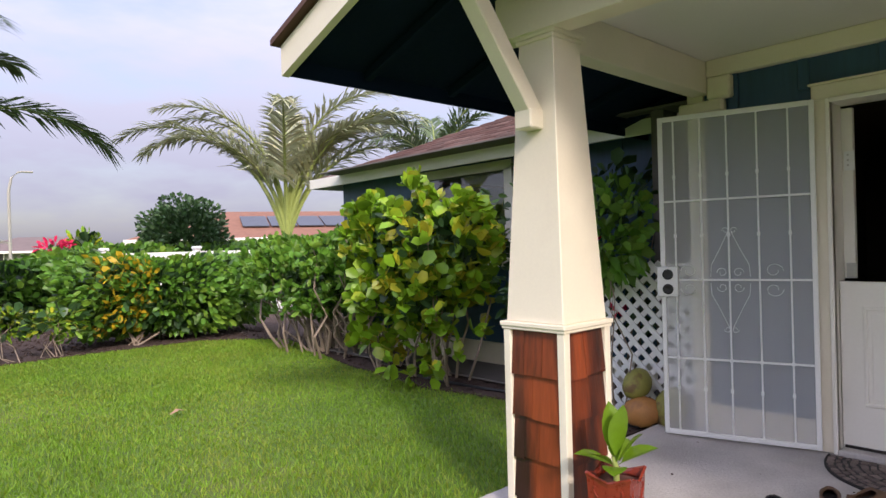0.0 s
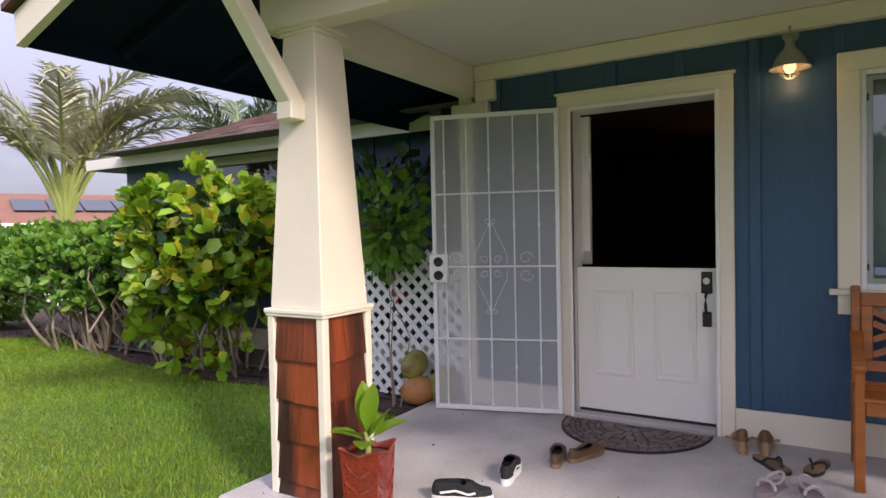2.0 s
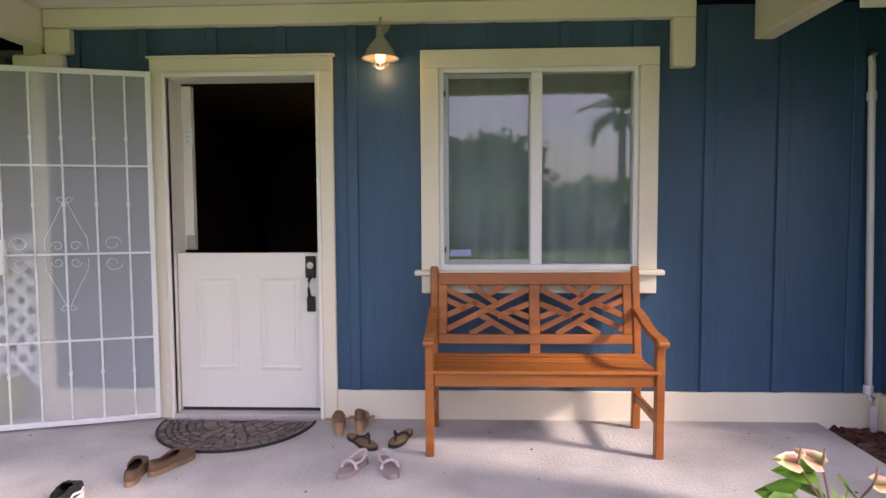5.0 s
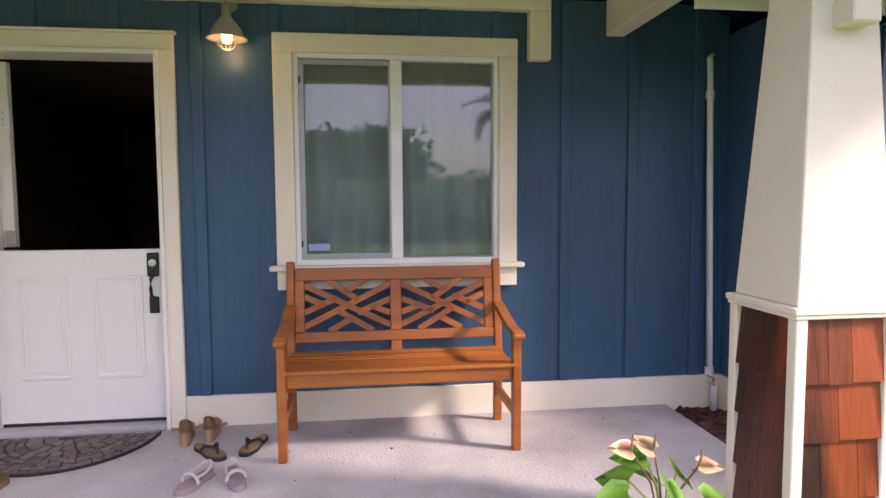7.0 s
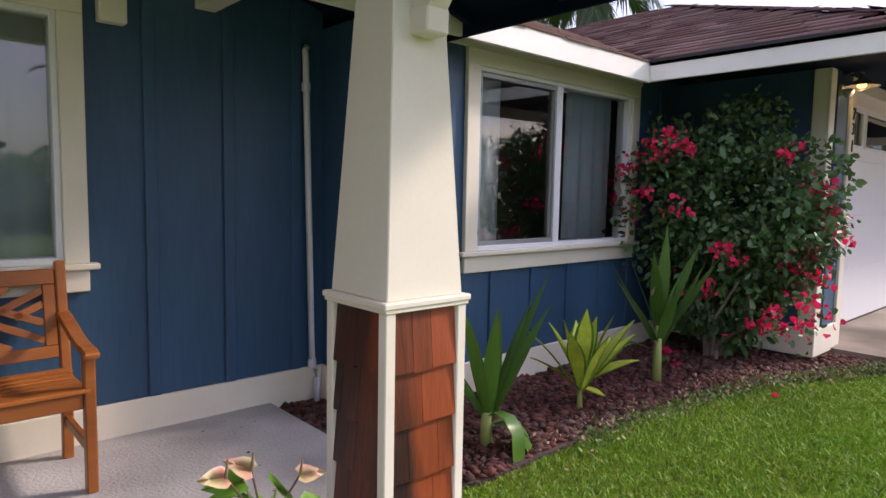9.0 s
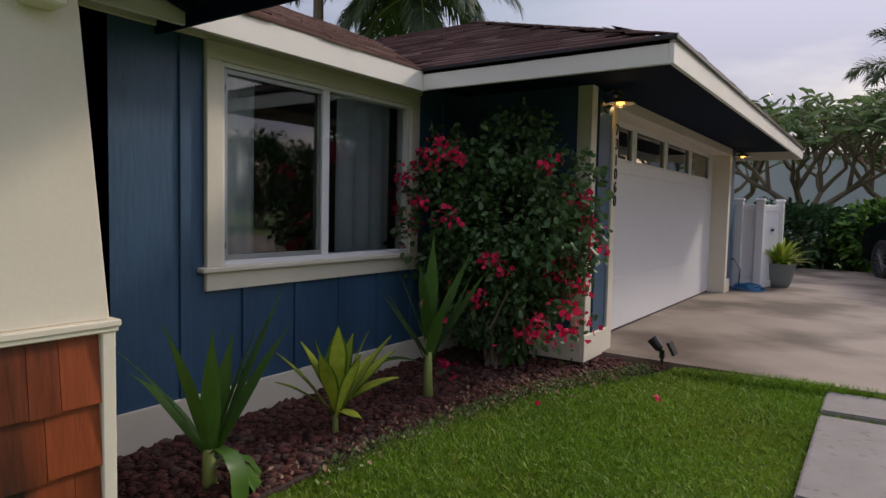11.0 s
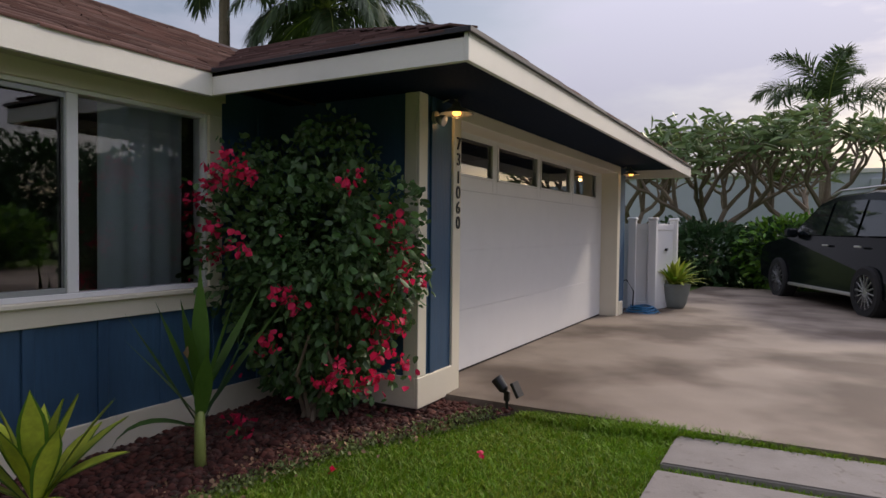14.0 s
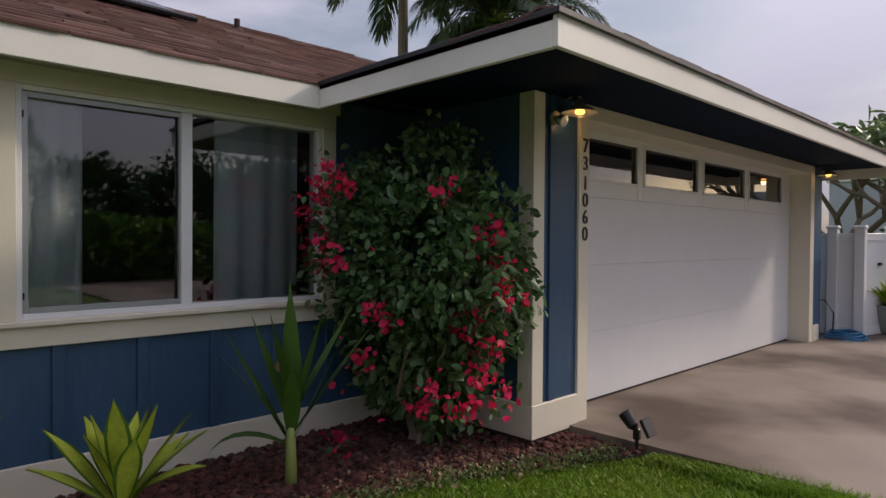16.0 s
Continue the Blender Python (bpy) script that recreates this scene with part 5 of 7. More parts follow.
def shrub(name, label, foot, lo, hi, n, size, ratio, mat, seed, category="shrub", stem=6, stem_r=0.014, shell=0.55, extra=None, lump=0.16, power=3.0, lift=0.2, inside=True):
    rng, pr = np.random.default_rng(seed), random.Random(seed)
    s = thing(name, label, category, foot)
    f = np.array(foot)
    p, d = blob_points(n, np.array(lo) - f, np.array(hi) - f, rng, shell, lump=lump, power=power)
    p = p[p[:, 2] > 0.03] if len(p) else p
    d = d[:len(p)]
    c = (np.array(lo) + np.array(hi)) / 2 - f
    leaves("foliage", p, p - c + 1e-3, size, ratio, mat, s, rng, lift=lift)
    # inner leaves coloured dark green to stand for shade inside the bush
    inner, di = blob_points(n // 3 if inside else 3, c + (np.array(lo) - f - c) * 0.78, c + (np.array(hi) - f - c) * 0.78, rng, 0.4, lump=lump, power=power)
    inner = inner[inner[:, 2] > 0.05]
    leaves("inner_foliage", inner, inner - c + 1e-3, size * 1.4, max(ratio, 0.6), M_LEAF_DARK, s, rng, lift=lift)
    if extra:
        m2, frac, zone = extra
        k = zone(p)
        kk = np.where(k)[0]
        kk = kk[rng.random(len(kk)) < frac]
        leaves("tinted_foliage", p[kk] * 1.01, (p - c)[kk] + 1e-3, size * 1.05, ratio, m2, s, rng, lift=lift)
    h = hi[2] - foot[2]
    tips = [(pr.uniform(lo[0] - f[0], hi[0] - f[0]) * 0.75, pr.uniform(lo[1] - f[1], hi[1] - f[1]) * 0.75, pr.uniform(0.45, 0.8) * h) for _ in range(stem)]
    for t in range(0, stem, 3):
        fx = (pr.uniform(-0.5, 0.5) * (hi[0] - lo[0]) * 0.6, pr.uniform(-0.5, 0.5) * (hi[1] - lo[1]) * 0.6, 0)
        stems("stem", s, fx, tips[t:t + 3], stem_r, M_TWIG, pr)
    return s


def ribbon(bm, pts, widths, fold=0.25):
    """A strap leaf through points, folded along its middle."""
    rows = []
    n = len(pts)
    for i, p in enumerate(pts):
        p = Vector(p)
        d = (Vector(pts[min(i + 1, n - 1)]) - Vector(pts[max(i - 1, 0)])).normalized()
        s = d.cross(Vector((0, 0, 1)))
        s = s.normalized() if s.length > 1e-3 else Vector((1, 0, 0))
        u = s.cross(d)
        w = widths[i]
        rows.append([bm.verts.new(p + s * w + u * w * fold), bm.verts.new(p), bm.verts.new(p - s * w + u * w * fold)])
    for a, b in zip(rows, rows[1:]):
        bm.faces.new((a[0], a[1], b[1], b[0]))
        bm.faces.new((a[1], a[2], b[2], b[1]))
    return bm


def strap_plant(name, label, foot, stalk_h, leaf_list, mat, width, stalk_r=0.02, stripe=None):
    """leaf_list: (bearing in degrees, length, lean 0 upright to 1 flat, droop)."""
    s = thing(name, label, "plant", foot)
    part("stalk", tube(B(), [(0, 0, -0.02), (0.005, 0, stalk_h * 0.5), (0, 0.004, stalk_h + 0.03)], stalk_r * 1.15, 8, stalk_r * 0.8), M_STALK, s, smooth=True)
    for k, (az, L, lean, droop) in enumerate(leaf_list):
        a, L = radians(az), L * 1.15
        pts, ws = [], []
        n = 9
        x = z = 0.0
        ang = math.pi / 2 * (1 - lean)
        for i in range(n):
            t = i / (n - 1)
            pts.append((x * math.cos(a), x * math.sin(a), stalk_h * (0.60 + 0.40 * (k % 4) / 3) + z))
            bell = math.sin(math.pi * min(t + 0.05, 1.0)) ** 0.9
            if stripe:
                bell = 0.10 + math.sin(math.pi * min(t, 1.0) ** 1.45) ** 0.8
            ws.append(width * (0.14 + 0.95 * bell) * (1 - t ** 6) + 0.001)
            ang -= (droop / 4 if t < 0.5 else 0.0) if droop > 2 else droop * t * 2 / n
            x += L / n * math.cos(ang)
            z += L / n * math.sin(ang)
        leaf = part("leaf", ribbon(B(), pts, ws, 0.12), mat, s, smooth=True)
        if stripe:
            share = 0.68 + 0.20 * (k * 7 % 5) / 4
            for off in (0.0025, -0.0025):
                part("stripe", ribbon(B(), [(q[0] - off * math.cos(a) * 0.7, q[1] - off * math.sin(a) * 0.7, q[2] + off) for q in pts], [w * share for w in ws], 0.12), stripe, leaf, "yellow centre stripe", smooth=True)
    return s


def frond_arrays(base, az, el, L, rng, leaflets=46, leaf_len=0.42, bend=1.1, droop=0.5, plume=0.0, bare=0.14):
    """The leaflets of one palm frond and its midrib points."""
    ts = np.linspace(0, 1, 14)
    ang = el - bend * ts ** 1.5
    step = L / 13
    r = np.concatenate([[0], np.cumsum(np.cos(ang[:-1]) * step)])
    z = np.concatenate([[0], np.cumsum(np.sin(ang[:-1]) * step)])
    h = np.array([math.cos(az), math.sin(az), 0])
    side = np.array([-math.sin(az), math.cos(az), 0])
    rib = base + r[:, None] * h + z[:, None] * np.array([0, 0, 1.0])
    t = np.repeat(np.linspace(bare, 0.99, leaflets), 2)
    sg = np.tile([1.0, -1.0], leaflets)
    p = np.stack([np.interp(t, ts, rib[:, i]) for i in range(3)], 1)
    a = np.interp(t, ts, ang)
    fwd = np.cos(a)[:, None] * h + np.sin(a)[:, None] * np.array([0, 0, 1.0])
    upn = -np.sin(a)[:, None] * h + np.cos(a)[:, None] * np.array([0, 0, 1.0])
    d = side * sg[:, None] * (0.9 - 0.4 * t[:, None]) + fwd * (0.45 + 0.5 * t[:, None]) + upn * (0.25 + plume * rng.normal(size=(len(t), 1)))
    d = unit(d + rng.normal(size=d.shape) * 0.10)
    ll = leaf_len * (0.35 + 0.65 * np.sin(math.pi * np.clip(t * 0.9 + 0.08, 0, 1))) * (0.85 + 0.3 * rng.random(len(t)))
    w = unit(np.cross(d, upn)) * (0.013 * leaf_len / 0.42)
    down = np.array([0, 0, -1.0])
    m = p + d * ll[:, None] * 0.55 + down * ll[:, None] * droop * 0.12
    e = p + d * ll[:, None] * 0.95 + down * ll[:, None] * droop * 0.5
    v = np.stack([p - w * 0.5, p + w * 0.5, m + w, m - w, e], 1).reshape(-1, 3)
    k = np.arange(len(t))[:, None] * 5
    f = np.concatenate([k + np.array([[0, 1, 2, 3]]), k + np.array([[3, 2, 4, 4]])])
    return v, f[:, :4], rib


def palm(name, label, foot, trunk_h, n_fronds, L, seed, mat=M_PALM, trunk_r=0.14, leaf_len=0.42, bend=1.2, droop=0.5, els=(-0.2, 1.35), lean=(0, 0), azs=None, plume=0.0, leaflets=46, bare=0.14, rib=0.022):
    rng = np.random.default_rng(seed)
    s = thing(name, label, "palm tree", foot)
    top = np.array([lean[0], lean[1], trunk_h])
    bm = B()
    n = 14
    tube(bm, [(lean[0] * (i / n) ** 1.6, lean[1] * (i / n) ** 1.6, trunk_h * i / n - 0.1 * (i == 0)) for i in range(n + 1)], trunk_r * 1.15, 10, trunk_r * 0.75)
    for i, v in enumerate(bm.verts):
        if (i // 10) % 2:
            v.co.x += (v.co.x - lean[0] * 0) * 0.02
    part("trunk", bm, M_BARK, s, "ringed grey-brown trunk")
    for k in range(n_fronds):
        az = azs[k % len(azs)] + rng.normal() * 0.12 if azs else 2.4 * k + rng.normal() * 0.2
        el = els[0] + (els[1] - els[0]) * ((k + 0.5) / n_fronds)
        v, f, spine = frond_arrays(top, az, el, L * (0.85 + 0.3 * rng.random()), rng, leaflets, leaf_len, bend, droop, plume, bare)
        quad = f[f[:, 2] != f[:, 3]]
        tri = f[f[:, 2] == f[:, 3]]
        me = bpy.data.meshes.new("frond")
        me.from_pydata([tuple(q) for q in v], [], [tuple(q) for q in quad] + [tuple(q[:3]) for q in tri])
        me.materials.append(mat)
        fo = new("frond", me)
        fo.parent = s
        part("midrib", tube(B(), [tuple(q) for q in spine], rib * L / 2.2, 5, 0.004), M_STALK, fo)
    return s


# ---------------- north garden ----------------
def rosette_shrub(name, label, foot, lo, hi, tips, per, size, ratio, mat, seed, category="shrub", keep=None, limbs=26, limb_r=0.018):
    """A shrub whose leaves sit in whorls at the ends of its branches, so that gaps and bare wood show between them."""
    rng, pr = np.random.default_rng(seed), random.Random(seed)
    s = thing(name, label, category, foot)
    f = np.array(foot)
    p, d = blob_points(tips * 3, np.array(lo) - f, np.array(hi) - f, rng, 0.7, lump=0.18, power=3.4)
    if keep:
        k = rng.random(len(p)) < keep(p)
        p, d = p[k], d[k]
    p, d = p[:tips], d[:tips]
    up = unit(d + np.array([0, 0, 0.7]))
    pos = np.repeat(p, per, 0) + rng.normal(size=(len(p) * per, 3)) * size * 0.22
    out = np.repeat(up, per, 0) * 0.55 + rng.normal(size=pos.shape) * 0.75
    leaves("foliage", pos, out, size, ratio, mat, s, rng, spread=0.3, lift=0.3, fold=0.35, droop=0.10)
    # dark green leaves deeper in, coloured as the shade between the whorls
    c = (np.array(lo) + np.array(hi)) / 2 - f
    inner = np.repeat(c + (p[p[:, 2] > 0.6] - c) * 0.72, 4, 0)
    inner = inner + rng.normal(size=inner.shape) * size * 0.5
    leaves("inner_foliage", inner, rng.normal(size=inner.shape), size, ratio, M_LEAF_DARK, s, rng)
    for t in range(limbs):
        q = p[pr.randrange(len(p))]
        base = (q[0] * 0.45 + pr.uniform(-0.12, 0.12), q[1] * 0.7 + pr.uniform(-0.15, 0.15), 0.0)
        tb = B()
        a, b = Vector(base), Vector(q)
        pts = [a]
        for m in (0.25, 0.5, 0.75):
            pts.append(a.lerp(b, m) + Vector((pr.uniform(-0.13, 0.13), pr.uniform(-0.13, 0.13), pr.uniform(-0.05, 0.05))))
        tube(tb, pts + [b], limb_r * pr.uniform(0.6, 1.2), 6, limb_r * 0.3)
        part("branch", tb, M_TWIG, s)
    return s


rosette_shrub("big_leaf_shrub", "tall shrub with large yellow-green rounded leaves beside the house", (4.0, 4.75, G), (3.50, 3.92, 0.22), (4.5, 5.75, 1.76), 400, 8, 0.128, 0.74, M_LEAF_LIGHT, 11,
              keep=lambda p: np.clip(0.22 + 0.75 * p[:, 2], 0.15, 1.0), limbs=22)
rosette_shrub("hedge_shrub", "clipped green hedge shrub above bare gnarled grey stems", (4.35, 7.1, G), (3.75, 5.75, 0.25), (5.0, 8.6, 1.44), 1000, 8, 0.105, 0.52, M_LEAF, 12, "hedge",
              keep=lambda p: np.clip((p[:, 2] - 0.40) / 0.75, 0.05, 1.0), limbs=75, limb_r=0.020)
shrub("hedge_shrub", "clipped green hedge shrub with golden leaves in its middle", (3.3, 9.9, G), (1.85, 9.35, 0.12), (4.9, 10.9, 1.18), 7600, 0.13, 0.48, M_LEAF, 13, "hedge", 18, 0.016, power=4, lump=0.14,
      extra=(M_LEAF_YELLOW, 0.5, lambda p: (np.abs(p[:, 0] + 0.62) < 0.36) & (p[:, 1] < 0.1)))
for k in range(6):
    x0 = -7.5 + 2.7 * k
    yh, hh = (13.2, 1.10) if k < 4 else (17.0, 1.35)
    shrub("hedge_shrub", "long dense green hedge at the back of the garden", (x0 + 1.35, yh + 1.4, G), (x0 - 0.3, yh + 0.2 * (k % 2), 0.0), (x0 + 3.0, yh + 2.6, hh + 0.06 * (k % 3)), 3600, 0.20, 0.55, M_LEAF, 20 + k, "hedge", 3, power=5, lump=0.08)
for k, (x, y, h) in enumerate(((1.25, 9.5, 0.62), (1.75, 9.40, 0.60), (0.75, 9.7, 0.55))):
    shrub("sapling", "thin young shrub with sparse yellow-green leaves in the mulch", (x, y, G), (x - 0.35, y - 0.25, 0.25), (x + 0.35, y + 0.25, h), 130, 0.10, 0.4, M_LEAF_LIGHT, 40 + k, "shrub", 6, 0.008)
shrub("round_bush", "round dark green bush behind the white fence", (6.85, 18.8, G), (5.6, 17.7, 0.0), (8.1, 19.9, 2.85), 4200, 0.16, 0.5, M_LEAF_DARK, 31, power=2.2, lump=0.10, stem=6)
shrub("croton_shrub", "bright red-leaved shrub above the far hedge", (4.5, 24, G), (4.1, 23.5, 0.8), (5.0, 24.6, 1.75), 140, 0.26, 0.4, M_BRACT, 32)
shrub("croton_shrub", "pale yellow-green shrub above the far hedge", (5.4, 24, G), (5.1, 23.5, 0.8), (5.8, 24.6, 2.0), 200, 0.30, 0.3, M_LEAF_LIGHT, 33)
palm("young_palm", "bushy silvery palm rising behind the far hedge", (1.9, 24, G), 1.2, 9, 1.6, 34, M_PALM_SILVER, 0.12, 0.5, els=(0.1, 1.3))
palm("foxtail_palm", "large silvery-green palm with arching plumed fronds behind the fence", (7.15, 13.2, G), 1.55, 18, 4.5, 51, M_PALM_SILVER, 0.36, 0.85, bend=1.95, droop=0.55, els=(1.20, 1.58), bare=0.30, rib=0.030, plume=0.14, leaflets=84, azs=(-0.75, 2.3, -0.55, 2.6, -1.0, 0.9, -0.65, 2.0, -0.3, 2.9, -1.3, 4.0))
palm("areca_palm", "green palm showing above the north roof", (9.6, 10.7, G), 3.0, 12, 2.2, 52, M_PALM, 0.10, 0.62, els=(0.3, 1.4), bend=1.3, leaflets=60)
palm("coconut_palm", "coconut palm with long drooping fronds over the lawn", (-0.45, 10.0, G), 2.55, 8, 2.8, 53, M_PALM, 0.15, 0.90, lean=(0.25, -0.2), azs=(0.0, 2.2, 3.0, 3.8, 4.6, 5.2, 1.5, 0.3), els=(0.62, 1.25), bend=1.5, droop=0.75, leaflets=80)

fence = thing("vinyl_fence", "white vinyl fence behind the hedge", "fence", (4.6, 13.2, G))
for k in range(6):
    t = -1.2 + 1.6 * k
    p0 = Vector((t, -0.36 * t, 0))
    post = part("post", box(B(), p0.x - 0.065, p0.x + 0.065, p0.y - 0.065, p0.y + 0.065, 0, 1.40, 0.008), M_VINYL, fence)
    part("post_cap", box(B(), p0.x - 0.085, p0.x + 0.085, p0.y - 0.085, p0.y + 0.085, 1.40, 1.47, 0.02), M_VINYL, post)
    if k < 5:
        part("fence_panel", bar(B(), (p0.x, p0.y, 0.70), (p0.x + 1.6, p0.y - 0.576, 0.70), 0.03, 1.2, 0.004, up=(0, 0, 1)), M_VINYL, fence)
        part("top_rail", bar(B(), (p0.x, p0.y, 1.31), (p0.x + 1.6, p0.y - 0.576, 1.31), 0.05, 0.10, 0.004), M_VINYL, fence)

M_ORANGEROOF = material("terracotta_shingle_roof", (0.25, 0.120, 0.078), 0.9, 0.2, 4, 60, 0.5, 30)
M_STUCCO = material("grey_green_stucco", (0.23, 0.24, 0.20), 0.9, 0.1, 3, 60)
M_GREYROOF = material("grey_brown_far_roof", (0.17, 0.13, 0.12), 0.9, 0.15, 2, 40)
M_SOLAR = material("solar_panel", (0.07, 0.08, 0.10), 0.4, 0.1, 3, 40)
M_PALEWALL = material("pale_blue_grey_wall", (0.46, 0.50, 0.53), 0.8, 0.06, 1.5, 30)


def far_house(label, x, y, w, d, wall_h, roof_h, wall_mat, roof_mat, rot=0.0, panels=False):
    h = thing("house", label, "house", (x, y, G))
    h.rotation_euler = (0, 0, rot)
    part("wall", box(B(), -w / 2, w / 2, -d / 2, d / 2, 0, wall_h, 0.02), wall_mat, h)
    r = B()
    e = 0.6
    a = [r.verts.new(q) for q in ((-w / 2 - e, -d / 2 - e, wall_h), (w / 2 + e, -d / 2 - e, wall_h), (w / 2 + e, d / 2 + e, wall_h), (-w / 2 - e, d / 2 + e, wall_h))]
    b = [r.verts.new(q) for q in ((-w / 2 + d * 0.45, 0, wall_h + roof_h), (w / 2 - d * 0.45, 0, wall_h + roof_h))]
    for f in ((a[0], a[1], b[1], b[0]), (a[1], a[2], b[1]), (a[2], a[3], b[0], b[1]), (a[3], a[0], b[0]), a[::-1]):
        r.faces.new(f)
    roof = part("roof", r, roof_mat, h)
    part("fascia", box(B(), -w / 2 - e, w / 2 + e, -d / 2 - e - 0.04, -d / 2 - e, wall_h - 0.16, wall_h + 0.02, 0.01), M_WHITE, h)
    for k in range(3):
        x0 = -w / 2 + w * (k + 0.5) / 3
        win = part("window", box(B(), x0 - 0.6, x0 + 0.6, -d / 2 - 0.03, -d / 2 + 0.02, 0.9, 2.0, 0.01), M_WHITE, h)
        part("pane", box(B(), x0 - 0.52, x0 + 0.52, -d / 2 - 0.04, -d / 2 - 0.03, 0.98, 1.92, 0), M_BLACK, win)
    if panels:
        s = math.atan2(roof_h, d / 2 + e)
        for k in range(4):
            m = Matrix.Translation((-w * 0.16 + 1.1 * k, -d / 4 - 0.2, wall_h + roof_h * 0.55)) @ Matrix.Rotation(s, 4, "X")
            part("solar_panel", box(B(), -0.52, 0.52, -0.8, 0.8, 0.03, 0.07, 0.004, m), M_SOLAR, roof)
    return h


far_house("neighbouring house with a terracotta-coloured roof and solar panels", 14.2, 25.5, 12, 7, 1.85, 1.25, M_STUCCO, M_ORANGEROOF, -0.35, True)
far_house("distant low house with a grey-brown roof", 11.5, 62, 11, 7, 1.9, 1.2, M_STUCCO, M_GREYROOF, -0.2)
far_house("distant low house with a grey-brown roof", 24.0, 66, 10, 7, 1.7, 0.9, M_STUCCO, M_GREYROOF, -0.3)

street = thing("street_lamp", "tall thin street lamp beyond the gardens", "street lamp", (6.15, 44.5, G))
part("pole", tube(B(), [(0, 0, 0), (0, 0, 5.3), (0.15, 0, 6.1), (0.5, 0, 6.45), (0.75, 0, 6.5)], 0.09, 8, 0.05), M_SHADE, street)
part("lamp_head", box(B(), 0.65, 1.25, -0.12, 0.12, 6.44, 6.54, 0.03), M_SHADE, street)

# lattice panel, coconuts and climbing shrub beside the door
lat = thing("lattice_panel", "white diagonal lattice panel between porch and wall", "lattice", (WX + 0.02, 2.50, -0.05))
LW, LH = 0.55, 1.14
for sgn, dx in ((1, 0.0), (-1, 0.012)):
    c = -LW - LH
    while c < LW + LH:
        pts = []
        for z in (0.0, LH):
            y = c + sgn * (z - LH / 2)
            pts.append((y, z))
        (ya, za), (yb, zb) = pts
        lo_t, hi_t = 0.0, 1.0
        dy = yb - ya
        for bound, sg2 in ((-LW, 1), (LW, -1)):
            f0, f1 = sg2 * (ya - bound), sg2 * (yb - bound)
            if f0 < 0 and f1 < 0:
                hi_t = -1
            elif f0 < 0:
                lo_t = max(lo_t, f0 / (f0 - f1))
            elif f1 < 0:
                hi_t = min(hi_t, f0 / (f0 - f1))
        if hi_t - lo_t > 0.03:
            p = (dx, ya + dy * lo_t, LH * lo_t)
            q = (dx, ya + dy * hi_t, LH * hi_t)
            part("lattice_slat", bar(B(), p, q, 0.038, 0.010, 0.001, up=(1, 0, 0)), M_VINYL, lat)
        c += 0.118


def coconut(x, y, z, r, mat, label, rot):
    c = B()
    lathe(c, [(0.0, -1.0), (0.35, -0.95), (0.72, -0.65), (0.95, -0.15), (0.93, 0.25), (0.72, 0.65), (0.38, 0.92), (0.14, 1.02), (0.0, 1.0)], 18)
    for v in c.verts:
        k = 1 + 0.05 * math.cos(3 * math.atan2(v.co.y, v.co.x))
        v.co = Vector((v.co.x * k * r, v.co.y * k * r, v.co.z * r * 1.25))
    o = tagged(link("coconut", c, mat, smooth=True), label, "coconut", "coconuts by the lattice")
    o.matrix_world = pose(x, y, z, *rot)
    return o


M_COCO_G = material("green_coconut_husk", (0.26, 0.25, 0.055), 0.6, 0.25, 9, 60, 0.3, 40, second=(0.16, 0.10, 0.04), second_pos=(0.55, 0.68), second_scale=10)
M_COCO_O = material("orange_coconut_husk", (0.42, 0.19, 0.055), 0.6, 0.2, 9, 60, 0.3, 40, second=(0.22, 0.10, 0.04), second_pos=(0.55, 0.72), second_scale=9)
coconut(3.90, 2.30, 0.065, 0.110, M_COCO_O, "orange-brown coconut husk lying on the soil", (80, 15, 20))
coconut(3.94, 2.36, 0.245, 0.100, M_COCO_G, "green coconut resting on another husk", (55, 25, 70))
coconut(3.985, 2.13, 0.10, 0.115, M_COCO_G, "green coconut standing behind the screen door", (10, 15, 0))

shrub("porch_shrub", "leafy green shrub growing over the white lattice", (3.86, 2.55, G), (3.70, 2.22, 0.88), (4.02, 2.85, 1.60), 330, 0.115, 0.55, M_LEAF, 61, stem=3, stem_r=0.007, lump=0.25, shell=0.8, inside=False)
shrub("porch_shrub", "dark green shrub in the shade behind the lattice", (4.45, 3.0, G), (4.15, 2.1, 0.5), (4.80, 3.9, 2.0), 700, 0.10, 0.5, M_LEAF_DARK, 62, stem=6, stem_r=0.012, lump=0.2, shell=0.8)
hib = shrub("flowering_shrub", "dark green shrub with a few red flowers by the wall", (4.4, 3.55, G), (4.1, 3.1, 0.3), (4.75, 4.0, 1.45), 420, 0.09, 0.5, M_LEAF_DARK, 63, stem=5, shell=0.8)
rngf = np.random.default_rng(64)
pf = np.array([[-0.25, -0.2, 1.45], [-0.22, -0.1, 1.30], [-0.30, -0.75, 1.35], [-0.3, -0.95, 0.8]])
leaves("red_flower", np.repeat(pf, 7, 0), rngf.normal(size=(28, 3)), 0.07, 0.8, M_BRACT, hib, rngf)
tagged(link("garden_hose", tube(B(), [(4.3, 6.0, -0.03), (4.05, 5.2, -0.03), (3.95, 4.6, -0.025), (4.0, 4.0, -0.03), (4.1, 3.3, -0.03), (3.95, 2.7, -0.03), (3.85, 2.3, -0.03)], 0.014, 7), M_BLACK), "black garden hose lying along the bed edge", "hose")
dl = B()
ribbon(dl, [(0, 0, 0.01), (0.06, 0.01, 0.03), (0.12, 0.0, 0.02)], [0.01, 0.035, 0.003])
dead = tagged(link("fallen_leaf", dl, M_TAN), "dry tan leaf fallen on the lawn", "leaf")
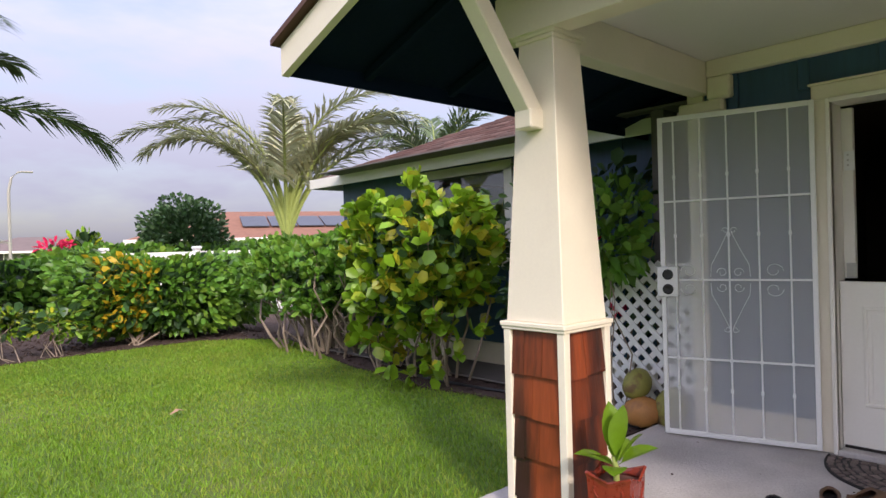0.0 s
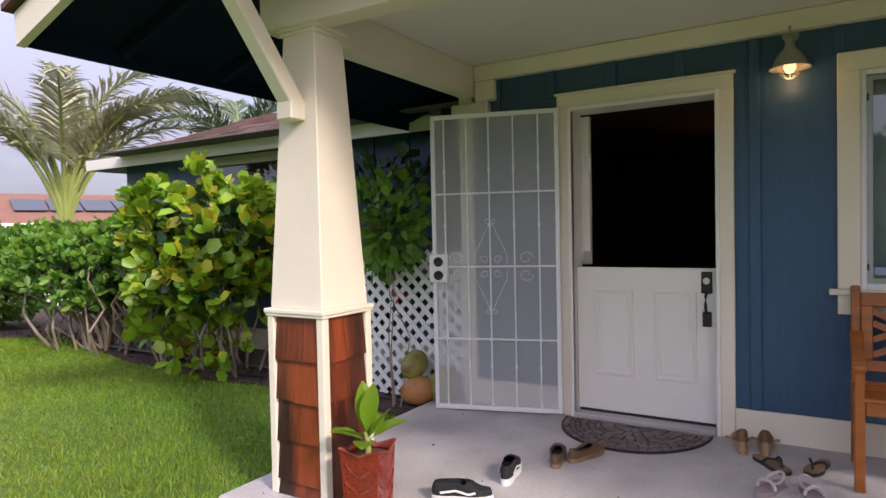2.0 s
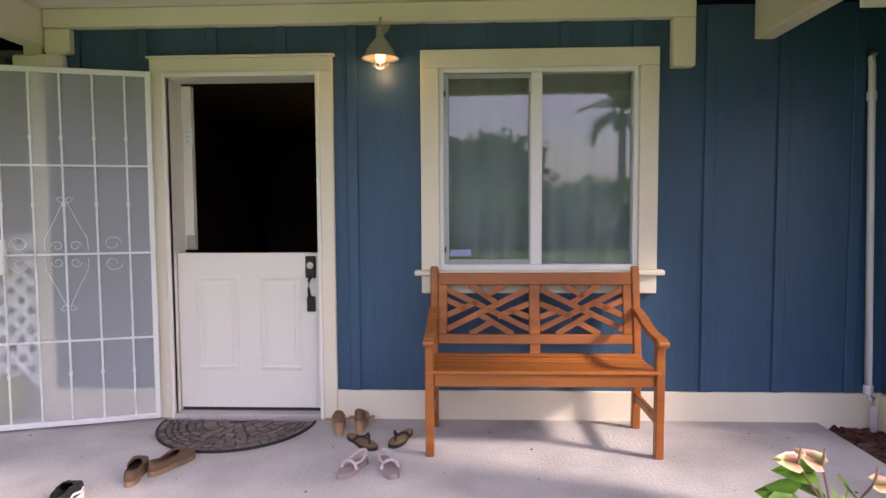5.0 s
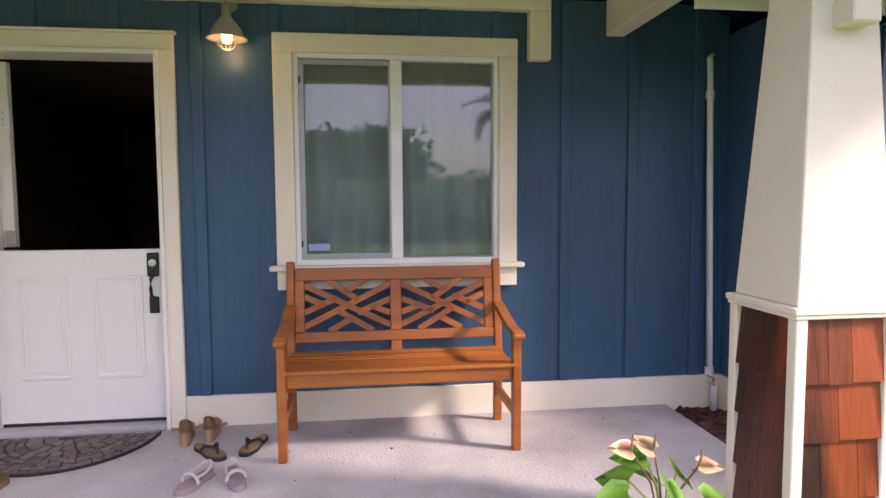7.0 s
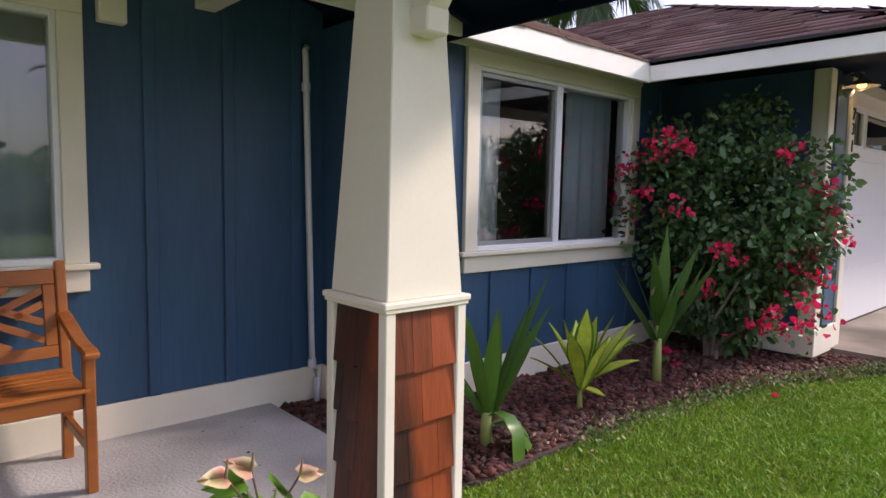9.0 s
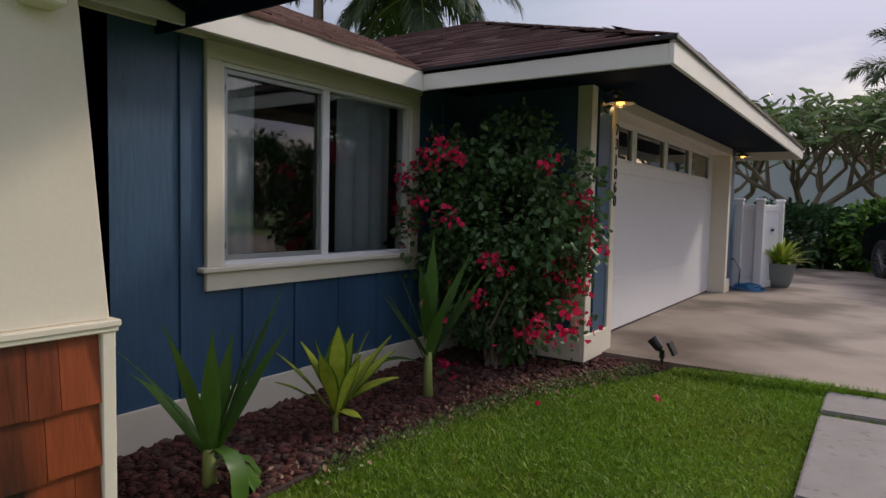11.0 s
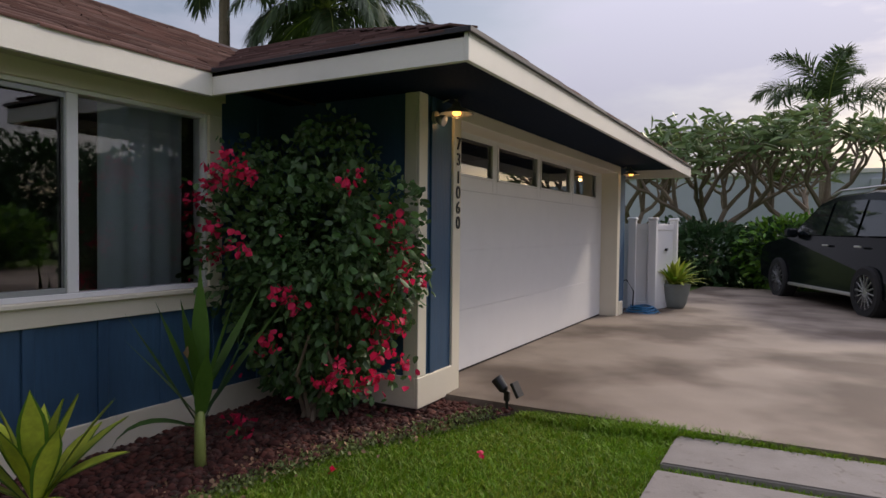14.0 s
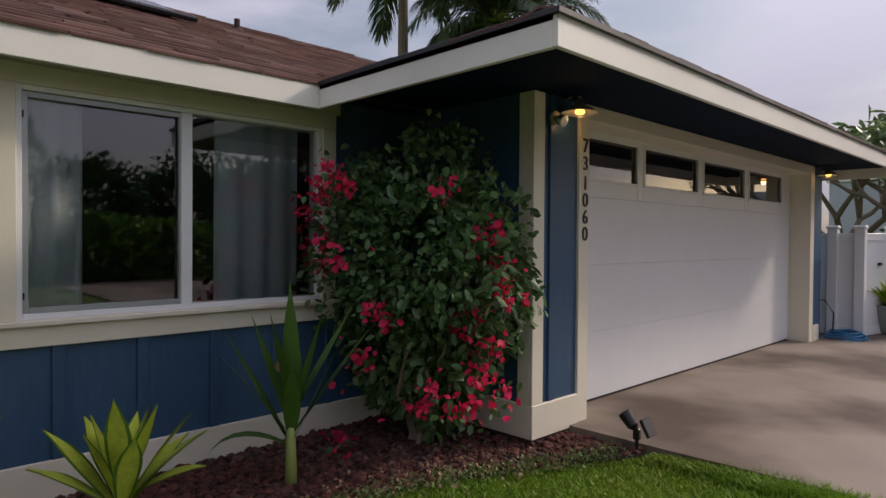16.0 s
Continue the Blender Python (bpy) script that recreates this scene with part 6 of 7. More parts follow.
dead.location = (1.72, 5.15, -0.035)

# ---------------- potted plants on the porch ----------------
pot = thing("red_pot", "square glazed red terracotta pot with a leaf relief", "plant pot", (2.20, 1.425, 0.0))
pot.rotation_euler = (0, 0, radians(12))
pb = B()
rows = []
for z, r in ((0.0, 0.072), (0.02, 0.076), (0.30, 0.089), (0.32, 0.095), (0.325, 0.088), (0.28, 0.078)):
    row = []
    for sx, sy in ((-1, -1), (0, -1.04), (1, -1), (1.04, 0), (1, 1), (0, 1.04), (-1, 1), (-1.04, 0)):
        dip = 0.03 * (abs(sx * sy) < 0.5) * (z > 0.29)
        row.append(pb.verts.new((sx * r, sy * r, z - dip)))
    rows.append(row)
pb.faces.new(rows[0][::-1])
for a, b in zip(rows, rows[1:]):
    for j in range(8):
        pb.faces.new((a[j], a[(j + 1) % 8], b[(j + 1) % 8], b[j]))
part("body", pb, M_TERRA, pot)
part("soil", box(B(), -0.076, 0.076, -0.076, 0.076, 0.25, 0.275, 0.004), M_ROCK, pot, "dark gravelly soil")
relief = B()
for side in range(4):
    R = Matrix.Rotation(side * math.pi / 2, 4, "Z")
    for s in (-1, 1):
        for z0, lean in ((0.06, 0.05), (0.13, 0.06), (0.20, 0.05)):
            tube(relief, [R @ Vector((-0.078 - 0.045 * z, s * (0.01 + lean * math.sin(t)), z)) for t, z in [(0.4 * i, z0 + 0.014 * i) for i in range(6)]], 0.0045, 5)
part("leaf_relief", relief, M_TERRA, pot)
pp = thing("potted_shoot", "young plant with broad yellow-green leaves growing in the red pot", "plant", (2.20, 1.425, 0.27))
part("stem", tube(B(), [(0, 0, -0.02), (0.004, 0.0, 0.05), (0.0, 0.01, 0.10)], 0.014, 8, 0.009), M_STALK, pp)
for az, L, lean, droop in ((170, 0.20, 0.62, 0.5), (330, 0.19, 0.70, 0.6), (250, 0.25, 0.12, 0.1), (60, 0.24, 0.10, 0.1), (290, 0.17, 0.35, 0.3), (120, 0.16, 0.75, 0.5), (210, 0.15, 0.85, 0.4), (20, 0.16, 0.6, 0.5)):
    a, pts, ws, x, z, ang = radians(az), [], [], 0.0, 0.06, math.pi / 2 * (1 - lean)
    for i in range(8):
        t = i / 7
        pts.append((x * math.cos(a), x * math.sin(a), z))
        ws.append(0.003 + 0.046 * math.sin(math.pi * min(max(t - 0.18, 0) / 0.82, 1.0)) ** 0.8)
        ang -= droop * t * 0.28
        x += L / 6.5 * math.cos(ang)
        z += L / 6.5 * math.sin(ang)
    part("leaf", ribbon(B(), pts, ws), M_LEAF_LIGHT, pp, smooth=True)

apot = thing("small_pot", "small dark pot holding the flowering plant", "plant pot", (2.38, -1.74, 0.0))
part("body", lathe(B(), [(0.075, 0.0), (0.10, 0.15), (0.108, 0.16), (0.108, 0.175), (0.095, 0.175), (0.09, 0.15)], 20), M_TERRA, apot)
part("soil", lathe(B(), [(0.0, 0.14), (0.092, 0.15)][::-1], 20), M_SOIL, apot)
an = thing("anthurium", "anthurium with cream and pink flowers and glossy leaves", "plant", (2.38, -1.74, 0.15))


def heart(bm, at, az, tilt, L, roll=0.0):
    """A heart-shaped blade, its stem end at at."""
    m = Matrix.Translation(at) @ Matrix.Rotation(az, 4, "Z") @ Matrix.Rotation(tilt, 4, "Y") @ Matrix.Rotation(roll, 4, "X")
    prof = ((-0.16, 0.0, 0.0), (-0.14, 0.22, 0.03), (0.08, 0.38, 0.05), (0.4, 0.32, 0.03), (0.75, 0.14, -0.02), (1.0, 0.0, -0.06))
    mids = [bm.verts.new(m @ Vector((x * L, 0, 0.0 - (0.06 * L if x > 0.9 else 0)))) for x in (0.0, 0.0, 0.1, 0.4, 0.75, 1.0)]
    for s in (-1, 1):
        edge = [bm.verts.new(m @ Vector((x * L, s * y * L, z * L))) for x, y, z in prof[1:-1]]
        for i in range(len(edge) - 1):
            bm.faces.new((mids[i + 1], edge[i], edge[i + 1], mids[i + 2]))
        bm.faces.new((mids[4], edge[-1], mids[5]))
    return bm


pr = random.Random(5)
for k, (dx, dy, h, L) in enumerate(((0.0, 0.12, 0.13, 0.15), (-0.06, 0.02, 0.20, 0.13), (0.02, -0.05, 0.19, 0.13), (0.05, 0.10, 0.16, 0.12), (-0.04, -0.12, 0.12, 0.13), (0.08, -0.02, 0.13, 0.13), (0.03, 0.05, 0.24, 0.10))):
    part("stem", tube(B(), [(0, 0, -0.02), (dx * 0.4, dy * 0.4, h * 0.6), (dx, dy, h)], 0.004, 6), M_STALK, an)
    part("leaf", heart(B(), (dx, dy, h), math.atan2(dy, dx) + pr.uniform(-0.6, 0.6), pr.uniform(0.0, 0.6), L * 1.25, -0.7 if dy > 0 else 0.7), M_LEAF, an, smooth=True)
for dx, dy, h, az, tl in ((-0.01, 0.12, 0.285, 1.75, -0.25), (0.02, 0.03, 0.27, 1.2, -0.5), (0.0, -0.12, 0.22, -1.7, 0.1)):
    part("flower_stem", tube(B(), [(0, 0, -0.02), (dx * 0.3, dy * 0.4, h * 0.6), (dx, dy, h)], 0.0035, 6), M_BROWN, an)
    fl = part("spathe", heart(B(), (dx, dy, h), az, tl, 0.090, -0.85 if az > 0 else 0.6), M_SPATHE, an, "cream and pink flower", smooth=True)
    part("spadix", tube(B(), [(dx, dy, h), (dx - 0.008, dy, h + 0.028), (dx - 0.010, dy - 0.002, h + 0.055)], 0.005, 7, 0.003), M_FOOTBED, fl)

# ---------------- garden bed by the garage ----------------
M_LILYLEAF = material("glossy_lily_leaf", (0.095, 0.205, 0.030), 0.35, 0.25, 8, 60, stretch=(1, 1, 0.3), translucent=0.25)
strap_plant("crinum_lily", "green strap-leaved lily with drooping leaves in the rock bed", (2.86, -3.19, G + 0.02), 0.16,
            [(250, 0.88, 0.24, 0.1), (262, 0.72, 0.36, 0.2), (240, 0.68, 0.20, 0.1), (178, 0.66, 0.16, 2.80), (205, 0.72, 0.26, 2.85), (228, 0.70, 0.30, 2.8), (100, 0.70, 0.20, 0.2), (60, 0.62, 0.35, 0.3), (150, 0.66, 0.10, 0.1), (300, 0.60, 0.24, 0.2), (20, 0.55, 0.45, 0.6)], M_LILYLEAF, 0.040, 0.032)
strap_plant("variegated_dracaena", "dracaena with yellow-striped green leaves in the rock bed", (2.87, -4.00, G + 0.03), 0.17,
            [(50, 0.50, 0.40, 0.3), (70, 0.42, 0.56, 0.4), (30, 0.42, 0.28, 0.2), (140, 0.46, 0.08, 0.1), (230, 0.54, 0.34, 0.2), (245, 0.48, 0.46, 0.4), (215, 0.48, 0.22, 0.1), (235, 0.38, 0.68, 0.5), (180, 0.42, 0.24, 0.2), (100, 0.40, 0.22, 0.2), (320, 0.40, 0.25, 0.2), (260, 0.40, 0.16, 0.1), (270, 0.42, 0.42, 0.4), (60, 0.44, 0.16, 0.1), (215, 0.15, 1.15, 0.2)], M_VARIEGATED, 0.052, 0.016, M_LEAFSTRIPE)
yucca = strap_plant("spineless_yucca", "upright green sword-leaved plant with a pale stalk in the rock bed", (2.84, -4.83, G + 0.035), 0.38,
            [(50, 0.72, 0.33, 0.0), (70, 0.60, 0.42, 0.05), (35, 0.62, 0.24, 0.0), (140, 0.72, 0.05, 0.0), (230, 0.70, 0.28, 0.0), (242, 0.74, 0.40, 0.05), (212, 0.64, 0.18, 0.0), (255, 0.68, 0.34, 0.0), (60, 0.48, 0.72, 1.9), (150, 0.46, 0.28, 0.1), (320, 0.52, 0.20, 0.0), (90, 0.56, 0.14, 0.0)], M_STRAPLEAF, 0.042, 0.030)
part("dry_leaf_tip", ribbon(B(), [(0.03, 0.06, 0.62), (0.02, 0.075, 0.65), (0.0, 0.08, 0.69)], [0.004, 0.014, 0.002]), M_TAN, yucca, "dry brown leaf tip")

M_PALELEAF = material("soft_green_leaf", (0.075, 0.150, 0.048), 0.5, 0.25, 3, 40, island=0.4, translucent=0.25)
M_BOUGLEAF = material("bougainvillea_leaf", (0.070, 0.150, 0.050), 0.45, 0.25, 3, 40, island=0.45, second=(0.085, 0.15, 0.045), second_pos=(0.5, 0.7), translucent=0.2)
bg = thing("bougainvillea", "dark green bougainvillea bush with magenta-red flowers against the garage", "shrub", (2.85, -5.78, G))
rb = np.random.default_rng(77)
P, Dn = blob_points(10500, (-0.78, -0.42, 0.18), (0.66, 0.48, 1.82), rb, 0.6, lump=0.20, power=2.6)
k = rb.random(len(P)) < np.clip(0.5 + P[:, 2], 0.35, 1)
P, Dn = P[k], Dn[k]
P[:, 0] = -0.12 + (P[:, 0] + 0.12) * np.clip(0.36 + 0.60 * P[:, 2], 0.42, 1.0)
P += rb.normal(size=P.shape) * 0.035
tuft = np.sin(P[:, 0] * 9 + P[:, 2] * 5) + np.sin(P[:, 1] * 11 - P[:, 2] * 8) + 0.6 * np.sin(P[:, 0] * 17 + P[:, 1] * 13)
P, Dn = P[tuft > -0.95], Dn[tuft > -0.95]
P[:, 1] = -0.10 + (P[:, 1] + 0.10) * np.clip(0.55 + 0.40 * P[:, 2], 0.55, 1.0)
leaves("foliage", P, Dn, 0.060, 0.60, M_BOUGLEAF, bg, rb, spread=2.0, lift=-0.1, fold=0.5, droop=0.35)
P2, D2 = blob_points(2300, (-0.70, -0.3, 0.75), (0.86, 0.50, 1.88), rb, 0.3, lump=0.22)
leaves("pale_foliage", P2, D2, 0.055, 0.6, M_PALELEAF, bg, rb, spread=1.1)
heads = [(-0.66, 0.30, 1.35), (-0.62, 0.36, 1.25), (-0.70, 0.40, 0.98), (-0.60, 0.44, 0.86), (-0.30, 0.55, 0.92), (-0.24, 0.58, 0.98), (-0.52, 0.42, 0.55), (-0.56, 0.40, 0.42), (-0.46, 0.45, 0.48),
         (-0.74, 0.36, 0.62), (-0.80, 0.30, 0.52), (-0.78, 0.34, 0.80), (-0.70, 0.40, 0.46), (-0.12, 0.58, 0.68), (0.22, 0.56, 1.72), (0.30, 0.58, 1.66), (0.18, 0.60, 1.76), (0.48, 0.50, 1.60), (0.60, 0.45, 1.52), (0.70, 0.36, 1.40), (0.74, 0.36, 1.28), (0.58, 0.40, 1.18),
         (-0.76, 0.34, 1.42), (0.05, 0.62, 1.68), (-0.80, 0.30, 1.22), (0.40, 0.52, 1.35), (-0.78, 0.32, 1.12), (-0.86, 0.30, 1.05), (0.15, 0.55, 0.15), (0.10, 0.56, 1.66), (-0.6, 0.3, 0.7), (0.08, 0.64, 1.25), (-0.55, 0.38, 1.62)]
heads = [(x + 0.06, y - 0.20, z) if x < -0.55 else (x, y, z) for x, y, z in heads]
fp = np.repeat(np.array(heads), 20, 0) + rb.normal(size=(len(heads) * 20, 3)) * np.array([0.044, 0.040, 0.034])
leaves("flower", fp, rb.normal(size=fp.shape), 0.042, 0.9, M_BRACT, bg, rb, spread=1.2, fold=0.6)
spray = np.repeat(np.array(heads), 9, 0) + rb.normal(size=(len(heads) * 9, 3)) * 0.07 - np.array([0, 0.04, 0.03])
leaves("pale_foliage", spray, rb.normal(size=spray.shape), 0.050, 0.6, M_PALELEAF, bg, rb, spread=1.1)
P3 = rb.random((12, 3)) * np.array([1.4, 0.2, 1.6]) + np.array([-0.7, 0.42, 0.25])
leaves("flower", P3, rb.normal(size=P3.shape), 0.040, 0.9, M_BRACT, bg, rb, spread=1.2)
prb = random.Random(8)
stems("stem", bg, (0.05, 0.0, 0), [(prb.uniform(-0.5, 0.5), prb.uniform(-0.2, 0.4), prb.uniform(0.6, 1.6)) for _ in range(9)], 0.022, M_TWIG, prb)

spot = thing("garden_spotlight", "small black solar spotlight on a ground spike", "garden light", (1.82, -6.60, -0.01))
part("spike", tube(B(), [(0, 0, 0), (0, 0, 0.10)], 0.012, 8), M_BLACK, spot)
part("bracket", box(B(), -0.02, 0.02, -0.015, 0.015, 0.09, 0.16, 0.004), M_BLACK, spot)
part("lamp_head", lathe(B(), [(0.018, -0.06), (0.036, -0.04), (0.045, 0.05), (0.040, 0.055), (0.0, 0.045)], 16, m=Matrix.Translation((0.05, 0.0, 0.20)) @ Matrix.Rotation(radians(40), 4, "Y")), M_BLACK, spot)
part("solar_panel", box(B(), -0.055, 0.055, -0.05, 0.05, -0.012, 0.012, 0.004, Matrix.Translation((-0.075, 0.0, 0.18)) @ Matrix.Rotation(radians(-62), 4, "Y")), M_BLACK, spot)

# ---------------- garage door, numbers, side gate ----------------
gd = thing("garage_door", "white sectional garage door with four small windows", "garage door", (GDX, 0, 0.075), kind="structure")
gy0, gy1 = -11.70, -6.84
for r in range(4):
    z0, z1 = 0.515 * r, 0.515 * (r + 1) - 0.0015
    if r < 3:
        part("door_section", box(B(), 0.0, 0.045, gy0, gy1, z0, z1, 0.002), M_VINYL, gd)
        continue
    sec = B()
    ws = [(-6.875 - 1.155 * k, -6.875 - 1.155 * k - 1.06) for k in range(4)]
    edges = [gy1] + [v for w in ws for v in w] + [gy0]
    for k in range(0, len(edges), 2):
        box(sec, 0.0, 0.045, edges[k + 1], edges[k], z0, z1, 0.003)
    for w in ws:
        box(sec, 0.0, 0.045, w[1], w[0], z0, z0 + 0.12, 0.003)
        box(sec, 0.0, 0.045, w[1], w[0], z1 - 0.05, z1, 0.003)
    part("window_section", sec, M_VINYL, gd)
    for w in ws:
        fr = B()
        for a, b, p, q in ((w[1], w[1] + 0.02, z0 + 0.12, z1 - 0.05), (w[0] - 0.02, w[0], z0 + 0.12, z1 - 0.05), (w[1], w[0], z0 + 0.12, z0 + 0.14), (w[1], w[0], z1 - 0.07, z1 - 0.05)):
            box(fr, -0.010, 0.004, a, b, p, q, 0.002)
        part("window_frame", fr, M_VINYL, gd)
        part("pane", quad_x(0.02, w[1], w[0], z0 + 0.12, z1 - 0.05), M_GLASS, gd)
part("bottom_seal", box(B(), 0.005, 0.04, gy0, gy1, -0.02, 0.0, 0), M_SOLE, gd)
# same darkened plaster colour makes the garage inside look unlit
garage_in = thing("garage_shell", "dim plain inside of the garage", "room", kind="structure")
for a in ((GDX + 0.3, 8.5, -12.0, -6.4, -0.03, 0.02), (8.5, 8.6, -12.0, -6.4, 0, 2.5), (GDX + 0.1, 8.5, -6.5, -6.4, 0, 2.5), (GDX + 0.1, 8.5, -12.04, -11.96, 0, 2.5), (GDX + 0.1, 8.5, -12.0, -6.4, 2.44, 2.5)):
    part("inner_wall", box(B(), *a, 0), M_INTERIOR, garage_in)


def number(ch, x, y, z, size, parent):
    cu = bpy.data.curves.new("digit", "FONT")
    cu.body, cu.size, cu.extrude, cu.align_x, cu.align_y = ch, size, 0.004, "CENTER", "CENTER"
    tmp = bpy.data.objects.new("digit", cu)
    me = bpy.data.meshes.new_from_object(tmp)
    bpy.data.objects.remove(tmp)
    me.materials.append(M_BLACK)
    o = new("digit", me)
    o.parent = parent
    o.matrix_local = Matrix.Translation((x, y, z)) @ Matrix.Rotation(-math.pi / 2, 4, "Z") @ Matrix.Rotation(math.pi / 2, 4, "X")
    return o


nums = thing("house_number", "black upright house number 731060 on the garage door jamb", "house number", (GX - 0.026, -6.785, 0))
for ch, z in zip("731060", (1.93, 1.81, 1.675, 1.56, 1.445, 1.33)):
    number(ch, 0, 0, z, 0.135, nums)

gate = thing("vinyl_gate", "white vinyl side gate and fence panel beside the garage", "gate", (2.30, -12.75, 0.0))
for x, y in ((0.05, 0.0), (-0.26, -0.02), (-0.46, -0.7)):
    p = part("post", box(B(), x - 0.06, x + 0.06, y - 0.06, y + 0.06, 0, 1.46, 0.006), M_VINYL, gate)
    part("post_cap", box(B(), x - 0.075, x + 0.075, y - 0.075, y + 0.075, 1.46, 1.51, 0.02), M_VINYL, p)
for a, b in (((0.7, 0.0), (-0.26, -0.02)), ((-0.26, -0.02), (-0.46, -0.7))):
    part("panel", bar(B(), (*a, 0.72), (*b, 0.72), 0.025, 1.25, 0.003), M_VINYL, gate)
    part("rail", bar(B(), (*a, 1.36), (*b, 1.36), 0.045, 0.10, 0.003), M_VINYL, gate)
    part("rail", bar(B(), (*a, 0.12), (*b, 0.12), 0.045, 0.12, 0.003), M_VINYL, gate)
part("latch", box(B(), -0.42, -0.38, -0.46, -0.36, 0.98, 1.02, 0.004), M_BLACK, gate, "black latch")

M_HOSE = material("blue_rubber_hose", (0.015, 0.16, 0.33), 0.4, 0.1, 9, 60)
hose = thing("blue_hose", "coiled blue garden hose on the driveway", "hose", (2.12, -12.45, 0.03))
for k in range(4):
    part("coil", tube(B(), [((0.26 - 0.03 * k) * math.cos(0.35 * i), (0.26 - 0.03 * k) * math.sin(0.35 * i), 0.016 + 0.03 * k + 0.008 * math.sin(i * 1.3 + k)) for i in range(19)], 0.014, 6), M_HOSE, hose)
part("tap_hose", tube(B(), [(0.12, 0.1, 0.08), (0.10, 0.15, 0.35), (0.2, 0.18, 0.52), (0.26, 0.2, 0.50)], 0.010, 6), M_BLACK, hose)

M_GREYPOT = material("grey_green_ceramic", (0.22, 0.25, 0.24), 0.5, 0.1, 8, 60)
gp = thing("grey_pot", "large grey-green ceramic pot standing by the gate", "plant pot", (1.80, -13.35, 0.02))
part("body", lathe(B(), [(0.13, 0.0), (0.19, 0.10), (0.235, 0.30), (0.25, 0.40), (0.262, 0.42), (0.25, 0.43), (0.22, 0.40)], 24), M_GREYPOT, gp, smooth=True)
part("soil", lathe(B(), [(0.22, 0.38), (0.0, 0.385)], 24), M_SOIL, gp)
rg = np.random.default_rng(81)
gpl = thing("potted_bromeliad", "yellow-green arching leaves growing in the grey pot", "plant", (1.80, -13.35, 0.40))
M_LIMELEAF = material("yellow_green_leaf", (0.30, 0.36, 0.05), 0.5, 0.25, 5, 50, objrand=0.3, translucent=0.25)
for i in range(84):
    az, el = 2.4 * i, rg.uniform(0.45, 1.45)
    L = rg.uniform(0.34, 0.74)
    pts, x, z = [], rg.uniform(0.0, 0.10), 0.0
    for j in range(6):
        pts.append((x * math.cos(az), x * math.sin(az), z))
        e = el - 0.9 * j / 5
        x += L / 6 * math.cos(e)
        z += L / 6 * math.sin(e)
    part("leaf", ribbon(B(), pts, [0.014, 0.028, 0.036, 0.034, 0.022, 0.002]), M_LIMELEAF if i % 4 else M_LEAF_LIGHT, gpl)

# ---------------- parked car ----------------
M_CAR = material("black_car_paint", (0.005, 0.007, 0.008), 0.14, 0.05, 3, 60, spec=0.16)
M_TYRE = material("tyre_rubber", (0.015, 0.015, 0.015), 0.85, 0.1, 9, 60)
M_RIM = material("alloy_rim", (0.45, 0.45, 0.46), 0.3, 0.05, 9, 60, metal=0.9)
M_CARGLASS = material("dark_car_glass", (0.012, 0.016, 0.018), 0.05, 0.05, 3, 60, spec=0.8)
M_LIGHTGLASS = material("headlight_glass", (0.45, 0.47, 0.5), 0.15, 0.05, 9, 60, spec=0.8)
car = thing("suv", "dark green-black suv parked on the driveway", "car", (-1.20, -15.78, 0.0))
car.scale = (1.06, 1.06, 1.08)
car.rotation_euler = (0, 0, math.atan2(-2.87, 1.25))
# local axes: +x towards the bonnet, +y its near side
side = [(-2.35, 0.42), (-2.42, 0.75), (-2.40, 1.08), (-2.18, 1.58), (-1.95, 1.74), (-1.2, 1.82), (-0.1, 1.80), (0.35, 1.70), (1.05, 1.20), (1.25, 1.14), (2.05, 1.04), (2.32, 0.92), (2.42, 0.66), (2.36, 0.36), (1.95, 0.28), (-1.9, 0.28)]
cb = B()
cols = []
for y, k in ((-0.97, 0.0), (-0.90, 1.0), (0.90, 1.0), (0.97, 0.0)):
    col = []
    for x, z in side:
        tuck = 0.14 * max(0.0, z - 1.1) / 0.7
        yy = y * (1 - tuck * 1.6) if abs(y) > 0.5 else y
        zz = z - (0.03 if k == 0 and z > 1 else 0) + (0.02 if k == 0 and z < 0.5 else 0)
        xx = x * (0.985 if k == 0 else 1.0)
        col.append(cb.verts.new((xx, yy, zz)))
    cols.append(col)
m = len(side)
for a, b in zip(cols, cols[1:]):
    for i in range(m):
        cb.faces.new((a[i], a[(i + 1) % m], b[(i + 1) % m], b[i]))
cb.faces.new(cols[0])
cb.faces.new(cols[-1][::-1])
bmesh.ops.recalc_face_normals(cb, faces=cb.faces[:])
part("body", cb, M_CAR, car)
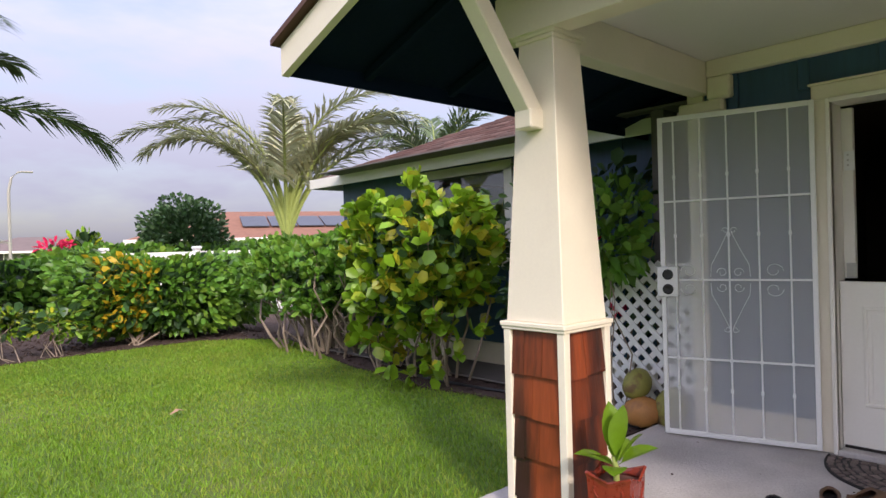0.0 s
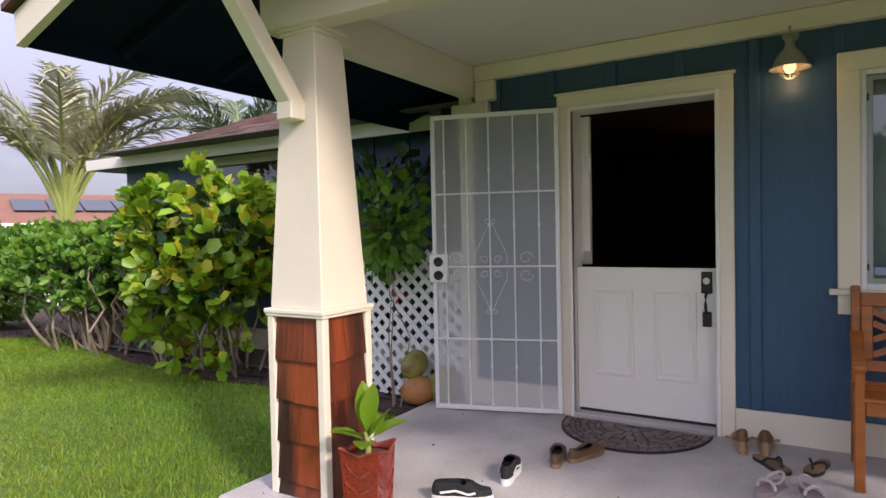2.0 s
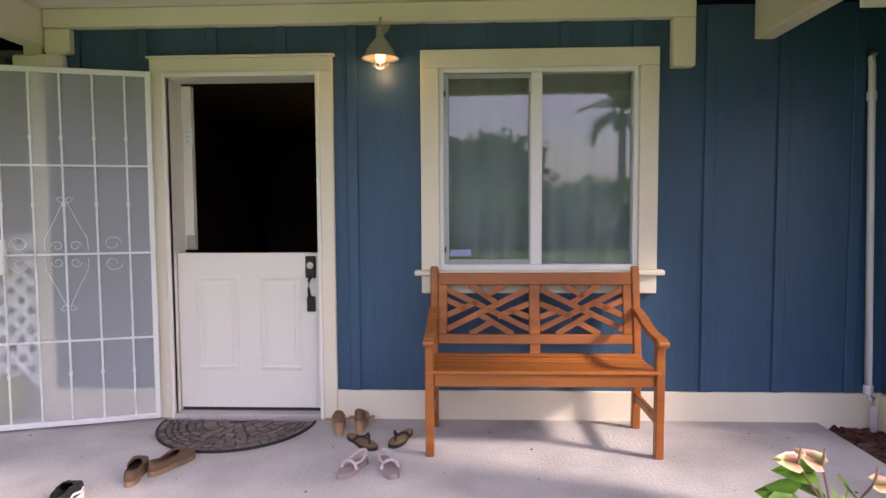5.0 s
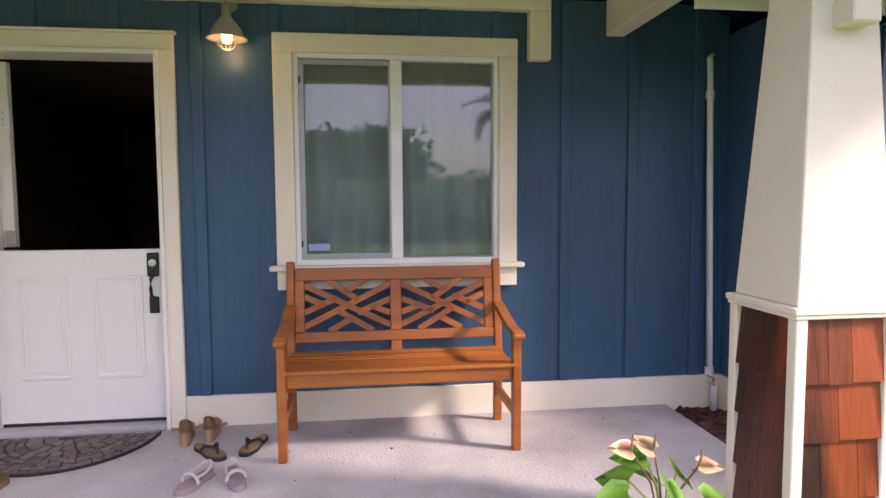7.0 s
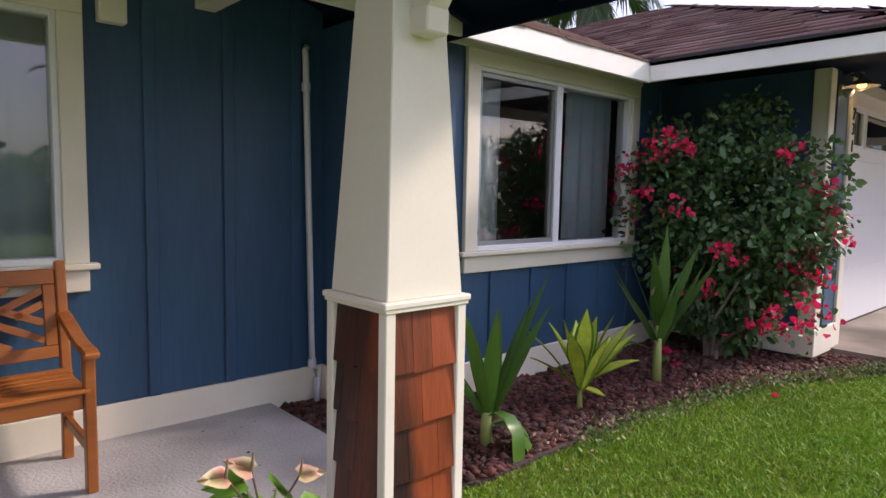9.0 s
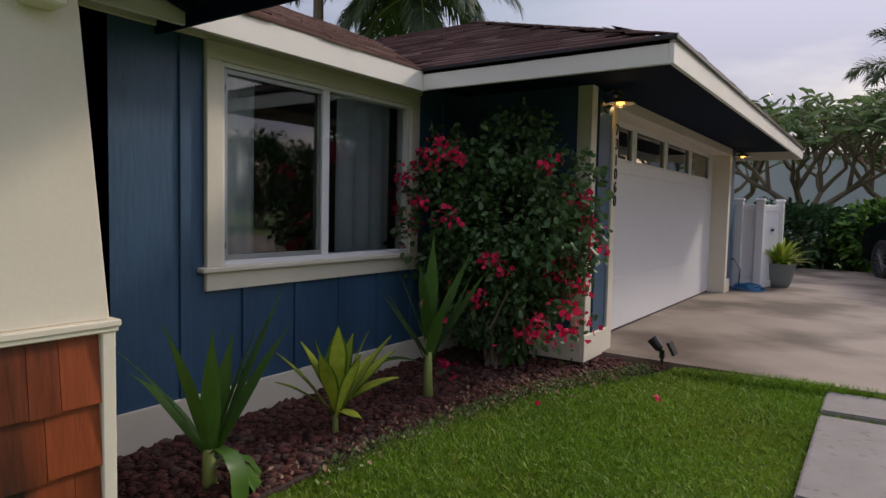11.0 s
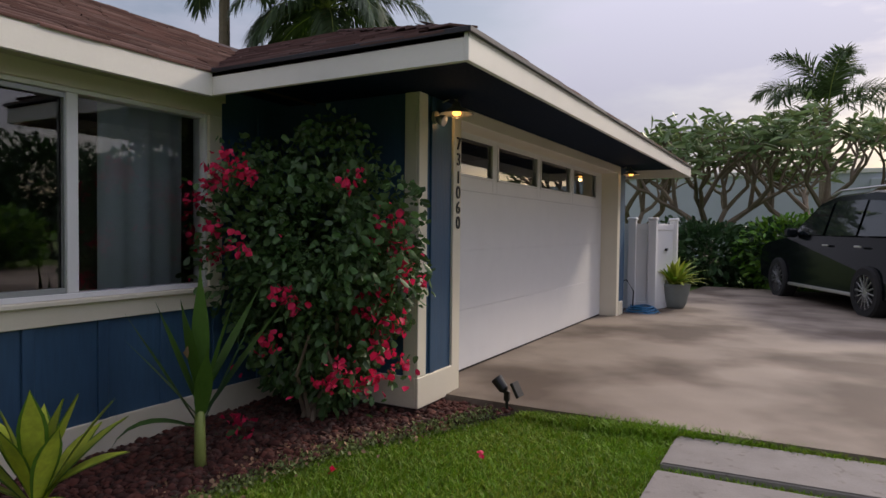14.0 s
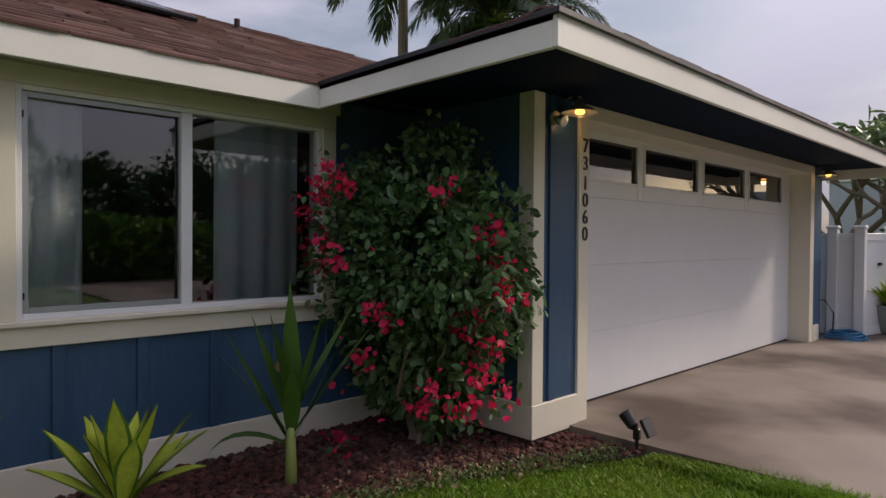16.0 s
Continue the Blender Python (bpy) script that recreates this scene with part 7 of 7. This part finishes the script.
for sy in (-1, 1):
    def pane(pts, nm):
        b = B()
        q = []
        for x, z in pts:
            tuck = 0.14 * max(0.0, z - 1.1) / 0.7
            q.append(b.verts.new((x, sy * (0.977 * (1 - tuck * 1.6)), z)))
        b.faces.new(q)
        return part(nm, b, M_CARGLASS, car, "dark tinted glass")
    pane([(-2.05, 1.16), (-1.15, 1.16), (-1.15, 1.68), (-1.85, 1.63)], "rear_side_window")
    pane([(-1.08, 1.16), (-0.18, 1.16), (-0.22, 1.70), (-1.08, 1.69)], "middle_side_window")
    pane([(-0.10, 1.16), (0.92, 1.17), (0.32, 1.62), (-0.12, 1.69)], "front_side_window")
    mir = part("wing_mirror", box(B(), 0.72, 0.90, sy * 0.97, sy * 1.15, 1.12, 1.28, 0.03), M_CAR, car)
    part("roof_rail", tube(B(), [(-1.8, sy * 0.72, 1.80), (-1.7, sy * 0.72, 1.87), (-0.2, sy * 0.72, 1.87), (0.1, sy * 0.72, 1.80)], 0.02, 6), M_HINGE, car)
    part("side_step", box(B(), -1.15, 1.0, sy * 0.93, sy * 1.02, 0.28, 0.33, 0.01), M_HINGE, car, "bright metal side step")
    for x in (-0.25, -1.2):
        part("door_handle", box(B(), x - 0.09, x + 0.09, sy * 0.965, sy * 0.995, 0.99, 1.02, 0.006), M_HINGE, car)
    part("headlight", box(B(), 2.12, 2.38, sy * 0.55, sy * 0.93, 0.78, 0.92, 0.03), M_LIGHTGLASS, car)
    for x in (-1.45, 1.48):
        w = thing("wheel", "", "")
        w.parent = car
        for key in ("label", "category"):
            if key in w:
                del w[key]
        w.location = (x, sy * 0.90, 0.37)
        mt = Matrix.Rotation(math.pi / 2, 4, "X")
        tyre, rim = B(), B()
        lathe(tyre, [(0.25, -0.12), (0.34, -0.125), (0.37, -0.10), (0.37, 0.10), (0.34, 0.125), (0.25, 0.12)], 32, m=mt)
        lathe(rim, [(0.26, -0.11), (0.27, 0.0), (0.26, 0.11), (0.245, 0.11), (0.24, 0.0), (0.24, -0.11)], 32, m=mt)
        for ring in (tyre, rim):
            bmesh.ops.delete(ring, geom=[f for f in ring.faces if len(f.verts) > 4], context="FACES_ONLY")
        part("tyre", tyre, M_TYRE, w)
        lathe(rim, [(0.06, -0.10), (0.05, 0.0), (0.06, 0.10)], 16, m=mt)
        for s in range(14):
            a = 2 * math.pi * s / 14
            for yy in (-0.10, 0.10):
                bar(rim, (0.05 * math.cos(a), yy, 0.05 * math.sin(a)), (0.25 * math.cos(a + 0.12), yy, 0.25 * math.sin(a + 0.12)), 0.022, 0.016, 0.002)
        part("rim", rim, M_RIM, w, "multi-spoke alloy rim")
        part("brake_disc", lathe(B(), [(0.20, -0.02), (0.20, 0.02)], 24, m=mt), M_TYRE, w)
wb = B()
wb.faces.new([wb.verts.new(q) for q in ((0.40, -0.66, 1.69), (1.04, -0.84, 1.22), (1.04, 0.84, 1.22), (0.40, 0.66, 1.69))])
part("windscreen", wb, M_CARGLASS, car)

# ---------------- beyond the driveway ----------------
for k in range(5):
    x0 = 2.9 - 1.9 * k
    shrub("hedge_shrub", "dense green hedge along the end of the driveway", (x0 - 0.9, -19.2, G), (x0 - 2.0, -20.2, 0.0), (x0 + 0.2, -18.2 + 0.25 * (k % 2), 1.50 + 0.1 * (k % 3)), 2300, 0.17, 0.4, M_LEAF if k % 2 else M_LEAF_DARK, 90 + k, "hedge", 4, power=4, lump=0.14)


M_PLUM = material("grey_green_long_leaf", (0.170, 0.260, 0.105), 0.42, 0.25, 3, 40, island=0.45, second=(0.19, 0.24, 0.09), second_pos=(0.5, 0.7), translucent=0.2)


def plumeria(x, y, label, seed, h=4.3, spread=2.6):
    """A low forking tree with thick bare limbs and long leaves in rosettes at the tips."""
    rng, pr = np.random.default_rng(seed), random.Random(seed)
    s = thing("plumeria_tree", label, "tree", (x, y, G))
    tb = B()
    tube(tb, [(0, 0, 0), (0.05, 0.03, 0.6), (0.0, 0.0, 1.25)], 0.16, 9, 0.12)
    tips = []

    def fork(p, d, L, r, level):
        q = p + d * L + Vector((0, 0, 0.08 * L))
        tube(tb, [p, p.lerp(q, 0.5) + Vector([pr.uniform(-0.06, 0.06) for _ in range(3)]), q], r, 6, r * 0.72)
        if level == 0:
            tips.append(q)
            return
        for k in range(3 if level > 2 else 2):
            a = pr.uniform(0, 6.28)
            nd = (d + Vector((math.cos(a), math.sin(a), 0.25)) * 0.75).normalized()
            nd.z = max(nd.z, 0.12)
            fork(q, nd.normalized(), L * 0.72, r * 0.68, level - 1)
    for k in range(4):
        a = k * 1.57 + pr.uniform(-0.3, 0.3)
        fork(Vector((0, 0, 1.2)), Vector((math.cos(a) * spread / 2.6, math.sin(a) * spread / 2.6, 0.75)).normalized(), 1.15, 0.10, 4)
    part("trunk", tb, M_BARK, s, "thick grey forking limbs")
    t = np.array([tuple(q) for q in tips])
    t = t[rng.random(len(t)) < 0.95]
    pos = np.repeat(t, 8, 0) + rng.normal(size=(len(t) * 8, 3)) * 0.15
    out = np.tile(np.array([[math.cos(0.785 * i), math.sin(0.785 * i), 0.35] for i in range(8)]), (len(t), 1))
    leaves("crown", pos, out, 0.40, 0.22, M_PLUM, s, rng, spread=0.5, lift=0.1)
    return s


plumeria(2.1, -21.0, "spreading plumeria tree with thick bare limbs and long leaves", 101)
plumeria(-0.2, -21.6, "spreading plumeria tree with thick bare limbs and long leaves", 102)
plumeria(4.6, -22.6, "spreading plumeria tree with thick bare limbs and long leaves", 104)
palm("royal_palm", "tall green palm beyond the plumeria trees", (-0.9, -34, G), 6.6, 9, 3.4, 111, M_PALM, 0.24, 1.05, els=(0.0, 1.45), bend=1.55, droop=0.5, leaflets=130, plume=0.35)
palm("coconut_palm", "slender coconut palm behind the garage roof", (18.1, -18.5, G), 12.0, 14, 3.0, 112, M_PALM_DARK, 0.22, 1.0, els=(-0.5, 1.3), droop=1.0, leaflets=70)
palm("coconut_palm", "full green coconut palm behind the garage roof", (15.5, -21.0, G), 9.5, 30, 3.9, 113, M_PALM_DARK, 0.24, 1.15, els=(-0.35, 1.4), bend=1.5, droop=1.3, leaflets=84)
build = thing("apartment_building", "pale blue-grey building beyond the trees", "building", (2.0, -41, G))
part("wall", box(B(), -9, 7.5, -3, 1.0, 0, 4.5, 0.02), M_PALEWALL, build)
part("wall", box(B(), -13, -5, -3, 1.4, 0, 4.1, 0.02), M_PALEWALL, build)
part("parapet", box(B(), -9.1, 7.6, 0.95, 1.1, 4.4, 4.62, 0.02), M_WHITE, build)
for k in range(6):
    part("wall_joint", box(B(), -7.0 + 2.4 * k, -6.95 + 2.4 * k, 0.99, 1.03, 0, 4.4, 0.005), M_PALEWALL, build)

# garden across the lawn, seen mirrored in the windows
for k in range(9):
    y0 = -13 + 3.2 * k
    shrub("hedge_shrub", "tall green hedge across the front lawn", (-13.2, y0 + 1.6, G), (-14.4, y0 - 0.3, 0.0), (-12.2, y0 + 3.5, 1.75 + 0.15 * (k % 3)), 1500, 0.24, 0.5, M_LEAF, 120 + k, "hedge", 3, power=4, lump=0.1)
for k, (x, y, h) in enumerate(((-17, 0.3, 3.9), (-17.5, -1.6, 4.1), (-19, -10, 4.2), (-20, -14, 4.6), (-21, -17.5, 5.0), (-22, -21, 4.8), (-22, -25, 5.2), (-23, -29, 5.0), (-22, -33.5, 5.4), (-23, -38, 5.2))):
    shrub("leafy_tree", "dark leafy tree across the front lawn", (x, y, G), (x - 1.8, y - 1.9, 1.0), (x + 1.8, y + 1.9, h), 2200, 0.26, 0.5, M_LEAF_DARK, 140 + k, "tree", 9, 0.07, power=2.3, lump=0.2)
palm("fan_palm", "tall palm across the front lawn", (-20.0, -7.2, G), 5.4, 13, 1.8, 151, M_PALM, 0.18, 0.8, els=(-0.5, 1.4))

# ---------------- pavers ----------------
walkway = thing("walkway", "grey pitted concrete stepping slabs set in the lawn", "walkway", (0, 0, 0), kind="structure")
for y0, y1 in ((-6.64, -6.10), (-5.985, -4.60)):
    slab = slab_poly(B(), [(0.69, y0, 0.018), (0.69, y1, 0.018), (-0.86, y1 - 0.09, 0.018), (-0.86, y0 - 0.09, 0.018)], 0.12)
    bmesh.ops.bevel(slab, geom=slab.edges[:], offset=0.010, segments=2, affect="EDGES")
    part("paver", slab, M_PAVER, walkway)

# ---------------- lava rock and grass ----------------
rk = np.random.default_rng(200)


def in_poly(p, poly):
    inside = np.zeros(len(p), bool)
    j = len(poly) - 1
    for i in range(len(poly)):
        xi, yi = poly[i]
        xj, yj = poly[j]
        c = ((yi > p[:, 1]) != (yj > p[:, 1])) & (p[:, 0] < (xj - xi) * (p[:, 1] - yi) / (yj - yi + 1e-12) + xi)
        inside ^= c
        j = i
    return inside


BED = [(4.04, -2.62), (2.75, -2.58), (2.62, -2.9), (2.64, -3.7), (2.57, -4.7), (2.32, -5.5), (2.04, -6.1), (1.78, -6.62), (2.34, -6.6), (2.34, -6.2), (3.5, -6.2), (3.5, -2.95), (4.04, -2.95)]
NBED = [(4.84, 2.0), (4.1, 2.25), (3.66, 2.32), (3.9, 3.6), (3.76, 4.4), (3.96, 6.0), (4.55, 8.5), (3.6, 9.45), (2.0, 9.4), (-4, 9.0), (-4, 17), (4.8, 12), (4.84, 7.4)]


def rocks(name, label, poly, n, size, mat, z=-0.045, seed=1):
    """Many small broken stones, joined."""
    r = np.random.default_rng(seed)
    pa = np.array(poly)
    p = pa.min(0) + r.random((n * 3, 2)) * (pa.max(0) - pa.min(0))
    p = p[in_poly(p, poly)][:n]
    n = len(p)
    oct_v = np.array([[1, 0, 0], [0, 1, 0], [-1, 0, 0], [0, -1, 0], [0, 0, 1], [0, 0, -1.0]])
    oct_f = np.array([[0, 1, 4], [1, 2, 4], [2, 3, 4], [3, 0, 4], [1, 0, 5], [2, 1, 5], [3, 2, 5], [0, 3, 5]])
    s = size * (0.38 + 1.2 * r.random((n, 1, 1)) ** 3)
    v = oct_v[None] * (0.6 + 0.7 * r.random((n, 6, 1))) * s * np.array([1.15, 0.85, 0.5])
    a = r.random(n) * 6.28
    rot = np.stack([np.stack([np.cos(a), -np.sin(a), 0 * a], 1), np.stack([np.sin(a), np.cos(a), 0 * a], 1), np.stack([0 * a, 0.3 * np.sin(a * 3), 1 + 0 * a], 1)], 1)
    v = np.einsum("nij,nkj->nki", rot, v)
    v += np.concatenate([p, z - G + np.array([ground_z(y) for y in p[:, 1]])[:, None] + size * 0.35 * r.random((n, 1)) * 1.2], 1)[:, None, :]
    f = (np.arange(n)[:, None, None] * 6 + oct_f[None]).reshape(-1, 3)
    return tagged(fast_mesh(name, v.reshape(-1, 3), f, mat), label, "gravel", kind="stuff")


rocks("lava_rock", "loose red-brown lava rock covering the garden bed", BED, 9000, 0.032, M_ROCK, seed=201)
rocks("leaf_litter", "dark specks of dry litter scattered on the porch slab", [(2.1, -2.5), (4.0, -2.5), (4.0, 2.1), (2.1, 2.1)], 160, 0.006, M_SOIL, z=0.0, seed=203)
rocks("mulch_chips", "dark mulch chips under the hedge", NBED, 6000, 0.024, M_SOIL, seed=202)


def ground_cover(name, label, edge, n, size, mat, width, seed):
    """Small-leaved weeds straggling along a line on the ground."""
    r = np.random.default_rng(seed)
    t = r.random(n) * (len(edge) - 1)
    e = np.array(edge)
    k = t.astype(int)
    p = e[k] + (e[k + 1] - e[k]) * (t - k)[:, None] + r.normal(size=(n, 2)) * width
    pos = np.concatenate([p, (np.array([ground_z(y) for y in p[:, 1]]) + 0.02 + 0.035 * r.random(n))[:, None]], 1)
    ob = leaves(name, pos, r.normal(size=(n, 3)) + np.array([0, 0, 0.6]), size, 0.55, mat, None, r)
    return tagged(ob, label, "weed", kind="stuff")


ground_cover("ground_cover", "small pale green weeds straggling along the rock bed edge", [(2.60, -3.6), (2.52, -4.5), (2.44, -5.1), (2.28, -5.6), (2.04, -6.1), (1.90, -6.5)], 2600, 0.024, M_WEED, 0.055, 211)
ground_cover("dry_litter", "dry brown leaf litter scattered along the rock bed edge", [(2.70, -3.2), (2.60, -4.5), (2.45, -5.3), (2.10, -6.1)], 500, 0.028, M_TAN, 0.10, 212)
for k, (x, y) in enumerate(((2.18, -5.15), (1.60, -5.75))):
    r5 = np.random.default_rng(220 + k)
    fb = leaves("fallen_flower", np.tile(np.array([[x, y, ground_z(y) + 0.035]]), (5, 1)), r5.normal(size=(5, 3)) + np.array([0, 0, 0.5]), 0.038, 0.9, M_BRACT, None, r5)
    del fb["kind"]
    tagged(fb, "fallen magenta bougainvillea flower lying on the grass", "flower")


def grass(name, label, polys, holes, n, h, seed):
    """Short grass blades, one bent triangle pair each, joined."""
    r = np.random.default_rng(seed)
    pts = []
    for poly, share in polys:
        pa = np.array(poly)
        k = int(n * share)
        p = pa.min(0) + r.random((k, 2)) * (pa.max(0) - pa.min(0))
        pts.append(p[in_poly(p, poly)])
    p = np.concatenate(pts)
    for hole in holes:
        p = p[~in_poly(p, hole)]
    p = p + r.normal(size=p.shape) * 0.03
    n = len(p)
    a = r.random(n) * 6.28
    hh = h * (0.5 + r.random(n)) * (0.85 + 0.3 * np.sin(p[:, 0] * 2.1) * np.sin(p[:, 1] * 1.7))
    w = 0.0024 * (0.7 + 0.6 * r.random(n)) * (1 + 0.10 * np.abs(p[:, 1] - 2))
    lean = r.normal(size=(n, 2)) * 0.6 * hh[:, None]
    base = np.concatenate([p, np.array([ground_z(y) for y in p[:, 1]])[:, None]], 1)
    sx = np.stack([np.cos(a), np.sin(a), 0 * a], 1) * w[:, None]
    mid = base + np.concatenate([lean * 0.35, (hh * 0.62)[:, None]], 1)
    tip = base + np.concatenate([lean, hh[:, None]], 1)
    v = np.stack([base - sx, base + sx, mid + sx * 0.8, tip, mid - sx * 0.8], 1).reshape(-1, 3)
    k = np.arange(n)[:, None] * 5
    f = np.concatenate([k + np.array([[0, 1, 2, 4]]), k + np.array([[4, 2, 3, 3]])])
    quad = k + np.array([[0, 1, 2, 4]])
    tri = k + np.array([[4, 2, 3]])
    me = bpy.data.meshes.new(name)
    me.vertices.add(len(v))
    me.vertices.foreach_set("co", v.astype(np.float32).ravel())
    loops = np.concatenate([quad.ravel(), tri.ravel()]).astype(np.int32)
    me.loops.add(len(loops))
    me.loops.foreach_set("vertex_index", loops)
    me.polygons.add(2 * n)
    me.polygons.foreach_set("loop_start", np.concatenate([np.arange(n) * 4, 4 * n + np.arange(n) * 3]).astype(np.int32))
    me.update(calc_edges=True)
    me.materials.append(M_GRASS)
    return tagged(new(name, me), label, "grass", kind="stuff")


SLAB = [(2.0, -2.62), (4.3, -2.62), (4.3, 2.22), (2.0, 2.22)]
PAV1 = [(0.70, -6.65), (0.70, -6.09), (-0.88, -6.18), (-0.88, -6.74)]
PAV2 = [(0.70, -6.00), (0.70, -4.58), (-0.88, -4.68), (-0.88, -6.08)]
LAWN_L = [(0.4, 1.2), (2.0, 1.6), (2.3, 2.2), (3.68, 2.3), (3.9, 3.6), (3.76, 4.4), (3.96, 6.0), (4.55, 8.5), (3.6, 9.42), (2.0, 9.38), (-2.5, 9.1), (-1.0, 3.0)]
LAWN_R = [(2.02, -2.3), (2.66, -2.6), (2.62, -2.9), (2.64, -3.7), (2.57, -4.7), (2.32, -5.5), (2.04, -6.1), (1.76, -6.62), (-1.0, -6.77), (-1.2, -3.6), (0.6, -3.2)]
grass("grass", "short bright green lawn grass with yellowed patches", [(LAWN_L, 0.62)], [SLAB], 380000, 0.030, 301)
grass("grass", "short bright green lawn grass beside the rock bed", [(LAWN_R, 0.62)], [SLAB, PAV1, PAV2], 380000, 0.028, 302)
grass("grass", "longer untrimmed grass fringe along the driveway edge", [([(1.70, -6.52), (1.70, -6.655), (-1.0, -6.79), (-1.0, -6.65)], 1.0)], [PAV1], 26000, 0.058, 303)
